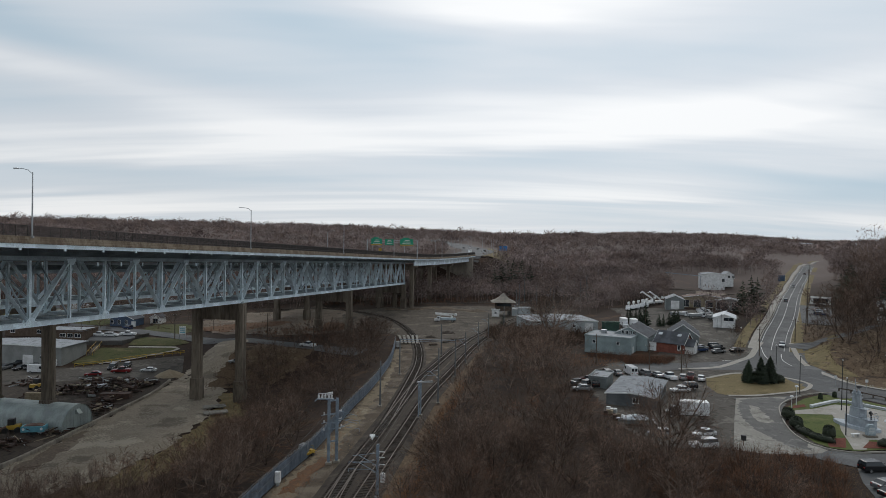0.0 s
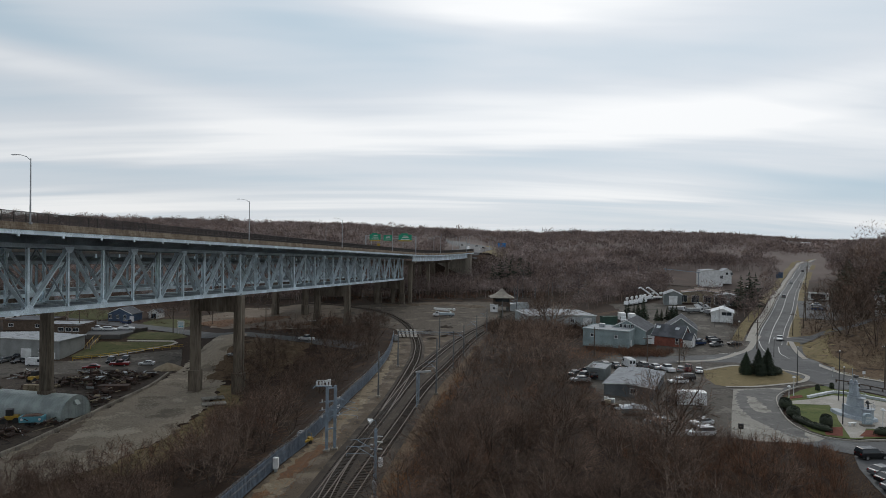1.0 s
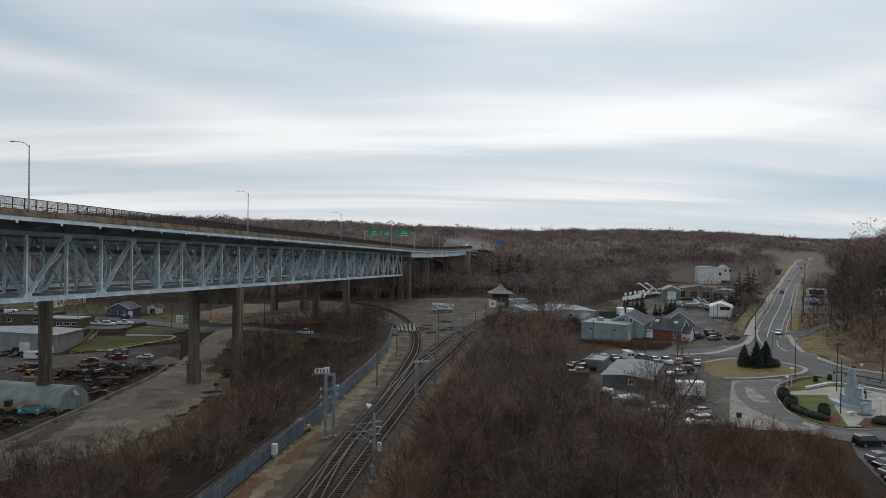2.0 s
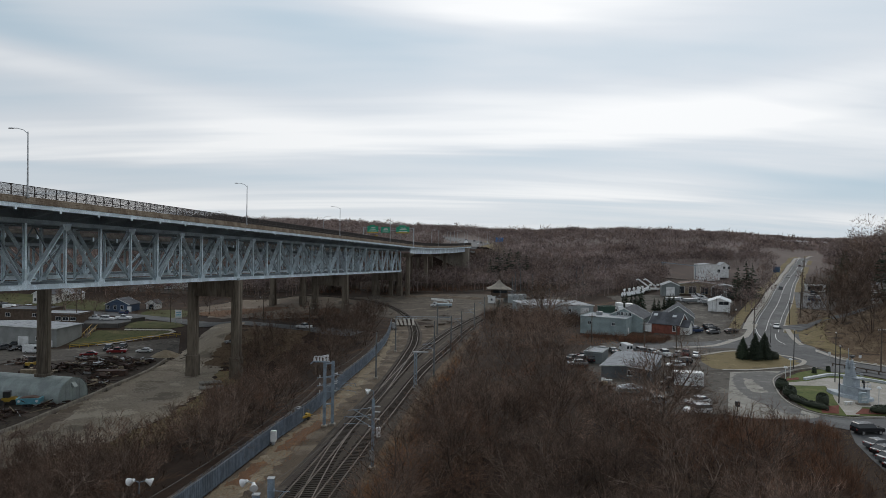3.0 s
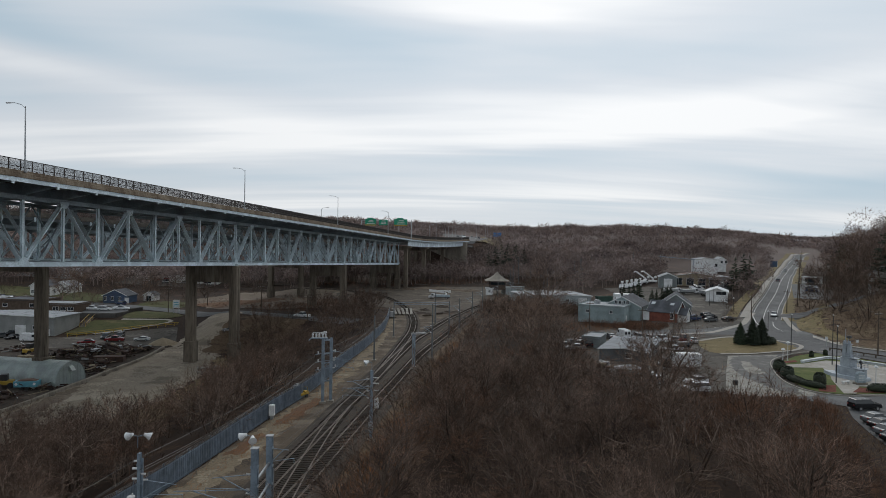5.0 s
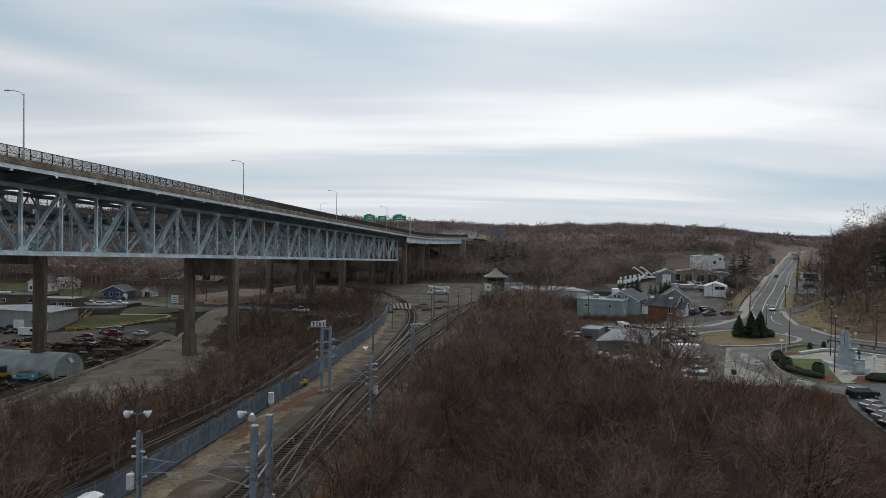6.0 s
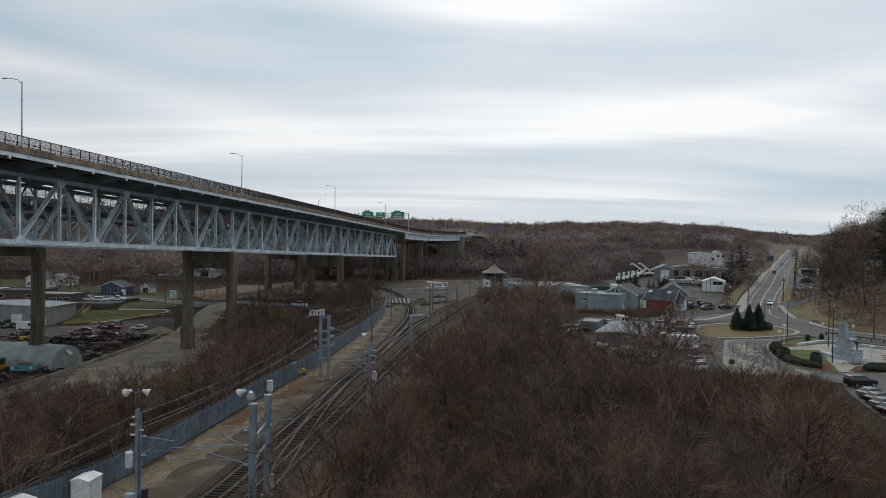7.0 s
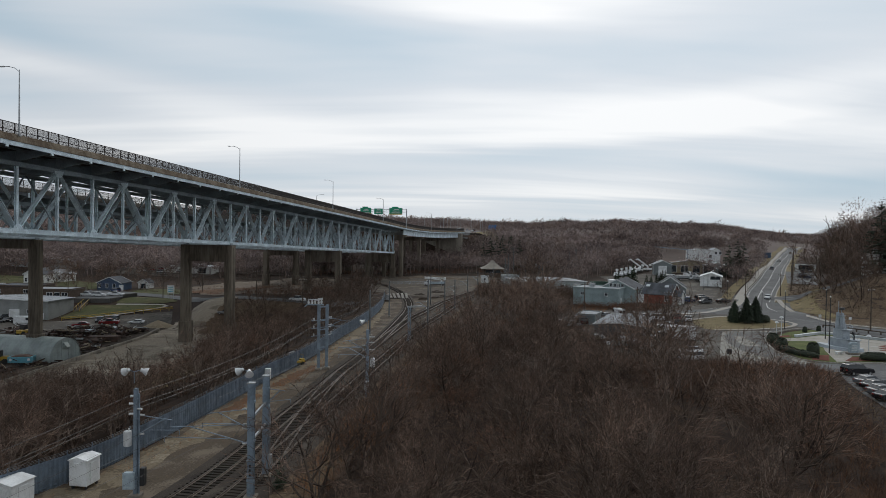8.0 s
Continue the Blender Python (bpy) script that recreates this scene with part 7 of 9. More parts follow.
for kind, colour, x, y, deg in (("suv", "black", 67.6, 101.4, 8), ("sedan", "grey", 64.6, 94.0, 14), ("sedan", "black", 63.6, 91.0, 14), ("sedan", "grey", 62.4, 88.0, 14), ("sedan", "black", 61.2, 84.8, 14)):
    vehicle(kind, colour, x, y, deg, "parked beside the memorial drive", "cars by the drive")
for kind, colour, x, y, deg in (("suv", "blue", 84.5, 213.5, 20), ("sedan", "grey", 89.5, 211.5, 20), ("suv", "black", 91.5, 217.0, 20), ("sedan", "black", 96.5, 214.0, 20), ("suv", "black", 93.0, 222.5, 20), ("sedan", "silver", 87.0, 219.0, 20)):
    vehicle(kind, colour, x, y, deg, "parked behind the brick house", "cars behind the brick house")
for kind, colour, x, y, deg in (("sedan", "white", 119.1, 229.0, 240), ("suv", "grey", 216.5, 413, 62), ("sedan", "silver", 262, 489.6, 240), ("sedan", "black", 331, 600, 62)):
    vehicle(kind, colour, x, y, deg, "on the main road", "cars on the main road")
for kind, colour, x, y, deg in (("suv", "blue", 196, 340, 330), ("suv", "silver", 201, 349, 330), ("sedan", "blue", 206, 358, 330), ("sedan", "white", 211, 366, 330), ("suv", "black", 222, 384, 330)):
    vehicle(kind, colour, x, y, deg, "in the roadside car park", "cars in the roadside car park")
for kind, colour, x, y, deg in (("sedan", "red", -102.1, 192.4, 200), ("pickup", "red", -96.4, 197.6, 190), ("sedan", "white", -89.0, 199.4, 185), ("suv", "black", -101.5, 202.5, 280), ("suv", "black", -98.0, 204.4, 280), ("sedan", "black", -133, 206.5, 260), ("suv", "grey", -140, 204, 260),
                              ("sedan", "black", -128.2, 199.6, 260), ("suv", "grey", -132.8, 199.4, 260), ("suv", "black", -125, 200.2, 260), ("suv", "black", -136.5, 200, 260)):
    vehicle(kind, colour, x, y, deg, "parked below the grass bank", "cars below the bank")
vehicle("van", "white", -120.3, 195.6, 0, "parked below the grass bank")
for kind, colour, x, y, deg in (("pickup", "white", -125.2, 240.0, 8), ("suv", "white", -120.4, 239.2, 8), ("pickup", "white", -115.8, 242.2, 8), ("suv", "blue", -124, 259, 150)):
    vehicle(kind, colour, x, y, deg, "parked in the bay above the retaining wall", "vehicles above the wall")
vehicle("pickup", "white", -43.4, 213.6, 155, "on the street under the bridge")
vehicle("sedan", "silver", -61.5, 197.0, 170, "parked behind the bridge pier")
vehicle("van", "white", -171, 263.0, 0, "beside the brick office"), vehicle("van", "silver", -163, 260.5, 0, "beside the brick office"), vehicle("van", "white", -158.5, 260.0, 0, "beside the brick office")
for k, (kind, colour) in enumerate((("suv", "white"), ("sedan", "red"), ("pickup", "red"), ("sedan", "white"), ("suv", "red"), ("van", "white"), ("sedan", "silver"), ("suv", "black"), ("sedan", "white"))):
    vehicle(kind, colour, -152 + k * 3.3, 346 + (k % 3) * 5.5, 80, "parked in the lot behind the houses", "cars behind the houses")
for k, (kind, colour) in enumerate((("suv", "grey"), ("sedan", "black"), ("suv", "white"), ("sedan", "silver"), ("pickup", "grey"))):
    vehicle(kind, colour, -183 + k * 7.0, 276.5 - k * 3.0, 158, "parked along the street", "cars along the street")
truck(76.0, 273.0, 265, PAINT["white"], M_WHITE, 7.2, "white box truck parked by the conifers")
truck(79.5, 270.5, 265, PAINT["white"], M_WHITE, 7.2, "white box truck parked by the conifers")
truck(1.5, 277.5, 172, PAINT["white"], M_STEEL_D, 9.0, "white utility truck with a folded boom in the gravel yard", True)
truck(49.2, 130.8, 172, PAINT["black"], M_WHITE, 8.2, "black truck with a white box body beside the workshop")
for k, (x, y, deg) in enumerate(((103, 353, 250), (107, 358, 250), (111, 364, 250), (115, 369, 250), (99, 348, 250), (121, 384, 205), (126, 386, 205))):
    truck(x, y, deg, PAINT["white"], M_WHITE, 8.0, "white bucket truck with raised boom in the yard" if k > 4 else "white bucket truck in the utility yard", "raised" if k > 4 else True)
for x, y, deg in ((124, 318, 10), (117, 322, 10), (131, 312, 10)):
    truck(x, y, deg, PAINT["white"], M_GALV, 8.0, "white service truck with tanks in the yard", False, 1.2)
for k, (x, y) in enumerate(((138, 345), (140, 352), (136, 338))):
    vehicle("pickup", "white", x, y, 10, "parked by the far sheds", "pickups by the sheds")


# ---- buildings ----
M_GREENWALL = mat("pale_green_grey_block_wall", (0.27, 0.335, 0.34), (0.19, 0.235, 0.24), 0.85, 0, 0.4, 5, 0.15)
M_METALWALL = mat("pale_grey_metal_siding", (0.4, 0.44, 0.45), (0.3, 0.33, 0.335), 0.6, 0.1, 0.4, 5, 0.1)
M_METALMID = mat("dull_grey_metal_siding", (0.27, 0.28, 0.272), (0.2, 0.205, 0.2), 0.7, 0.1, 0.4, 5, 0.1)
M_METALDARK = mat("mid_grey_metal_siding", (0.19, 0.215, 0.215), (0.14, 0.155, 0.155), 0.65, 0.1, 0.4, 5, 0.1)
M_SHINGLE = mat("dark_grey_shingles", (0.095, 0.1, 0.11), (0.06, 0.062, 0.068), 0.9, 0, 0.5, 9, 0.35)
M_ROOFGREY = mat("weathered_grey_roofing", (0.2, 0.215, 0.23), (0.13, 0.14, 0.15), 0.8, 0, 0.35, 4, 0.2, stain=(0.27, 0.285, 0.3))
M_ROOFDARK = mat("patchy_grey_roofing", (0.13, 0.145, 0.16), (0.08, 0.088, 0.098), 0.8, 0, 0.3, 3, 0.2, stain=(0.2, 0.215, 0.235))
M_ROOFWHITE = mat("pale_roof_coating", (0.55, 0.58, 0.6), (0.4, 0.42, 0.44), 0.6, 0, 0.4, 5, 0.1)
M_BRICK = mat("red_brick", (0.23, 0.085, 0.06), (0.15, 0.055, 0.042), 0.9, 0, 1.2, 9, 0.25)
M_BROWNBRICK = mat("brown_brick", (0.115, 0.085, 0.065), (0.075, 0.055, 0.042), 0.9, 0, 1.0, 9, 0.25)
M_SIDING = mat("white_clapboard", (0.68, 0.68, 0.66), (0.54, 0.54, 0.52), 0.6, 0, 0.5, 6, 0.1, stretch=(1, 1, 6))
M_BLUESIDING = mat("blue_clapboard", (0.05, 0.085, 0.15), (0.035, 0.06, 0.105), 0.6, 0, 0.5, 6, 0.1, stretch=(1, 1, 6))
M_TANWALL = mat("tan_painted_siding", (0.27, 0.225, 0.14), (0.19, 0.155, 0.1), 0.8, 0, 0.5, 6, 0.1)
M_SHOPWALL = mat("dark_grey_block_wall", (0.115, 0.125, 0.13), (0.075, 0.08, 0.084), 0.85, 0, 0.5, 5, 0.15)
M_CANVAS = mat("tan_hip_roof", (0.27, 0.24, 0.2), (0.19, 0.17, 0.14), 0.85, 0, 0.6, 6, 0.15)
M_RUSTROOF = mat("rusty_brown_roof", (0.16, 0.095, 0.07), (0.11, 0.07, 0.055), 0.85, 0, 0.4, 5, 0.2)
M_CONTAINER = mat("dark_green_container", (0.03, 0.075, 0.055), (0.02, 0.05, 0.04), 0.6, 0, 0.6, 6, 0.1)


def opening(house, x, y, z, w, h, along_x, glass=None, name="window"):
    """A window or door set into a wall; along_x: on a front or back wall, else on a side wall."""
    o = 0.07
    win = bmesh.new()
    t = 0.09
    sx, sy = (1, 0) if along_x else (0, 1)

    def bar(a0, a1, z0, z1, depth):
        box(win, x + sx * a0 - (0 if sx else depth), y + sy * a0 - (0 if sy else depth), z0, x + sx * a1 + (0 if sx else depth), y + sy * a1 + (0 if sy else depth), z1)
    bar(-w / 2 - t, -w / 2, z - t, z + h + t, o), bar(w / 2, w / 2 + t, z - t, z + h + t, o)
    bar(-w / 2, w / 2, z - t, z, o), bar(-w / 2, w / 2, z + h, z + h + t, o)
    if name == "window":
        bar(-0.025, 0.025, z, z + h, o * 0.8)
    w_ob = part(name, win, M_WHITE, house)
    g = bmesh.new()
    d = 0.04
    box(g, x - (w / 2 if sx else d), y - (w / 2 if sy else d), z, x + (w / 2 if sx else d), y + (w / 2 if sy else d), z + h)
    part("pane" if name == "window" else "door_leaf", g, glass or M_GLASS, w_ob)
    bar0 = bmesh.new()
    box(bar0, x - (w / 2 + 0.15 if sx else 0.14), y - (w / 2 + 0.15 if sy else 0.14), z - t - 0.05, x + (w / 2 + 0.15 if sx else 0.14), y + (w / 2 + 0.15 if sy else 0.14), z - t)
    part("sill", bar0, M_WHITE, w_ob)


def house(name, label, x, y, deg, w, d, eave, rise, wall, roof, openings=(), flat_roof=False, category="building", base=None, over=0.35, chimney=None):
    """Walls, a gable roof whose ridge runs along local y (or a flat roof with parapet), and openings."""
    x, y, sc = uphill(x, y)
    w, d, eave, rise = w * sc, d * sc, eave * sc, rise * sc
    g = height(x, y) if base is None else base
    b = thing(name, label, category, Matrix.Translation((x, y, g)) @ Matrix.Rotation(radians(deg), 4, "Z"))
    bm = bmesh.new()
    if flat_roof:
        box(bm, -w / 2, -d / 2, -1.0, w / 2, d / 2, eave)
    else:
        o = [(-w / 2, -1.0), (w / 2, -1.0), (w / 2, eave), (0, eave + rise), (-w / 2, eave)]
        vs = [[bm.verts.new((a, e, z)) for a, z in o] for e in (-d / 2, d / 2)]
        bm.faces.new(vs[0]), bm.faces.new(vs[1][::-1])
        for i in range(5):
            bm.faces.new((vs[0][i], vs[1][i], vs[1][(i + 1) % 5], vs[0][(i + 1) % 5]))
        bmesh.ops.recalc_face_normals(bm, faces=bm.faces[:])
    part("wall", bm, wall, b)
    bm = bmesh.new()
    if flat_roof:
        box(bm, -w / 2 - 0.15, -d / 2 - 0.15, eave, w / 2 + 0.15, d / 2 + 0.15, eave + 0.25)
        part("roof", bm, roof, b)
        for a in ((-w / 2 - 0.2, -d / 2 - 0.2, w / 2 + 0.2, -d / 2), (-w / 2 - 0.2, d / 2, w / 2 + 0.2, d / 2 + 0.2), (-w / 2 - 0.2, -d / 2, -w / 2, d / 2), (w / 2, -d / 2, w / 2 + 0.2, d / 2)):
            bm = bmesh.new()
            box(bm, a[0], a[1], eave + 0.1, a[2], a[3], eave + 0.45)
            part("parapet", bm, wall, b)
    else:
        for s in (-1, 1):
            bm = bmesh.new()
            e = (over + w / 2)
            sl = rise / (w / 2)
            vs = []
            for yy in (-d / 2 - over, d / 2 + over):
                vs.append([bm.verts.new(v) for v in ((s * 0.0, yy, eave + rise + 0.03), (s * e, yy, eave - over * sl + 0.03), (s * e, yy, eave - over * sl + 0.2), (0, yy, eave + rise + 0.2))])
            bm.faces.new(vs[0]), bm.faces.new(vs[1][::-1])
            for i in range(4):
                bm.faces.new((vs[0][i], vs[1][i], vs[1][(i + 1) % 4], vs[0][(i + 1) % 4]))
            bmesh.ops.recalc_face_normals(bm, faces=bm.faces[:])
            part("roof_slope", bm, roof, b)
        for yy in (-d / 2 - over - 0.03, d / 2 + over + 0.03):
            bm = bmesh.new()
            for s in (-1, 1):
                beam(bm, (0, yy, eave + rise + 0.08), (s * (w / 2 + over), yy, eave - over * rise / (w / 2) + 0.08), 0.05, 0.26, (0, 0, 1))
            part("bargeboard", bm, M_WHITE, b)
    for side, a, z, ww, hh, *kind in openings:
        nm = kind[0] if kind else "window"
        gl = M_WHITE if nm == "door" else None
        if side == "f":
            opening(b, a, -d / 2, z, ww, hh, True, gl, nm)
        elif side == "b":
            opening(b, a, d / 2, z, ww, hh, True, gl, nm)
        elif side == "l":
            opening(b, -w / 2, a, z, ww, hh, False, gl, nm)
        else:
            opening(b, w / 2, a, z, ww, hh, False, gl, nm)
    if chimney:
        bm = bmesh.new()
        box(bm, chimney[0] - 0.35, chimney[1] - 0.35, eave, chimney[0] + 0.35, chimney[1] + 0.35, eave + rise + 1.0, None, 0.03)
        part("chimney", bm, M_BRICK, b)
    return b


def roof_unit(b, x, y, z, w, d, h):
    bm = bmesh.new()
    box(bm, x - w / 2, y - d / 2, z, x + w / 2, y + d / 2, z + h, None, 0.05)
    box(bm, x - w / 2 + 0.1, y - d / 2 - 0.03, z + 0.15, x + w / 2 - 0.1, y - d / 2, z + h - 0.15)
    part("roof_unit", bm, M_GALV, b, "grey rooftop air unit")


TURN = -28.0
b = house("green_building", "pale green block building with a flat grey roof", 55.2, 211.6, TURN, 14.4, 13, 5.0, 0, M_GREENWALL, M_ROOFGREY, [("f", -4.2, 3.0, 0.9, 0.8), ("f", 3.3, 3.0, 0.9, 0.8), ("r", -3, 0, 1.0, 2.1, "door")], True)
roof_unit(b, -3.0, 1.0, 5.25, 1.8, 1.4, 1.1), roof_unit(b, 3.5, 4.0, 5.25, 1.0, 1.0, 0.8), roof_unit(b, 5.0, 2.0, 5.25, 0.7, 0.7, 0.9)
house("green_annex", "grey-green gabled annex with dark shingle roof", 65.0, 221.5, TURN, 12, 16, 4.4, 3.0, M_GREENWALL, M_SHINGLE, [("f", -1.8, 5.0, 0.8, 1.0), ("f", -0.6, 5.0, 0.8, 1.0), ("f", 0.6, 5.0, 0.8, 1.0), ("f", 1.8, 5.0, 0.8, 1.0), ("r", 0, 1, 1.2, 1.2)])
house("metal_warehouse", "long pale grey metal warehouse with a white roof edge", 45.5, 261.0, 8, 27, 20, 4.2, 0.5, M_METALWALL, M_ROOFGREY, [("f", 10, 0, 3.2, 3.4, "door"), ("f", 4, 2, 1.2, 1.0)], False)
c = house("shipping_container", "dark green steel shipping container", 66.0, 256.0, 12, 6.1, 2.5, 3.6, 0, M_CONTAINER, M_CONTAINER, (), True, "container")
house("brick_house", "red brick house with a dark shingle gable roof and skylights", 75.6, 213.4, -131, 7.6, 9.6, 3.1, 3.2, M_BRICK, M_SHINGLE, [("r", 3.2, 1.0, 0.9, 1.6), ("r", -5.2, 0.2, 2.2, 2.4, "door"), ("b", -2, 0.9, 0.9, 1.5), ("b", 2, 0.9, 0.9, 1.5), ("b", 0, 4.4, 0.8, 1.2)])
sk = [o for o in scene.collection.objects if o.name.startswith("brick_house")][-1]
for yy in (-3.2, 2.8):
    bm = bmesh.new()
    box(bm, -0.5, -0.6, 0, 0.5, 0.6, 0.12, Matrix.Translation((2.4, yy, 5.48)) @ Matrix.Rotation(radians(38.6), 4, "Y"))
    part("skylight", bm, M_ROOFWHITE, sk)
house("brick_porch", "white gabled porch on the brick house front", 79.6, 209.4, 49, 3.6, 3.2, 2.7, 1.7, M_SIDING, M_SHINGLE, [("f", 0, 0.1, 1.2, 2.2, "door")])
house("rear_house", "grey shingle-roofed house behind the brick one", 84.0, 228.0, -20, 10, 14, 4.2, 3.6, M_METALDARK, M_SHINGLE, [("l", 0, 1.2, 1.0, 1.4)])
house("white_shed", "low white flat-roofed shed between the buildings", 72.5, 233.0, -20, 8, 6, 3.2, 0, M_WHITE, M_ROOFWHITE, (), True)
house("white_garage", "white metal garage building with a pale roof", 125.5, 291.0, -24, 8.8, 15, 3.9, 1.6, M_WHITE, M_ROOFWHITE, [("f", 1.5, 2.4, 3.4, 1.2), ("l", -4, 0, 3.0, 3.0, "door"), ("l", 2, 0, 3.0, 3.0, "door")])
house("grey_shed", "grey gabled shed in the utility yard", 131.0, 370.0, -15, 9.5, 12, 5.4, 2.0, M_METALDARK, M_ROOFGREY, [("f", 0, 0, 3.4, 3.6, "door")])
house("long_shed", "long rusty-roofed storage shed", 152.0, 382.0, -14, 22, 11, 5.4, 1.6, M_TANWALL, M_RUSTROOF, [("f", -8, 0, 3, 3), ("f", -3, 0, 3, 3), ("f", 2, 0, 3, 3)])
house("open_barn", "grey open-fronted barn in the yard", 160.0, 366.0, -18, 13, 10, 5.0, 1.2, M_METALDARK, M_ROOFGREY, [("f", -3, 0, 4.5, 3.4), ("f", 3, 0, 4.5, 3.4)])
house("white_hall", "large plain white building below the hill", 213.5, 521.0, -8, 16, 16, 11.4, 1.0, M_WHITE, M_ROOFGREY, [("f", 6, 5, 1.6, 2), ("f", -5, 0, 3, 3, "door")], base=4.4)
house("annex_house", "white side building below the hill", 226.5, 523.0, -8, 7, 12, 8.4, 2.2, M_WHITE, M_ROOFGREY, [("f", 0, 5, 1.4, 1.6), ("f", 3, 5, 1.4, 1.6)], base=6.6)
house("workshop", "low workshop with a patchy grey roof", 44.4, 147.6, -25, 10.2, 19.0, 2.4, 0.5, M_SHOPWALL, M_ROOFDARK, [("l", -5, 0.9, 1.2, 1.0), ("l", 3, 0.9, 1.2, 1.0), ("f", 1, 0.9, 1.2, 1.0), ("r", -4, 0, 2.8, 2.4)])
house("side_shed", "small grey flat-roofed block beside the workshop", 39.2, 160.0, -25, 4.2, 8, 2.4, 0, M_METALDARK, M_ROOFGREY, (), True)
house("bank_house", "white clapboard house on the bank among trees", 163, 238, -32, 8.0, 11, 5.2, 2.8, M_SIDING, M_SHINGLE, [("f", -2.6, 1, 1.1, 1.6), ("f", 0.6, 1, 1.1, 1.6), ("f", -2.6, 3.9, 1.1, 1.5), ("f", 2.6, 3.9, 1.1, 1.5), ("f", 0, 6.6, 0.9, 1.2), ("l", 0, 1, 1.1, 1.6), ("l", 3, 3.9, 1.1, 1.5)])
house("bank_house", "white clapboard house further up the bank", 186, 262, -32, 9, 12, 5.8, 3.0, M_SIDING, M_SHINGLE, [("f", -2, 1, 1.1, 1.6), ("f", 2, 3.6, 1.1, 1.5), ("l", 0, 3.6, 1.1, 1.5)])
house("corner_shop", "low shop with a white fascia beside the road", 232, 402, -31, 11, 8, 3.6, 0, M_SIDING, M_ROOFWHITE, [("f", 0, 0.5, 6, 2.4), ("l", 0, 0.5, 5, 2.4)], True)
house("road_shop", "small blue-fronted shop beside the road", 277, 536, 60, 6, 5, 4.0, 0, M_BLUESIDING, M_ROOFGREY, [("f", 0, 0.5, 5, 2.4)], True)

# hip-roofed pavilion by the tracks
p = thing("rail_pavilion", "pavilion with a tan tent-shaped roof beside the tracks", "pavilion", (28.4, 304.0, 0))
bm = bmesh.new()
rings = [(5.6, 6.5), (3.4, 7.5), (1.6, 8.9), (0.25, 10.4)]
prev = None
for r, z in rings:
    row = [bm.verts.new((a * r, b2 * r, z)) for a, b2 in ((-1, -1), (1, -1), (1, 1), (-1, 1))]
    if prev:
        for i in range(4):
            bm.faces.new((prev[i], prev[(i + 1) % 4], row[(i + 1) % 4], row[i]))
    else:
        bm.faces.new(row[::-1])
    prev = row
bm.faces.new(prev)
part("roof", bm, M_CANVAS, p)
for a in (-3.4, 3.4):
    for b2 in (-3.4, 3.4):
        bm = bmesh.new()
        box(bm, a - 0.2, b2 - 0.2, -0.2, a + 0.2, b2 + 0.2, 6.5)
        part("post", bm, M_WOODPOLE, p)
bm = bmesh.new()
box(bm, -3.3, -3.3, 2.4, 3.3, 3.3, 4.6)
part("cabin", bm, M_BROWNBRICK, p)
bm = bmesh.new()
box(bm, -3.36, -3.36, 4.62, 3.36, 3.36, 5.9)
part("cabin_glazing", bm, M_GLASS, p)
house("yard_hut", "white yard hut with one window", 24.6, 300.0, -5, 3.4, 3, 3.0, 0, M_WHITE, M_ROOFWHITE, [("f", 0, 1.3, 0.8, 1.0)], True, "hut")
house("yard_container", "pale grey storage container", 33.0, 306.0, 10, 3.2, 6, 3.0, 0, M_METALWALL, M_ROOFWHITE, (), True, "container")
house("yard_container", "pale grey storage container", 38.6, 311.0, 10, 6, 3, 2.9, 0, M_METALWALL, M_ROOFWHITE, (), True, "container")

# ---- left of the bridge: scrapyard, warehouse and houses ----
LOW = -7.0
hut = thing("arched_hut", "pale ribbed steel arched hut in the scrapyard", "hut", Matrix.Translation((-78.2, 141.2, LOW)) @ Matrix.Rotation(radians(-12), 4, "Z"))
M_HUT = mat("pale_green_grey_ribbed_steel", (0.33, 0.38, 0.37), (0.24, 0.275, 0.27), 0.5, 0.2, 0.5, 6, 0.1)
N, R0, H0 = 18, 4.4, 5.0
bm = bmesh.new()
prev = None
for k in range(121):
    xx, dr = -0.25 * k, (0.07 if k % 3 else 0.0)
    row = [bm.verts.new((xx, -math.cos(math.pi * i / N) * (R0 - dr), math.sin(math.pi * i / N) ** 0.8 * (H0 - dr))) for i in range(N + 1)]
    if prev:
        for i in range(N):
            bm.faces.new((prev[i], prev[i + 1], row[i + 1], row[i]))
    prev = row
bmesh.ops.recalc_face_normals(bm, faces=bm.faces[:])
part("ribbed_shell", bm, M_HUT, hut)
for xx in (-0.15, -29.8):
    bm = bmesh.new()
    a = [bm.verts.new((xx, -math.cos(math.pi * i / N) * (R0 - 0.1), math.sin(math.pi * i / N) ** 0.8 * (H0 - 0.1))) for i in range(N + 1)]
    b2 = [bm.verts.new((v.co.x - 0.08, v.co.y, v.co.z)) for v in a]
    bm.faces.new(a), bm.faces.new(b2[::-1])
    part("end_wall", bm, M_HUT, hut)
bm = bmesh.new()
for k in range(9):
    xx = -4 + k
    box(bm, -0.14, xx - 0.02, 0.0, -0.1, xx + 0.02, 2.0 + 2.6 * max(0, 1 - (xx / 4.4) ** 2) ** 0.5)
part("end_rib", bm, M_HUT, hut)
bm = bmesh.new()
rounded(bm, [(-0.14, 3.0, 0), (-0.14, 4.0, 0), (0.0, 4.0, 0), (0.8, 3.1, 0), (0.8, 3.0, 0)], 0.55, 0, 0)
part("vent_hood", bm, M_HUT, hut)

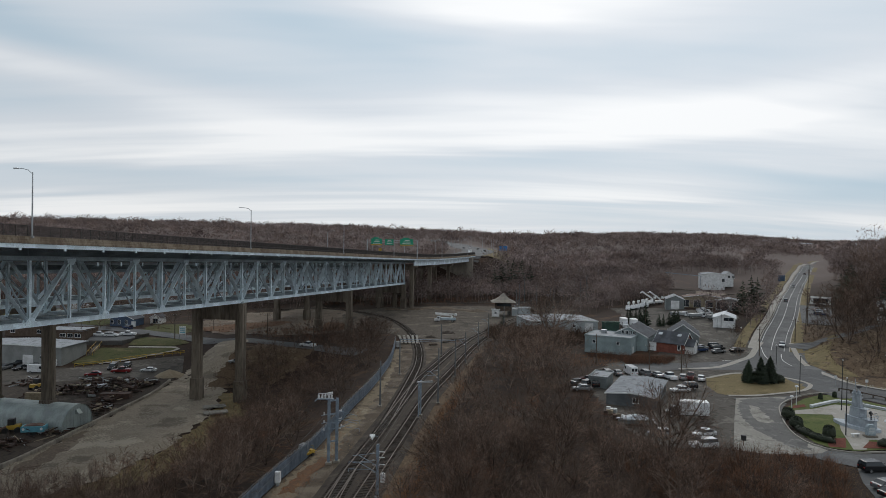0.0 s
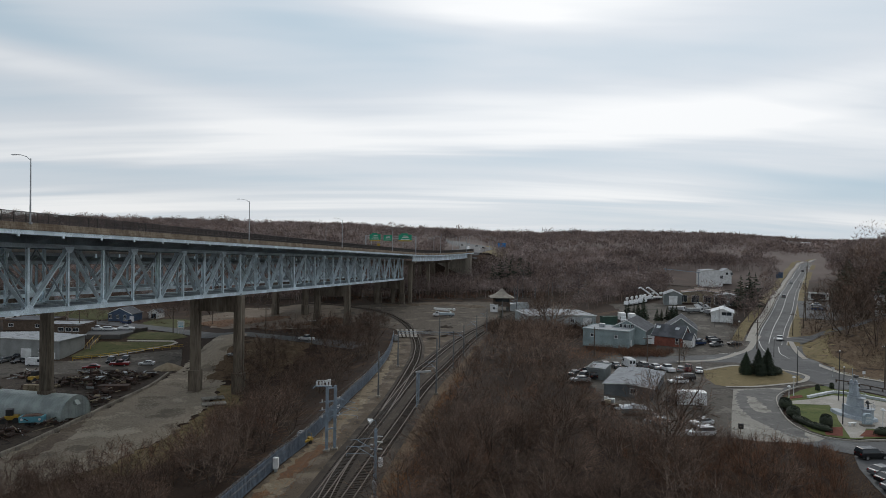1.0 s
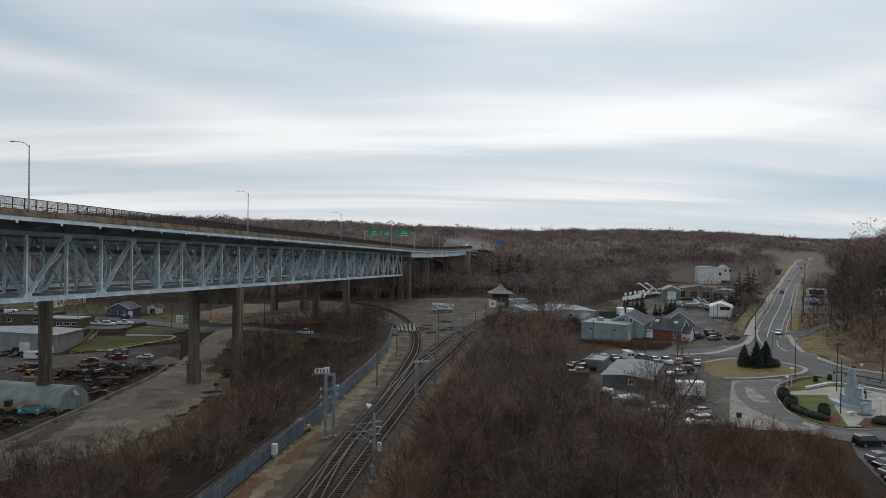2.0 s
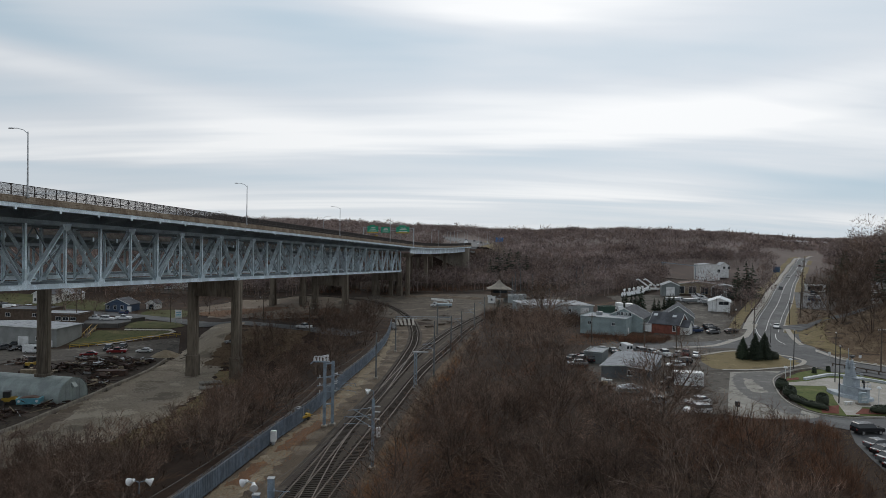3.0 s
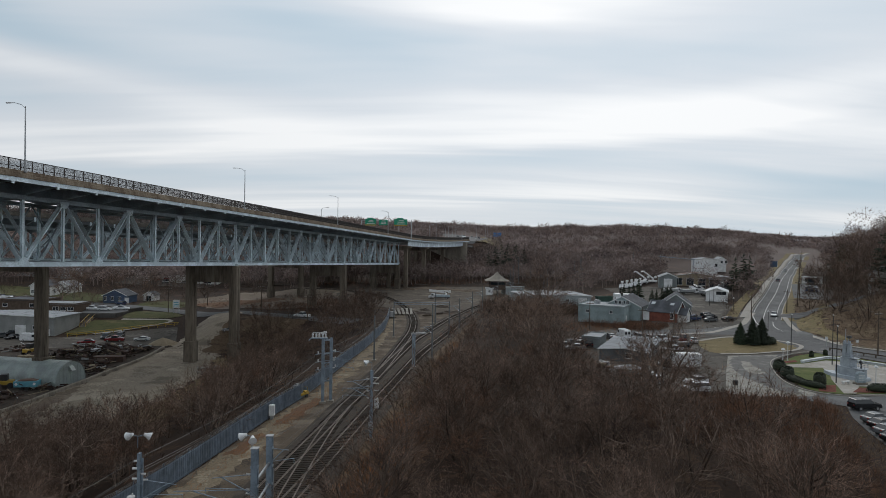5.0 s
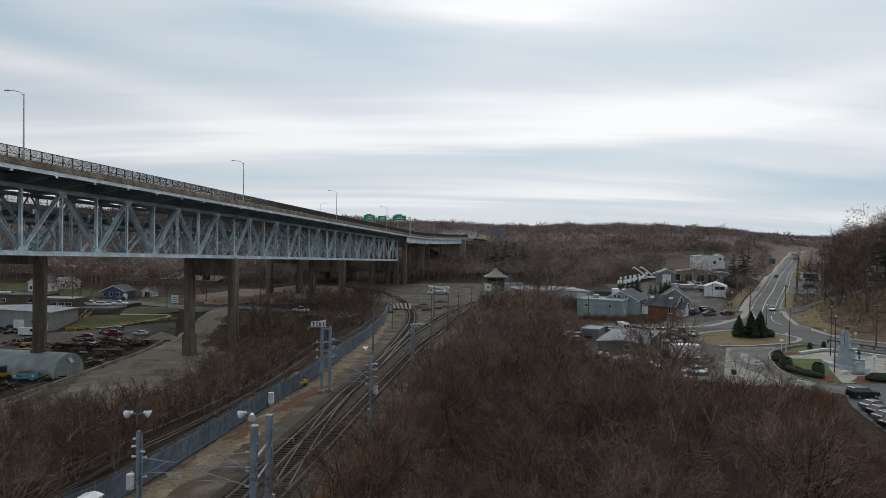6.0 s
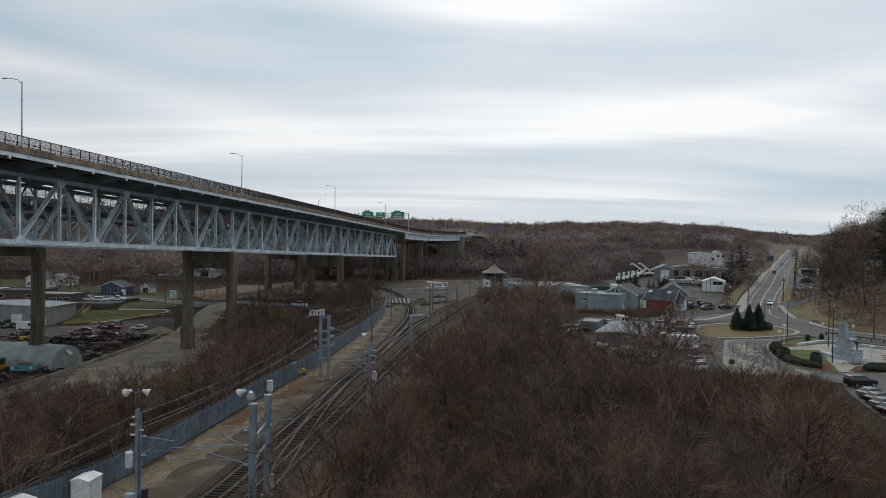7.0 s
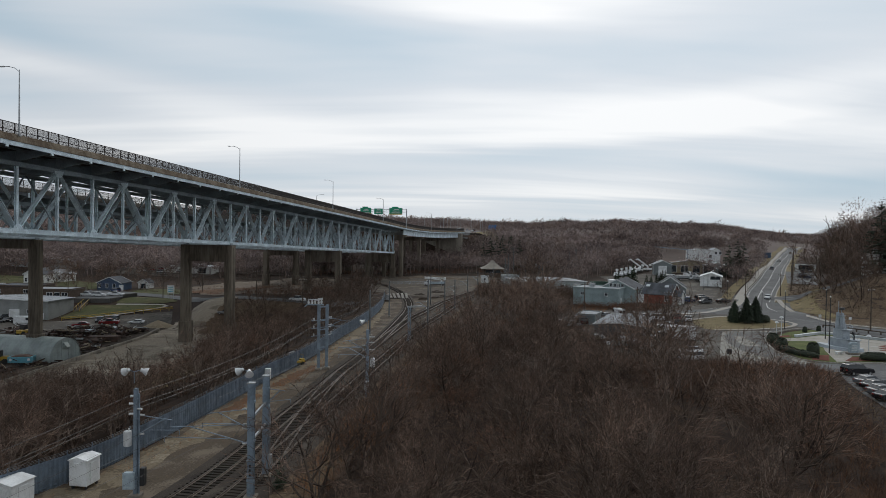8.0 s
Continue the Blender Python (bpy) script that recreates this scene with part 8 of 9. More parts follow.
wall_line = resample([(-79, 112), (-77.2, 119.2), (-76.6, 130.8), (-76.2, 142.9), (-76.0, 152.9), (-75.4, 171), (-77.3, 187)], 1.85)
for k, (p, q) in enumerate(zip(wall_line, wall_line[1:])):
    d = q - p
    bm = bmesh.new()
    box(bm, 0.03, -0.3, LOW - 0.2, d.length - 0.03, 0.3, LOW + 0.75, Matrix.Translation((p.x, p.y, 0)) @ Matrix.Rotation(math.atan2(d.y, d.x) + random.uniform(-0.03, 0.03), 4, "Z"), 0.05)
    tagged(part("concrete_block", bm, M_CONC), "low concrete barrier block edging the scrapyard", "barrier block", "barrier blocks")
for x, y, w, d in ((-54.6, 158.3, 5.2, 2.4), (-52.5, 153.0, 5.4, 2.6)):
    s = thing("concrete_pad", "flat pale concrete slab lying on timber bearers", "concrete slab", Matrix.Translation((x, y, LOW)) @ Matrix.Rotation(radians(25), 4, "Z"))
    bm = bmesh.new()
    box(bm, -w / 2, -d / 2, 0.45, w / 2, d / 2, 0.75, None, 0.03)
    part("slab", bm, M_SLAB, s)
    for a in (-w / 3, w / 3):
        bm = bmesh.new()
        box(bm, a - 0.2, -d / 2, 0, a + 0.2, d / 2, 0.45)
        part("bearer", bm, M_WOODPOLE, s)
tr = thing("dump_trailer", "light blue dump trailer with rust-brown load", "trailer", Matrix.Translation((-84.2, 135.8, LOW)) @ Matrix.Rotation(radians(10), 4, "Z"))
M_LBLUE = paint("light_blue_trailer_paint", (0.12, 0.36, 0.45))
bm = bmesh.new()
rounded(bm, [(-2.2, 0.7, 0), (-2.3, 1.9, 0), (2.3, 1.9, 0), (2.2, 0.7, 0)], 1.0, 0, 0.04)
part("tub", bm, M_LBLUE, tr)
bm = bmesh.new()
rounded(bm, [(-2.1, 1.85, 0), (-1.0, 2.15, 0.2), (0.8, 2.25, 0.2), (2.1, 1.85, 0)], 0.9, 0, 0.1)
part("load", bm, M_RUSTROOF, tr)
for a in (-1.7, 1.7):
    bm = bmesh.new()
    rod(bm, (a, -1.02, 1.35), (a, -1.0, 1.35), 0.28, n=14)
    part("round_sign", bm, M_WHITE, tr)
for a in (-0.7, 0.3):
    for b2 in (-0.95, 0.95):
        bm = bmesh.new()
        rod(bm, (a, b2 - 0.12, 0.38), (a, b2 + 0.12, 0.38), 0.38, n=12)
        part("wheel", bm, M_TYRE, tr)
bm = bmesh.new()
beam(bm, (2.2, 0, 0.7), (3.4, 0, 0.55), 0.15, 0.15)
part("drawbar", bm, M_BLACK, tr)
def loader(x, y, deg, label):
    e = thing("wheel_loader", label, "loader", Matrix.Translation((x, y, LOW)) @ Matrix.Rotation(radians(deg), 4, "Z"))
    bm = bmesh.new()
    box(bm, -1.6, -0.8, 0.7, 1.0, 0.8, 1.6, None, 0.1)
    part("engine_body", bm, M_YELLOW, e)
    bm = bmesh.new()
    box(bm, -0.5, -0.7, 1.6, 0.8, 0.7, 2.9, None, 0.06)
    part("cab", bm, M_BLACK, e)
    for a in (-1.1, 1.1):
        for b2 in (-0.9, 0.9):
            bm = bmesh.new()
            rod(bm, (a, b2 - 0.2, 0.6), (a, b2 + 0.2, 0.6), 0.6, n=14)
            part("wheel", bm, M_TYRE, e)
    bm = bmesh.new()
    beam(bm, (0.9, 0, 1.4), (2.4, 0, 0.7), 0.9, 0.25)
    rounded(bm, [(2.2, 0.1, 0), (3.1, 0.15, 0), (2.5, 0.4, 0), (2.3, 1.0, 0)], 1.1, 0, 0.03)
    part("bucket", bm, M_RUSTROOF, e)


loader(-89.5, 137, 200, "small yellow loader in the scrapyard")
loader(-108, 175, 80, "dark yellow loader among the scrap")
# heaps of scrap: bent beams, plates and timber
M_SCRAP = mat("rusty_scrap", (0.075, 0.043, 0.032), (0.035, 0.026, 0.022), 0.85, 0.2, 1.2, 9, 0.3, each=0.5)
M_TIMBER = mat("bleached_timber", (0.3, 0.25, 0.18), (0.19, 0.155, 0.11), 0.9, 0, 1.0, 9, 0.2, each=0.4)
for k, (x, y, sx, sy, n, hh) in enumerate(((-97, 173, 4, 5, 60, 2.0), (-90, 172, 4, 5, 60, 2.2), (-83, 174, 3, 5, 52, 1.9), (-89, 181, 5, 4, 60, 2.2), (-96, 182, 5, 4, 46, 1.8), (-82, 181, 4, 4, 46, 1.7), (-83, 163, 3, 4, 40, 1.2), (-103, 170, 4, 4, 36, 1.4), (-81, 155, 3, 5, 40, 0.9), (-86, 128, 4, 3, 44, 1.2), (-92, 122, 5, 3, 40, 1.2), (-112, 181, 6, 4, 36, 1.6), (-82, 137, 3, 3, 30, 0.7))):
    heap = thing("scrap_heap", "heap of rusty scrap metal, beams and broken timber", "scrap heap", (x, y, LOW), "scrap heaps")
    rs = random.Random(100 + k)
    for j in range(n):
        c = Vector((rs.gauss(0, sx * 0.45), rs.gauss(0, sy * 0.45), 0))
        c.z = hh * math.exp(-(c.x / sx) ** 2 - (c.y / sy) ** 2) * rs.uniform(0.2, 1.0) + 0.12
        d = Vector((rs.uniform(-1, 1), rs.uniform(-1, 1), rs.uniform(-0.15, 0.3))).normalized()
        bm = bmesh.new()
        L = rs.uniform(0.8, 2.6)
        if rs.random() < 0.4:
            beam(bm, c - d * L * 0.4, c + d * L * 0.4, rs.uniform(0.5, 1.3), rs.uniform(0.15, 0.7))
        else:
            beam(bm, c - d * L, c + d * L, rs.uniform(0.12, 0.3), rs.uniform(0.1, 0.25))
        part("scrap_piece", bm, M_TIMBER if rs.random() < 0.16 else (M_GALV if rs.random() < 0.12 else M_SCRAP), heap)
bm = bmesh.new()
box(bm, -3.6, -1.2, 0, 3.6, 1.2, 1.5, None, 0.05)
box(bm, -3.5, -1.25, 1.3, 3.5, -1.2, 1.45)
sk2 = thing("rusty_skip", "long rusty open scrap container", "container", Matrix.Translation((-82.5, 166.5, LOW)) @ Matrix.Rotation(radians(8), 4, "Z"))
part("tub", bm, M_SCRAP, sk2)
st = thing("block_stack", "stack of sawn pale stone blocks", "block stack", (-101.5, 163.5, LOW))
for k in range(12):
    bm = bmesh.new()
    xx, yy, zz2 = (k % 4) * 1.6 - 2.4, ((k // 4) % 2) * 1.3, (k // 8) * 0.9
    box(bm, xx, yy, zz2, xx + 1.5, yy + 1.2, zz2 + 0.88, None, 0.06)
    part("block", bm, M_SAND, st)
pile = thing("sand_pile", "pale sand pile at the yard's edge", "sand pile", (-80.5, 194.5, height(-80.5, 194.5)))
bm = bmesh.new()
bmesh.ops.create_cone(bm, cap_ends=False, segments=24, radius1=4.6, radius2=0.3, depth=2.0, matrix=Matrix.Translation((0, 0, 0.9)))
bmesh.ops.subdivide_edges(bm, edges=bm.edges[:], cuts=2, use_grid_fill=True)
for v in bm.verts:
    v.co += Vector((noise.noise(v.co * 0.7) * 0.5, noise.noise(v.co * 0.7 + Vector((5, 0, 0))) * 0.5, noise.noise(v.co * 0.9) * 0.3))
part("mound", bm, M_SAND, pile)
house("metal_depot", "long grey metal depot building below the bank", -135.8, 213.5, -4, 34, 13, 5.8, 0.6, M_METALMID, M_ROOFGREY, [("f", 15, 0, 1.0, 2.1, "door"), ("f", 11, 2.2, 1.8, 1.0), ("f", 6, 0, 3.2, 3.2, "door")], base=LOW)
house("brick_office", "low brown brick building with a flat roof and window band", -134.5, 237.5, -3, 15, 10, 5.6, 0, M_BROWNBRICK, M_ROOFGREY, [("f", 0.5, 3.6, 2.0, 1.1), ("f", 3.2, 3.6, 2.0, 1.1), ("f", 5.9, 3.6, 2.0, 1.1), ("f", 4, 0.3, 2.6, 2.2, "door")], True, base=-5.5)
house("brick_annex", "darker brown annex beside the brick office", -150.5, 244, -3, 16, 12, 5.2, 0, M_BROWNBRICK, M_SHINGLE, [("f", -5, 3.0, 1.6, 1.1), ("f", 5, 3.0, 1.6, 1.1)], True, base=-4.5)
rw = thing("retaining_wall", "dark stone retaining wall below the parking bay", "retaining wall", kind="structure")
for p, q in zip(((-124, 227.2), (-117.5, 227.4), (-110.8, 227.8), (-109.4, 234.5)), ((-117.6, 227.4), (-110.9, 227.8), (-109.5, 234.4), (-107.6, 241))):
    bm = bmesh.new()
    g0 = min(height(*p), height(*q)) - 1.5
    beam(bm, (p[0], p[1], g0 + 1.4), (q[0], q[1], g0 + 1.4), 0.5, 3.2)
    part("wall_panel", bm, M_UNDER, rw)
st = thing("yellow_stair", "yellow steel stair climbing the grass bank", "stair")
for k in range(12):
    a, b = Vector((-116.2, 216.5)).lerp(Vector((-118.6, 227.2)), k / 12), Vector((-116.2, 216.5)).lerp(Vector((-118.6, 227.2)), (k + 1) / 12)
    z = height(a.x, a.y) + 0.25
    bm = bmesh.new()
    beam(bm, (a.x - 0.9, a.y, z), (a.x + 0.9, a.y + 0.2, z), 0.4, 0.08)
    part("tread", bm, M_CONC, st)
    for e in (-0.95, 0.95):
        bm = bmesh.new()
        rod(bm, (a.x + e, a.y, z + 1.0), (b.x + e, b.y, height(b.x, b.y) + 1.25), 0.07, n=5)
        if k % 3 == 0:
            rod(bm, (a.x + e, a.y, z - 0.2), (a.x + e, a.y, z + 1.0), 0.07, n=5)
        part("handrail", bm, M_YELLOW, st)
house("white_house", "white clapboard house with a porch", -172.5, 291, -8, 8.5, 8, 4.2, 2.4, M_SIDING, M_SHINGLE, [("f", -3, 1, 1.0, 1.5), ("f", 0, 3.6, 1.0, 1.4), ("f", 3, 3.6, 1.0, 1.4), ("r", 0, 1, 1, 1.5)])
house("white_house", "small white house with dark roof and steps", -169.5, 303, -8, 8.5, 8, 3.0, 2.2, M_SIDING, M_ROOFGREY, [("f", -2, 1, 1.0, 1.4), ("f", 2, 1, 1.0, 1.4)])
house("blue_house", "dark blue clapboard house under bare trees", -130, 271, -4, 10.0, 8, 2.9, 2.3, M_BLUESIDING, M_SHINGLE, [("f", -4, 1, 1.0, 1.5), ("f", -1, 1, 1.0, 1.5), ("f", 2, 1, 1.0, 1.5), ("f", 5, 0, 1.6, 2.1, "door")])
house("white_garage", "small white garage with a gabled roof", -121, 280, -4, 4.4, 5, 2.4, 1.3, M_SIDING, M_SHINGLE, [("f", 0, 0, 2.2, 2.0)])
house("long_white_shed", "long white sheds behind the street", -128, 352, -4, 26, 10, 3.2, 1.2, M_SIDING, M_ROOFWHITE, [("f", 8, 0, 4, 2.8)])
house("long_white_shed", "pale sheds behind the blue house", -205, 350, -4, 30, 10, 3.6, 1.4, M_METALWALL, M_ROOFWHITE, [("f", 4, 0, 4, 2.8)])
house("store_building", "grey building at the street's end", -205, 262, -8, 22, 14, 5, 0, M_BROWNBRICK, M_ROOFGREY, [("f", 4, 1, 2, 1.6), ("f", 8, 1, 2, 1.6)], True)
rnd2 = random.Random(92)
sb = thing("sign_board", "white sign board on two posts with faint bars", "sign", (-93.0, 235.5, height(-93.0, 235.5)))
bm = bmesh.new()
box(bm, -1.2, -0.1, 2.0, 1.2, 0.1, 4.8, None, 0.03)
part("board", bm, M_WHITE, sb)
for z in (2.5, 3.1, 3.8):
    bm = bmesh.new()
    box(bm, -0.9, -0.125, z, 0.9, -0.105, z + 0.3)
    part("lettering_bar", bm, M_LBLUE, sb)
for a in (-1, 1):
    bm = bmesh.new()
    box(bm, a - 0.08, -0.08, -0.2, a + 0.08, 0.08, 2.0)
    part("post", bm, M_GALV, sb)
yr = thing("yellow_railing", "yellow pipe railing along the foot of the bank", "railing")
pts = resample([(-114.4, 204.4), (-104, 211.2), (-97, 215.6), (-86, 219.8)], 2.6)
for p, q in zip(pts, pts[1:]):
    g0, g1 = height(p.x, p.y), height(q.x, q.y)
    bm = bmesh.new()
    rod(bm, (p.x, p.y, g0 - 0.1), (p.x, p.y, g0 + 1.1), 0.09, n=6)
    part("post", bm, M_YELLOW, yr)
    for z in (0.6, 1.1):
        bm = bmesh.new()
        rod(bm, (p.x, p.y, g0 + z), (q.x, q.y, g1 + z), 0.1, n=6)
        part("rail", bm, M_YELLOW, yr)
brush_batch("garden_hedges", on_land([(x + rnd2.uniform(-1, 1), y + rnd2.uniform(-1, 1)) for x, y in ((-168, 283), (-165, 282), (-180, 287), (-177, 286), (-140, 265), (-138, 264.5), (-125, 264), (-122, 263.5), (-118, 272), (-116, 271.5), (-112, 262), (-109, 260), (-150, 262), (-147, 261), (-100, 258), (-97, 256), (-131, 258)) for _ in range(5)]), "low dark leafless hedges along the house fronts", M_BRUSH, 0.7, 1.6, 30, 92, 0.7)
wire("overhead_cable", [(-130, 232, 6), (-96, 234, 6.5), (-60, 226, 8), (-40, 216, 9)], "thin cables along the street", 0.6, 0.02)
def utility_pole(x, y, h, deg=0, label="weathered wooden utility pole with crossarm"):
    x, y, _ = uphill(x, y)
    u = thing("utility_pole", label, "utility pole", Matrix.Translation((x, y, height(x, y))) @ Matrix.Rotation(radians(deg), 4, "Z"), "utility poles")
    bm = bmesh.new()
    rod(bm, (0, 0, -0.3), (0, 0, h), 0.17, 0.11, 8)
    part("pole", bm, M_WOODPOLE, u)
    bm = bmesh.new()
    box(bm, -1.2, -0.06, h - 0.9, 1.2, 0.06, h - 0.75)
    part("crossarm", bm, M_WOODPOLE, u)
    for a in (-1.1, -0.5, 0.5, 1.1):
        bm = bmesh.new()
        rod(bm, (a, 0, h - 0.75), (a, 0, h - 0.52), 0.05, n=6)
        part("insulator", bm, M_LAMP, u)


for x, y, h in ((-130, 236.5, 9.5), (-96, 236, 9.5), (-60, 226, 9.5), (-91, 262, 9), (-40, 205, 9)):
    utility_pole(x, y, h)
for k, (x, y) in enumerate(((129.5, 240), (147, 264.5), (163, 292), (180, 323), (197, 354), (215, 386), (234, 420), (262, 470), (290, 520), (330, 590))):
    utility_pole(x, y, 9.5 if k else 8.0, -60)
utility_pole(103.5, 151.5, 10.5, 20), utility_pole(63.5, 173.0, 7.5, 0), utility_pole(44.5, 188, 8.5, 10), utility_pole(100.5, 207, 9, 20), utility_pole(56, 176, 8, 0)
tops = [uphill(*p)[:2] for p in ((129.5, 240), (147, 264.5), (163, 292), (180, 323), (197, 354), (215, 386), (234, 420))]
wire("overhead_cable", [(x, y, height(x, y) + (8.9 if k else 7.4)) for k, (x, y) in enumerate(tops)], "cables along the roadside poles", 0.5, 0.02)
wire("overhead_cable", [(103.5, 151.5, 10.2), (112, 186, 11), (tops[0][0], tops[0][1], height(*tops[0]) + 7.4)], "cable crossing the junction", 0.8, 0.02)


# ---- overhead highway signs ----
g = thing("sign_gantry", "steel truss gantry carrying three green highway signs", "sign gantry")
M_SIGN = paint("green_highway_sign", (0.005, 0.27, 0.15), 0.4)
A, Bq = bp(229, -6.9, 13.2), bp(229, 18.8, 13.2)
d = (Bq - A).normalized()
for c in (A, Bq):
    bm = bmesh.new()
    rod(bm, c - Vector((0, 0, 0.9)), c + Vector((0, 0, 8.4)), 0.3, 0.26, 8)
    part("post", bm, M_GALV, g)
for z in (6.9, 8.1):
    bm = bmesh.new()
    rod(bm, A + Vector((0, 0, z)), Bq + Vector((0, 0, z)), 0.12, n=6)
    part("truss_chord", bm, M_GALV, g)
bm = bmesh.new()
for k in range(16):
    a, b2 = A.lerp(Bq, k / 16), A.lerp(Bq, (k + 1) / 16)
    rod(bm, a + Vector((0, 0, 6.9 if k % 2 else 8.1)), b2 + Vector((0, 0, 8.1 if k % 2 else 6.9)), 0.05, n=4, caps=False)
part("lacing", bm, M_GALV, g)
face = DIR * -1
for a0, a1, z0, z1, tab, low in ((0.08, 0.34, 5.6, 8.9, True, True), (0.47, 0.64, 5.8, 8.6, False, False), (0.70, 0.92, 5.6, 8.9, True, True)):
    p, q = A.lerp(Bq, a0) + face * 0.3, A.lerp(Bq, a1) + face * 0.3
    bm = bmesh.new()
    beam(bm, p + Vector((0, 0, (z0 + z1) / 2)), q + Vector((0, 0, (z0 + z1) / 2)), 0.08, z1 - z0)
    if tab:
        beam(bm, p.lerp(q, 0.3) + Vector((0, 0, z1 + 0.3)), p.lerp(q, 0.8) + Vector((0, 0, z1 + 0.3)), 0.08, 0.6)
    s = part("sign_panel", bm, M_SIGN, g, "green highway sign panel")
    for k, z in enumerate((0.28, 0.55, 0.78)):
        bm = bmesh.new()
        zc = z0 + (z1 - z0) * z
        beam(bm, p.lerp(q, 0.15 + 0.06 * k) + face * 0.06 + Vector((0, 0, zc)), p.lerp(q, 0.82 - 0.09 * k) + face * 0.06 + Vector((0, 0, zc)), 0.03, 0.3)
        part("lettering_bar", bm, M_LINE, s)
    if low:
        bm = bmesh.new()
        beam(bm, p + face * 0.05 + Vector((0, 0, z0 + 0.25)), q + face * 0.05 + Vector((0, 0, z0 + 0.25)), 0.05, 0.5)
        part("exit_strip", bm, M_YELLOW, s)
ys = thing("warning_sign", "small yellow highway warning sign on the parapet", "sign")
c = bp(215, 8, 13.2)
bm = bmesh.new()
rod(bm, c, c + Vector((0, 0, 2.6)), 0.05), beam(bm, c + Vector((-0.7, 0, 3.2)), c + Vector((0.7, 0, 3.2)), 0.06, 1.4)
part("sign_face", bm, M_YELLOW, ys)
M_BLUESIGN = paint("blue_service_sign", (0.02, 0.16, 0.42), 0.4)
hs = thing("service_sign", "blue highway service sign beyond the bridge", "sign")
gz = height(45, 500)
bm = bmesh.new()
beam(bm, (43, 500, gz + 4.2), (49, 500, gz + 4.2), 0.1, 3.4)
part("sign_panel", bm, M_BLUESIGN, hs)
bm = bmesh.new()
for a in (43.8, 48.2):
    rod(bm, (a, 500.2, gz - 0.5), (a, 500.2, gz + 5), 0.1)
part("post", bm, M_GALV, hs)
for x, y, e in ((8, 462, 1), (36, 466, -1), (14, 505, 1), (42, 512, -1), (13, 560, 1), (42, 570, -1), (8, 620, 1), (38, 630, -1), (0, 690, 1), (30, 700, -1)):
    bridge_lamp(Vector((x, y, height(x, y))), Vector((e, 0, 0)))
vehicle("sedan", "white", 30, 492, 75, "on the highway fill"), vehicle("suv", "black", 33, 516, 80, "on the highway fill"), vehicle("van", "white", 20, 486, 255, "on the highway fill"), vehicle("suv", "silver", 30, 560, 92, "on the highway fill"), vehicle("sedan", "black", 19, 600, 275, "on the highway fill"), vehicle("suv", "white", 26, 640, 95, "on the highway fill")

# junk and a covered boat in front of the workshop
bt = thing("covered_boat", "boat under a pale tarpaulin beside the workshop", "boat", Matrix.Translation((37.6, 124.6, 0.05)) @ Matrix.Rotation(radians(172), 4, "Z"))
bm = bmesh.new()
rounded(bm, [(-3.4, 1.0, 0.9), (-2.4, 0.5, 0.3), (2.6, 0.45, 0.1), (2.8, 1.3, 0.05), (-1.5, 1.4, 0.05)], 1.15, 0, 0.06)
part("hull", bm, M_METALDARK, bt)
bm = bmesh.new()
rounded(bm, [(-3.2, 1.2, 0.75), (-1.5, 1.42, 0.0), (2.8, 1.32, 0.0), (2.6, 1.6, 0.3), (0.2, 2.2, 0.75), (-1.4, 1.9, 0.8)], 1.2, 0, 0.08)
part("tarpaulin", bm, M_ROOFWHITE, bt)
bm = bmesh.new()
box(bm, -2.2, -0.5, -0.05, 2.2, 0.5, 0.46, None, 0.04)
part("cradle", bm, M_WOODPOLE, bt)
for k, (x, y, c2) in enumerate(((33.8, 160.4, "grey"), (37.2, 158.2, "black"), (36.6, 163.4, "maroon"), (33.2, 153.4, "silver"), (34.6, 156.8, "black"), (40.4, 120.2, "grey"))):
    vehicle(("sedan", "suv", "hatch")[k % 3], c2, x, y, 40 + k * 47, "derelict beside the workshop", "derelict cars")
rs = random.Random(9)
for k, (x, y) in enumerate(((35.0, 128.5), (39.5, 129.5), (34.4, 132.5))):
    jp = thing("junk_pile", "pile of boxes and sheet metal by the workshop wall", "junk pile", (x, y, 0.03), "junk piles")
    for j in range(9):
        bm = bmesh.new()
        a, b2, h = rs.uniform(-1.3, 1.3), rs.uniform(-1.0, 1.0), rs.uniform(0.3, 1.3)
        box(bm, a, b2, 0, a + rs.uniform(0.4, 1.1), b2 + rs.uniform(0.4, 1.0), h, Matrix.Rotation(rs.uniform(-0.4, 0.4), 4, "Z"), 0.03)
        part("crate", bm, (M_SCRAP, M_GALV, M_WHITE, M_TIMBER)[j % 4], jp)


# ---- submarine memorial garden ----
cover("memorial_lawn", [(70.5, 132.5), (75.0, 141.0), (82.5, 148.6), (88.5, 152.6), (93.2, 153.2), (95.6, 147.0), (102.5, 134.5), (110, 128.5), (110, 118), (95, 112), (76, 112), (70.7, 111.2), (67.4, 112.6), (66.3, 115.6), (66.9, 121.8)], M_GREENLAWN, "mown green memorial lawn", 0.1)
cover("memorial_paving", [(70.8, 111.8), (73.0, 111.8), (77.2, 117.6), (84, 117.0), (92, 119.5), (99, 125), (100, 131), (92, 141), (86.5, 143.5), (80.2, 139.8), (80.6, 134.6), (78.4, 128.6), (75.6, 123.2)], M_SIDEWALK, "pale paved memorial plaza", 0.14)
cover("memorial_path", [(80.3, 139.7), (74.8, 137.8), (72.8, 135.0), (80.5, 134.8)], M_SIDEWALK, "pale paved garden path", 0.144)
cover("mulch_bed", [(67.4, 113.2), (70.0, 112.6), (73.6, 118.6), (69.6, 117.6)], M_MULCH, "red mulch bed", 0.16)
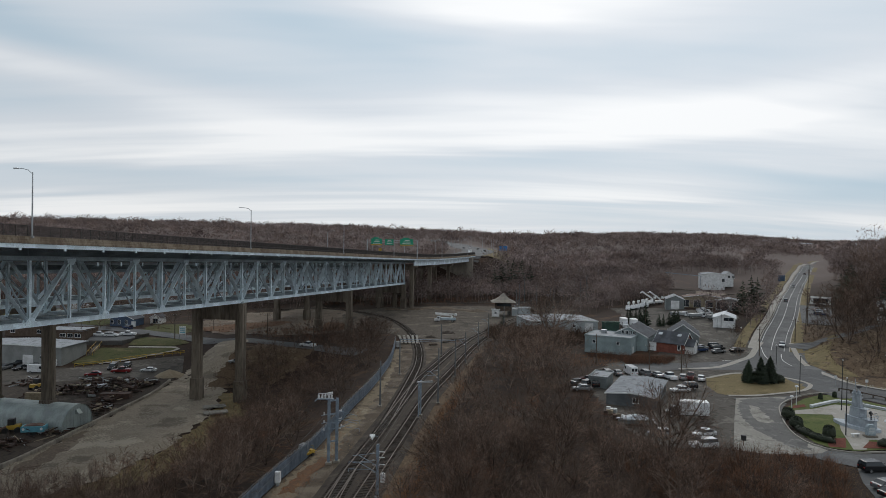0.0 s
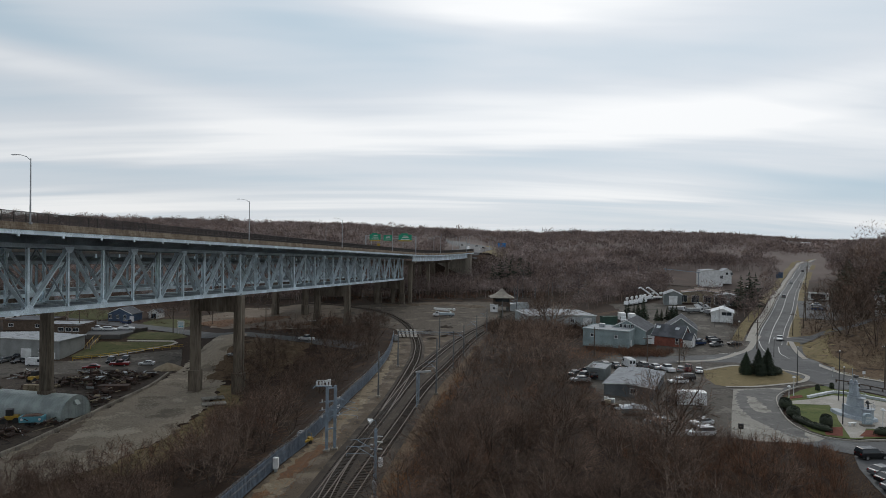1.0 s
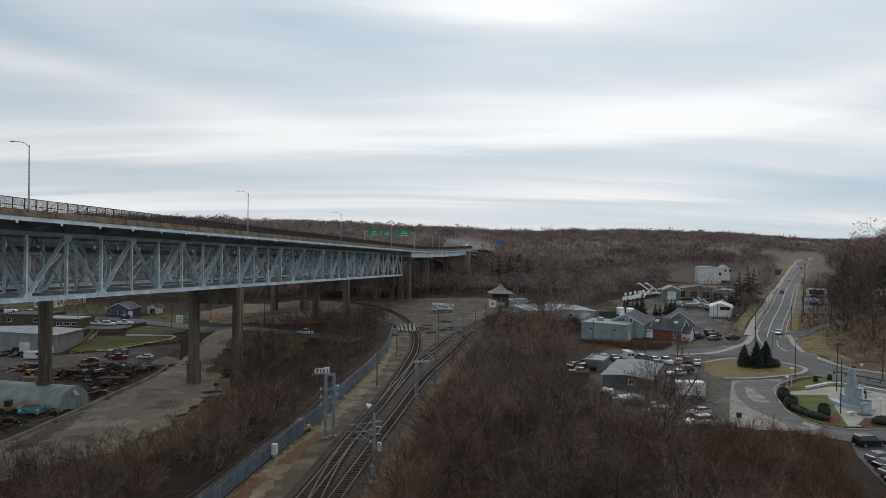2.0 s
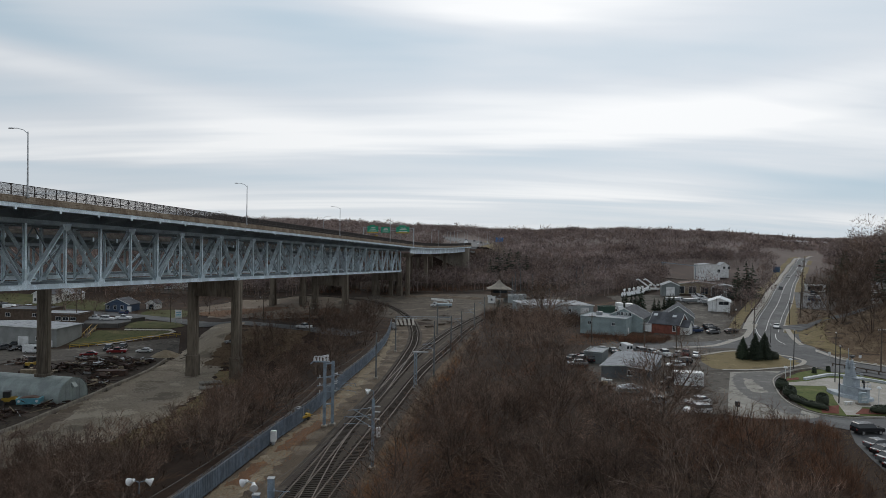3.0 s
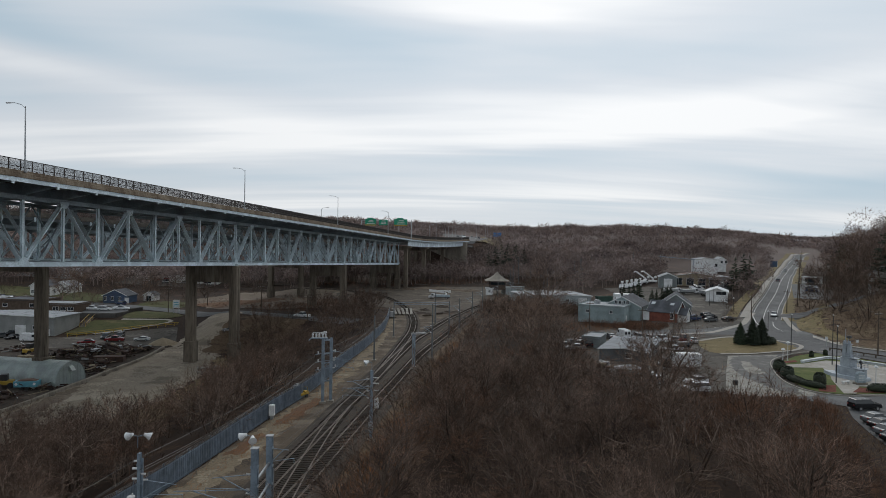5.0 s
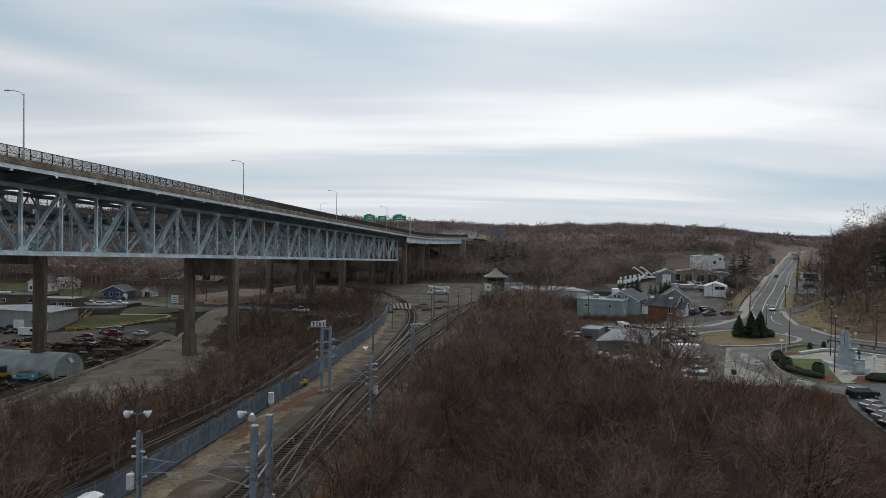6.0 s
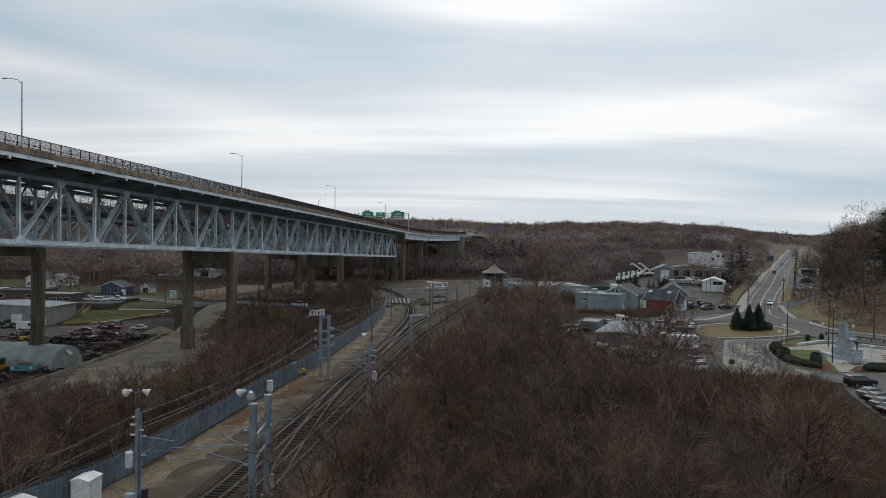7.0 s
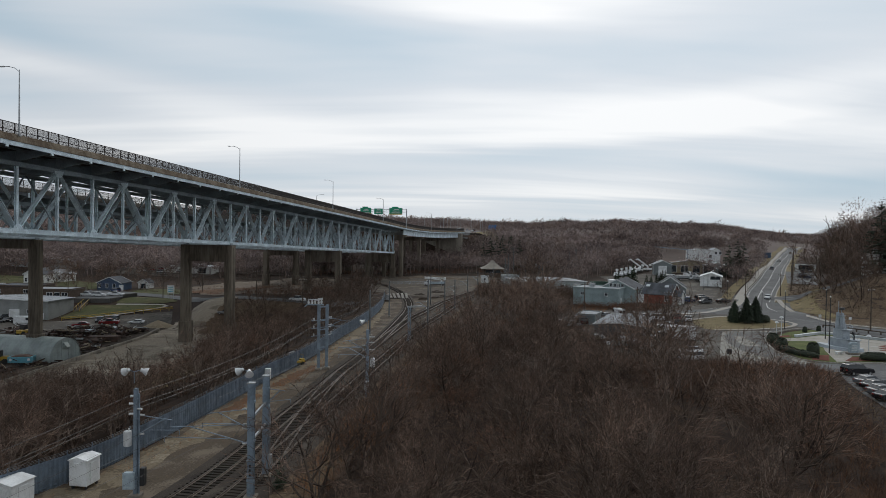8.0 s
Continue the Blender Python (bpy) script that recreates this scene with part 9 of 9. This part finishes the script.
cover("mulch_bed", [(72.8, 112.6), (80, 112.6), (80.5, 115.6), (76.6, 116.6)], M_MULCH, "red mulch bed", 0.16)
cover("mulch_bed", [(75.0, 139.4), (78.8, 141.0), (79.6, 143.2), (76.4, 141.8)], M_MULCH, "red mulch bed", 0.16)
pts = resample([(93.5, 155.0), (88.0, 154.0), (81.0, 149.6), (73.6, 141.8), (68.8, 131.6), (65.6, 122.1), (65.0, 115.3), (66.8, 111.7), (70.6, 110.1), (76, 110.8), (95, 110.6)], 2.0)
kb = thing("garden_kerb", "pale concrete kerb round the memorial garden", "kerb", kind="structure")
for p, q in zip(pts, pts[1:]):
    bm = bmesh.new()
    beam(bm, (p.x, p.y, 0.1), (q.x, q.y, 0.1), 0.22, 0.3)
    part("kerb_stone", bm, M_SIDEWALK, kb)

M_NAVY = mat("pale_naval_grey_paint", (0.36, 0.4, 0.44), (0.27, 0.3, 0.33), 0.55, 0.1, 0.8, 7, 0.08)
mem = thing("submarine_memorial", "grey submarine conning tower standing as a memorial", "memorial", Matrix.Translation((80.4, 125.3, 0.1)) @ Matrix.Rotation(radians(114), 4, "Z") @ Matrix.Diagonal((0.66, 0.8, 0.84, 1)))


def hull(bm, L0, L1, half, z0, z1, lean=0.0, n=9):
    """A boat-shaped block, pointed ahead (+x) and rounded aft."""
    out = []
    for k in range(n + 1):
        t = k / n
        out.append((L0 + (L1 - L0) * t, half * (min(1.0, 2.6 * (1 - t)) ** 0.7) * (min(1.0, 0.35 + 3.2 * t))))
    ring = [(x, y) for x, y in out] + [(x, -y) for x, y in out[::-1] if y > 0.02]
    lo = [bm.verts.new((x, y, z0)) for x, y in ring]
    hi = [bm.verts.new((x * (1 - lean * 0.3), y * (1 - lean), z1)) for x, y in ring]
    m = len(ring)
    for i in range(m):
        bm.faces.new((lo[i], lo[(i + 1) % m], hi[(i + 1) % m], hi[i]))
    bm.faces.new(hi), bm.faces.new(lo[::-1])
    bmesh.ops.recalc_face_normals(bm, faces=bm.faces[:])


bm = bmesh.new()
hull(bm, -5.6, 8.2, 2.6, 0, 0.7, 0.06)
part("plinth", bm, M_NAVY, mem, "pale grey stepped plinth")
bm = bmesh.new()
hull(bm, -4.6, 4.6, 1.5, 0.7, 2.5, 0.08)
part("casing", bm, M_NAVY, mem)
bm = bmesh.new()
hull(bm, -1.8, 3.2, 0.95, 2.5, 4.6, 0.16)
part("bridge_house", bm, M_NAVY, mem)
bm = bmesh.new()
hull(bm, -4.9, -0.6, 1.7, 2.5, 2.62)
part("gun_deck", bm, M_NAVY, mem)
bm = bmesh.new()
hull(bm, -2.4, 0.9, 1.2, 4.6, 4.7)
part("upper_deck", bm, M_NAVY, mem)
for z, x0, x1, hw in ((2.62, -4.7, -1.2, 1.55), (4.7, -2.4, 0.8, 1.3)):
    ring = [(x0 + (x1 - x0) * t, hw * min(1, 0.45 + 1.8 * t)) for t in (0, 0.2, 0.45, 0.75, 1)]
    ring = ring + [(x, -y) for x, y in ring[::-1]]
    bm = bmesh.new()
    for (a, b2), (c2, d2) in zip(ring, ring[1:] + ring[:1]):
        for h in (0.5, 0.95):
            rod(bm, (a, b2, z + h), (c2, d2, z + h), 0.035, n=5)
        rod(bm, (a, b2, z), (a, b2, z + 0.95), 0.035, n=5)
    part("guard_rail", bm, M_NAVY, mem)
bm = bmesh.new()
rod(bm, (-3.2, 0, 2.6), (-3.2, 0, 3.6), 0.3, 0.2, 10)
beam(bm, (-3.3, 0, 3.8), (-2.8, 0, 4.2), 0.5, 0.6)
rod(bm, (-3.4, 0, 3.8), (-4.9, 0, 4.3), 0.07, 0.05, 8)
part("deck_gun", bm, M_BLACK, mem, "dark deck gun on a pedestal")
for x0, w0 in ((0.2, 0.55), (1.5, 0.5)):
    bm = bmesh.new()
    lo = [bm.verts.new((x0 + a * 0.7, b2 * w0, 4.6)) for a, b2 in ((-1, -1), (1, -1), (1, 1), (-1, 1))]
    hi = [bm.verts.new((x0 + 0.3 + a * 0.3, b2 * 0.25, 8.4)) for a, b2 in ((-1, -1), (1, -1), (1, 1), (-1, 1))]
    for i in range(4):
        bm.faces.new((lo[i], lo[(i + 1) % 4], hi[(i + 1) % 4], hi[i]))
    bm.faces.new(hi)
    part("periscope_shear", bm, M_NAVY, mem)
bm = bmesh.new()
for z in (5.7, 6.8, 7.7):
    box(bm, -0.4, -0.5, z, 2.3, 0.5, z + 0.08)
for a in (-0.5, 0.5):
    rod(bm, (-0.3, a, 4.6), (0.2, a * 0.8, 8.0), 0.04, n=5)
part("lookout_platform", bm, M_NAVY, mem)
bm = bmesh.new()
rod(bm, (1.6, 0, 8.4), (1.6, 0, 11.0), 0.1, 0.06, 8), rod(bm, (0.7, 0, 8.4), (0.7, 0, 9.0), 0.1, 0.1, 8)
part("periscope", bm, M_NAVY, mem)
bm = bmesh.new()
rod(bm, (0.5, 0, 9.0), (0.5, 0, 9.25), 0.3, 0.75, 12), rod(bm, (0.5, 0, 9.25), (0.5, 0, 9.6), 0.75, 0.6, 12)
part("radar_dish", bm, M_BLACK, mem, "dark radar antenna")

for (pts, label) in (([(79.6, 140.6), (84, 143.4), (88.4, 145.9), (90.4, 145.0)], "low pale memorial wall with plaques"), ([(90.4, 145.0), (95, 139), (99.5, 132.4), (103, 126)], "low pale memorial wall with plaques")):
    w = thing("memorial_wall", label, "memorial wall")
    rp = resample(pts, 1.5)
    for p, q in zip(rp, rp[1:]):
        bm = bmesh.new()
        beam(bm, (p.x, p.y, 0.26), (q.x, q.y, 0.26), 0.5, 0.52)
        beam(bm, (p.x, p.y, 0.56), (q.x, q.y, 0.56), 0.7, 0.08)
        part("wall_panel", bm, M_ROOFWHITE, w)
bench = thing("stone_tablet", "grey stone tablet on a low base", "memorial stone", (78.6, 119.4, 0.12))
bm = bmesh.new()
box(bm, -1.1, -0.6, 0, 1.1, 0.6, 0.35, None, 0.05)
part("base", bm, M_CONC, bench)
bm = bmesh.new()
rounded(bm, [(-0.8, 0.35, 0), (-0.8, 1.9, 0), (-0.5, 2.3, 0), (0.5, 2.3, 0), (0.8, 1.9, 0), (0.8, 0.35, 0)], 0.35, 0, 0.05)
part("tablet", bm, M_STEEL_D, bench)
bm = bmesh.new()
for k in range(4):
    box(bm, -0.5, -0.37, 0.8 + 0.28 * k, 0.5, -0.355, 0.9 + 0.28 * k)
part("lettering_bar", bm, M_LAMP, bench)
bn = thing("white_bench", "white slab bench on the plaza", "bench", Matrix.Translation((76.0, 119.6, 0.14)) @ Matrix.Rotation(0.3, 4, "Z"))
bm = bmesh.new()
box(bm, -0.9, -0.25, 0.42, 0.9, 0.25, 0.52, None, 0.02)
part("seat", bm, M_WHITE, bn)
for a in (-0.6, 0.6):
    bm = bmesh.new()
    box(bm, a - 0.1, -0.2, 0, a + 0.1, 0.2, 0.42)
    part("leg", bm, M_WHITE, bn)
for k in range(3):
    rowx = thing("flower_bed_edge", "red-and-white patterned paving bands on the plaza", "paving band", kind="structure")
    bm = bmesh.new()
    beam(bm, (87 + k * 1.6, 124 + k * 2.4, 0.17), (96 + k * 0.8, 127 + k * 2.6, 0.17), 0.9, 0.06)
    part("band", bm, M_BRICK, rowx)


def post_lamp(x, y, h, m, label, globe=True):
    x, y, _ = uphill(x, y)
    l = thing("lamp_post", label, "lamp post", (x, y, height(x, y)), "lamp posts")
    bm = bmesh.new()
    rod(bm, (0, 0, -0.1), (0, 0, h), 0.09, 0.06, 8)
    rod(bm, (0, 0, 0), (0, 0, 0.5), 0.15, 0.1, 8)
    part("pole", bm, m, l)
    bm = bmesh.new()
    if globe:
        rod(bm, (0, 0, h), (0, 0, h + 0.12), 0.12, 0.42, 12), rod(bm, (0, 0, h + 0.12), (0, 0, h + 0.42), 0.42, 0.2, 12)
    else:
        bmesh.ops.create_icosphere(bm, subdivisions=2, radius=0.26, matrix=Matrix.Translation((0, 0, h + 0.22)))
    part("lamp_head", bm, M_LAMP, l)
    return l


for x, y in ((77.5, 142.5), (71.4, 133.0), (78.6, 115.2), (89.0, 119.0)):
    post_lamp(x, y, 4.0, M_LAMP, "slim pale lamp post with a saucer head")
post_lamp(104.5, 146, 4.6, M_BLACK, "black lamp post with a white globe", False), post_lamp(112, 140, 4.6, M_BLACK, "black lamp post with a white globe", False)
for x, y in ((137, 289), (146, 306), (155, 322), (164, 338), (173, 354), (182, 371), (191, 387), (201, 404), (212, 424), (224, 446), (106.5, 233), (120, 258), (128, 273), (98.5, 192.5)):
    post_lamp(x - 9.5 if y > 240 else x, y + 5 if y > 240 else y, 5.2, M_BLACK, "black street lamp with a white globe", False)
for x, y, h in ((74.6, 120.2, 10.6), (85.1, 138.8, 10.6), (92.5, 120.5, 10.0), (84.2, 153.5, 9.0)):
    f = thing("flag_pole", "tall black pole standing in the memorial garden", "pole", (x, y, 0))
    bm = bmesh.new()
    rod(bm, (0, 0, 0), (0, 0, h), 0.11, 0.07, 8)
    part("pole", bm, M_BLACK, f)
    bm = bmesh.new()
    bmesh.ops.create_icosphere(bm, subdivisions=1, radius=0.16, matrix=Matrix.Translation((0, 0, h + 0.1)))
    part("finial", bm, M_LAMP, f)
pts = resample([(88, 158.2), (96, 157), (100.5, 149), (108, 138), (118, 129)], 2.6)
gr = thing("timber_guard_rail", "low dark timber guard rail between lawn and road", "guard rail")
for p, q in zip(pts[3:], pts[4:]):
    bm = bmesh.new()
    box(bm, p.x - 0.12, p.y - 0.12, 0, p.x + 0.12, p.y + 0.12, 0.8)
    part("post", bm, M_WOODPOLE, gr)
    bm = bmesh.new()
    beam(bm, (p.x, p.y, 0.72), (q.x, q.y, 0.72), 0.1, 0.25)
    part("rail", bm, M_WOODPOLE, gr)
for x, y in ((98.4, 163.2), (103.3, 158.8)):
    s = thing("road_sign", "small white road sign on a post", "sign", (x, y, 0))
    bm = bmesh.new()
    rod(bm, (0, 0, 0), (0, 0, 2.6), 0.04)
    part("post", bm, M_GALV, s)
    bm = bmesh.new()
    box(bm, -0.35, -0.06, 1.9, 0.35, -0.03, 2.6)
    part("sign_face", bm, M_WHITE, s)
pb = thing("mail_box", "small dark box on a post at the slab's corner", "box", (52.6, 113.2, 0))
bm = bmesh.new()
rod(bm, (0, 0, 0), (0, 0, 1.0), 0.06)
part("post", bm, M_WOODPOLE, pb)
bm = bmesh.new()
box(bm, -0.35, -0.3, 1.0, 0.35, 0.3, 1.9, None, 0.04)
part("body", bm, M_BLACK, pb)


# ---- evergreens and hedges ----
def evergreen(rnd, tall, wide, layers, per, droop):
    """A conifer: a trunk and tiers of drooping needle sprays."""
    TV, TF, V, F = [], [], [], []
    limb(TV, TF, Vector((0, 0, -0.2)), Vector((0, 0, tall)), tall * 0.022, 0.02, 6)
    for k in range(layers):
        t = k / (layers - 1)
        z, r = tall * (0.06 + 0.92 * t), wide * (1 - t ** 1.5) ** 0.9 + 0.08
        for j in range(max(5, int(per * (1 - 0.75 * t)))):
            a = rnd.uniform(0, 6.283)
            L = r * rnd.uniform(0.6, 1.12)
            d = Vector((math.cos(a), math.sin(a), rnd.uniform(-droop, 0.15)))
            root = Vector((0, 0, z + rnd.uniform(-0.03, 0.03) * tall))
            tip = root + d * L
            for m in range(7):
                f = 0.25 + 0.75 * m / 6
                p = root.lerp(tip, f)
                for s in (-1, 1):
                    q = p + Vector((-math.sin(a) * s, math.cos(a) * s, rnd.uniform(-0.5, 0.2))) * L * 0.24 * (1.2 - 0.6 * f) + d * 0.12 * L
                    spike(V, F, p, q, 0.07 + 0.008 * tall)
    return TV, TF, V, F


EVER = []
rnd = random.Random(77)
for tall, wide, layers, per, droop in ((7, 1.85, 30, 34, 0.05), (7, 1.5, 18, 14, -0.1), (14, 3.6, 15, 13, 0.15)):
    a, b, c, d = evergreen(rnd, tall, wide, layers, per, droop)
    EVER.append((py_mesh("trunk", a, b, M_BARK), py_mesh("needles", c, d, M_CONIFER), tall))


def conifer(x, y, kind, h, label):
    a, b, tall = EVER[kind]
    s = h / tall
    x, y, _ = uphill(x, y)
    t = thing("conifer_tree", label, "tree", Matrix.Translation((x, y, height(x, y))) @ Matrix.Rotation(x * 3.7 + y, 4, "Z") @ Matrix.Diagonal((s, s, s, 1)), "conifers")
    part("trunk", a, None, t)
    part("needle_crown", b, None, t)


for x, y, h in ((77.6, 165.2, 5.8), (80.2, 164.2, 6.8), (83.0, 165.2, 6.8)):
    conifer(x, y, 0, h, "dark green spruce on the grass island")
for x, y, h in ((86.0, 276.8, 9.4), (84.4, 293.0, 6.0), (86.4, 292.0, 5.4), (88.6, 293.0, 6.2), (82.2, 290.0, 5.4), (92.4, 279.0, 5.0), (95.0, 281.0, 4.6), (98.4, 283.6, 5.4), (101.5, 288.0, 5.0), (104.5, 294.0, 5.6), (108.0, 300.0, 5.2)):
    conifer(x, y, 1, h, "dark green arborvitae behind the brick house")
conifer(24.5, 262.0, 1, 5.5, "small dark evergreen beside the track")
for x, y, h in ((36, 398, 20), (42, 394, 19), (48, 402, 20), (53, 396, 18), (31, 392, 16), (42, 424, 20), (52, 428, 19), (47, 432, 18), (163, 346, 16), (168, 350, 15), (158, 345, 14), (159, 229, 23), (172, 246, 21), (240, 395, 15), (252, 408, 16), (262, 420, 14), (270, 436, 13)):
    conifer(x, y, 2, h, "dark green pine among the bare trees")
conifer(-11.9, 52.6, 1, 2.6, "small dark evergreen beside the near masts")


def hedge(x, y, rx, ry, h, deg, label):
    V, F = [], []
    r = random.Random(int(x * 10 + y))
    for _ in range(int(420 * max(1, rx * ry * 0.35))):
        a, u = r.uniform(0, 6.283), r.uniform(-0.1, 1)
        w = math.sqrt(max(0, 1 - max(0, u) ** 3))
        p = Vector((math.cos(a) * rx * w, math.sin(a) * ry * w, h * (0.04 + 0.96 * max(0, u))))
        if r.random() < 0.35:
            k = math.sqrt(r.random())
            p = Vector((math.cos(a) * rx * k * 0.9, math.sin(a) * ry * k * 0.9, h * (1 - 0.25 * k ** 4)))
        d = Vector((p.x / rx, p.y / ry, 0.4 + (p.z / h) ** 2)).normalized()
        side = Vector((r.uniform(-1, 1), r.uniform(-1, 1), r.uniform(-1, 1))) * 0.7
        spike(V, F, p - d * 0.12, p + (d + side).normalized() * 0.08, 0.09)
    t = thing("clipped_shrub", label, "shrub", Matrix.Translation((x, y, 0.08)) @ Matrix.Rotation(radians(deg), 4, "Z"), "clipped shrubs")
    part("foliage", py_mesh("foliage", V, F, M_HEDGE), None, t)
    bm = bmesh.new()
    bmesh.ops.create_icosphere(bm, subdivisions=4, radius=1.0)
    for v in bm.verts:
        # squarer than a ball, with the unevenness of clipped leaves
        k = 0.97 + 0.07 * noise.noise(v.co * 4 + Vector((x, y, 0)))
        v.co = Vector((v.co.x * rx * k, v.co.y * ry * k, h * (0.47 + 0.5 * k * math.copysign(abs(v.co.z) ** 0.8, v.co.z))))
    part("inner_mass", bm, M_HEDGE, t)


for x, y, rx, ry, h, deg in ((69.9, 131.4, 1.25, 1.35, 2.2, 0), (68.0, 124.9, 1.25, 1.3, 2.2, 0), (67.4, 120.6, 0.75, 3.0, 1.2, 4), (68.2, 116.6, 0.75, 2.4, 1.2, 28), (70.6, 118.6, 1.1, 1.1, 2.3, 0), (78.6, 113.4, 2.6, 1.0, 1.5, -8), (84.0, 114.2, 2.8, 1.0, 1.5, 0)):
    hedge(x, y, rx, ry, h, deg, "dark green clipped shrub edging the memorial garden")
hedge(85.6, 166.0, 1.5, 1.5, 1.9, 0, "dark green rounded shrub beside the spruces")
for x, y in ((86.2, 148.5), (90.6, 150.5)):
    hedge(x, y, 0.5, 0.5, 1.3, 0, "small dark cone-shaped shrub on the lawn")
plant(28.4, 50.2, 3, 1.2, 1.1, "tall bare tree with dark upright limbs")
plant(30.8, 56.8, 3, 1.05, 3.9, "tall bare tree with dark upright limbs")
plant(36.7, 105.1, 10, 1.06, 0.4, "large bare spreading tree in front of the workshop")
plant(38.8, 231.5, 10, 1.4, 1.9, "large bare spreading tree before the warehouse")
plant(-54.6, 86.0, 1, 0.9, 2.9, "bare tree at the gravel track's edge")
plant(68.5, 183.0, 1, 0.55, 1.1, "small bare tree beside the street"), plant(94, 206.5, 1, 0.5, 2.1, "small bare tree beside the car park")
rh = random.Random(91)
for x, y in ((-188, 288), (-164, 280), (-156, 283), (-147, 274), (-142, 284), (-136, 262), (-137, 290), (-118, 268), (-113, 276), (-112, 290), (-106, 300), (-122, 306), (-140, 312), (-156, 318), (-172, 316), (-100, 286), (-96, 306), (-86, 312), (-128, 322), (-182, 306)):
    plant(x, y, rh.choice((6, 7, 9, 9, 7)), rh.uniform(0.7, 1.15), rh.uniform(0, 6.28), "bare street tree among the houses")
for x, y, k, s in ((132, 212, 2, 0.8), (178, 258, 3, 1.7), (165, 232, 0, 1.5), (-152, 268, 1, 1.3), (-138, 286, 0, 1.3), (-124, 284, 3, 1.2), (-158, 292, 3, 1.3), (112, 250, 6, 0.8)):
    plant(x, y, k, s, x, "tall bare tree near the houses")
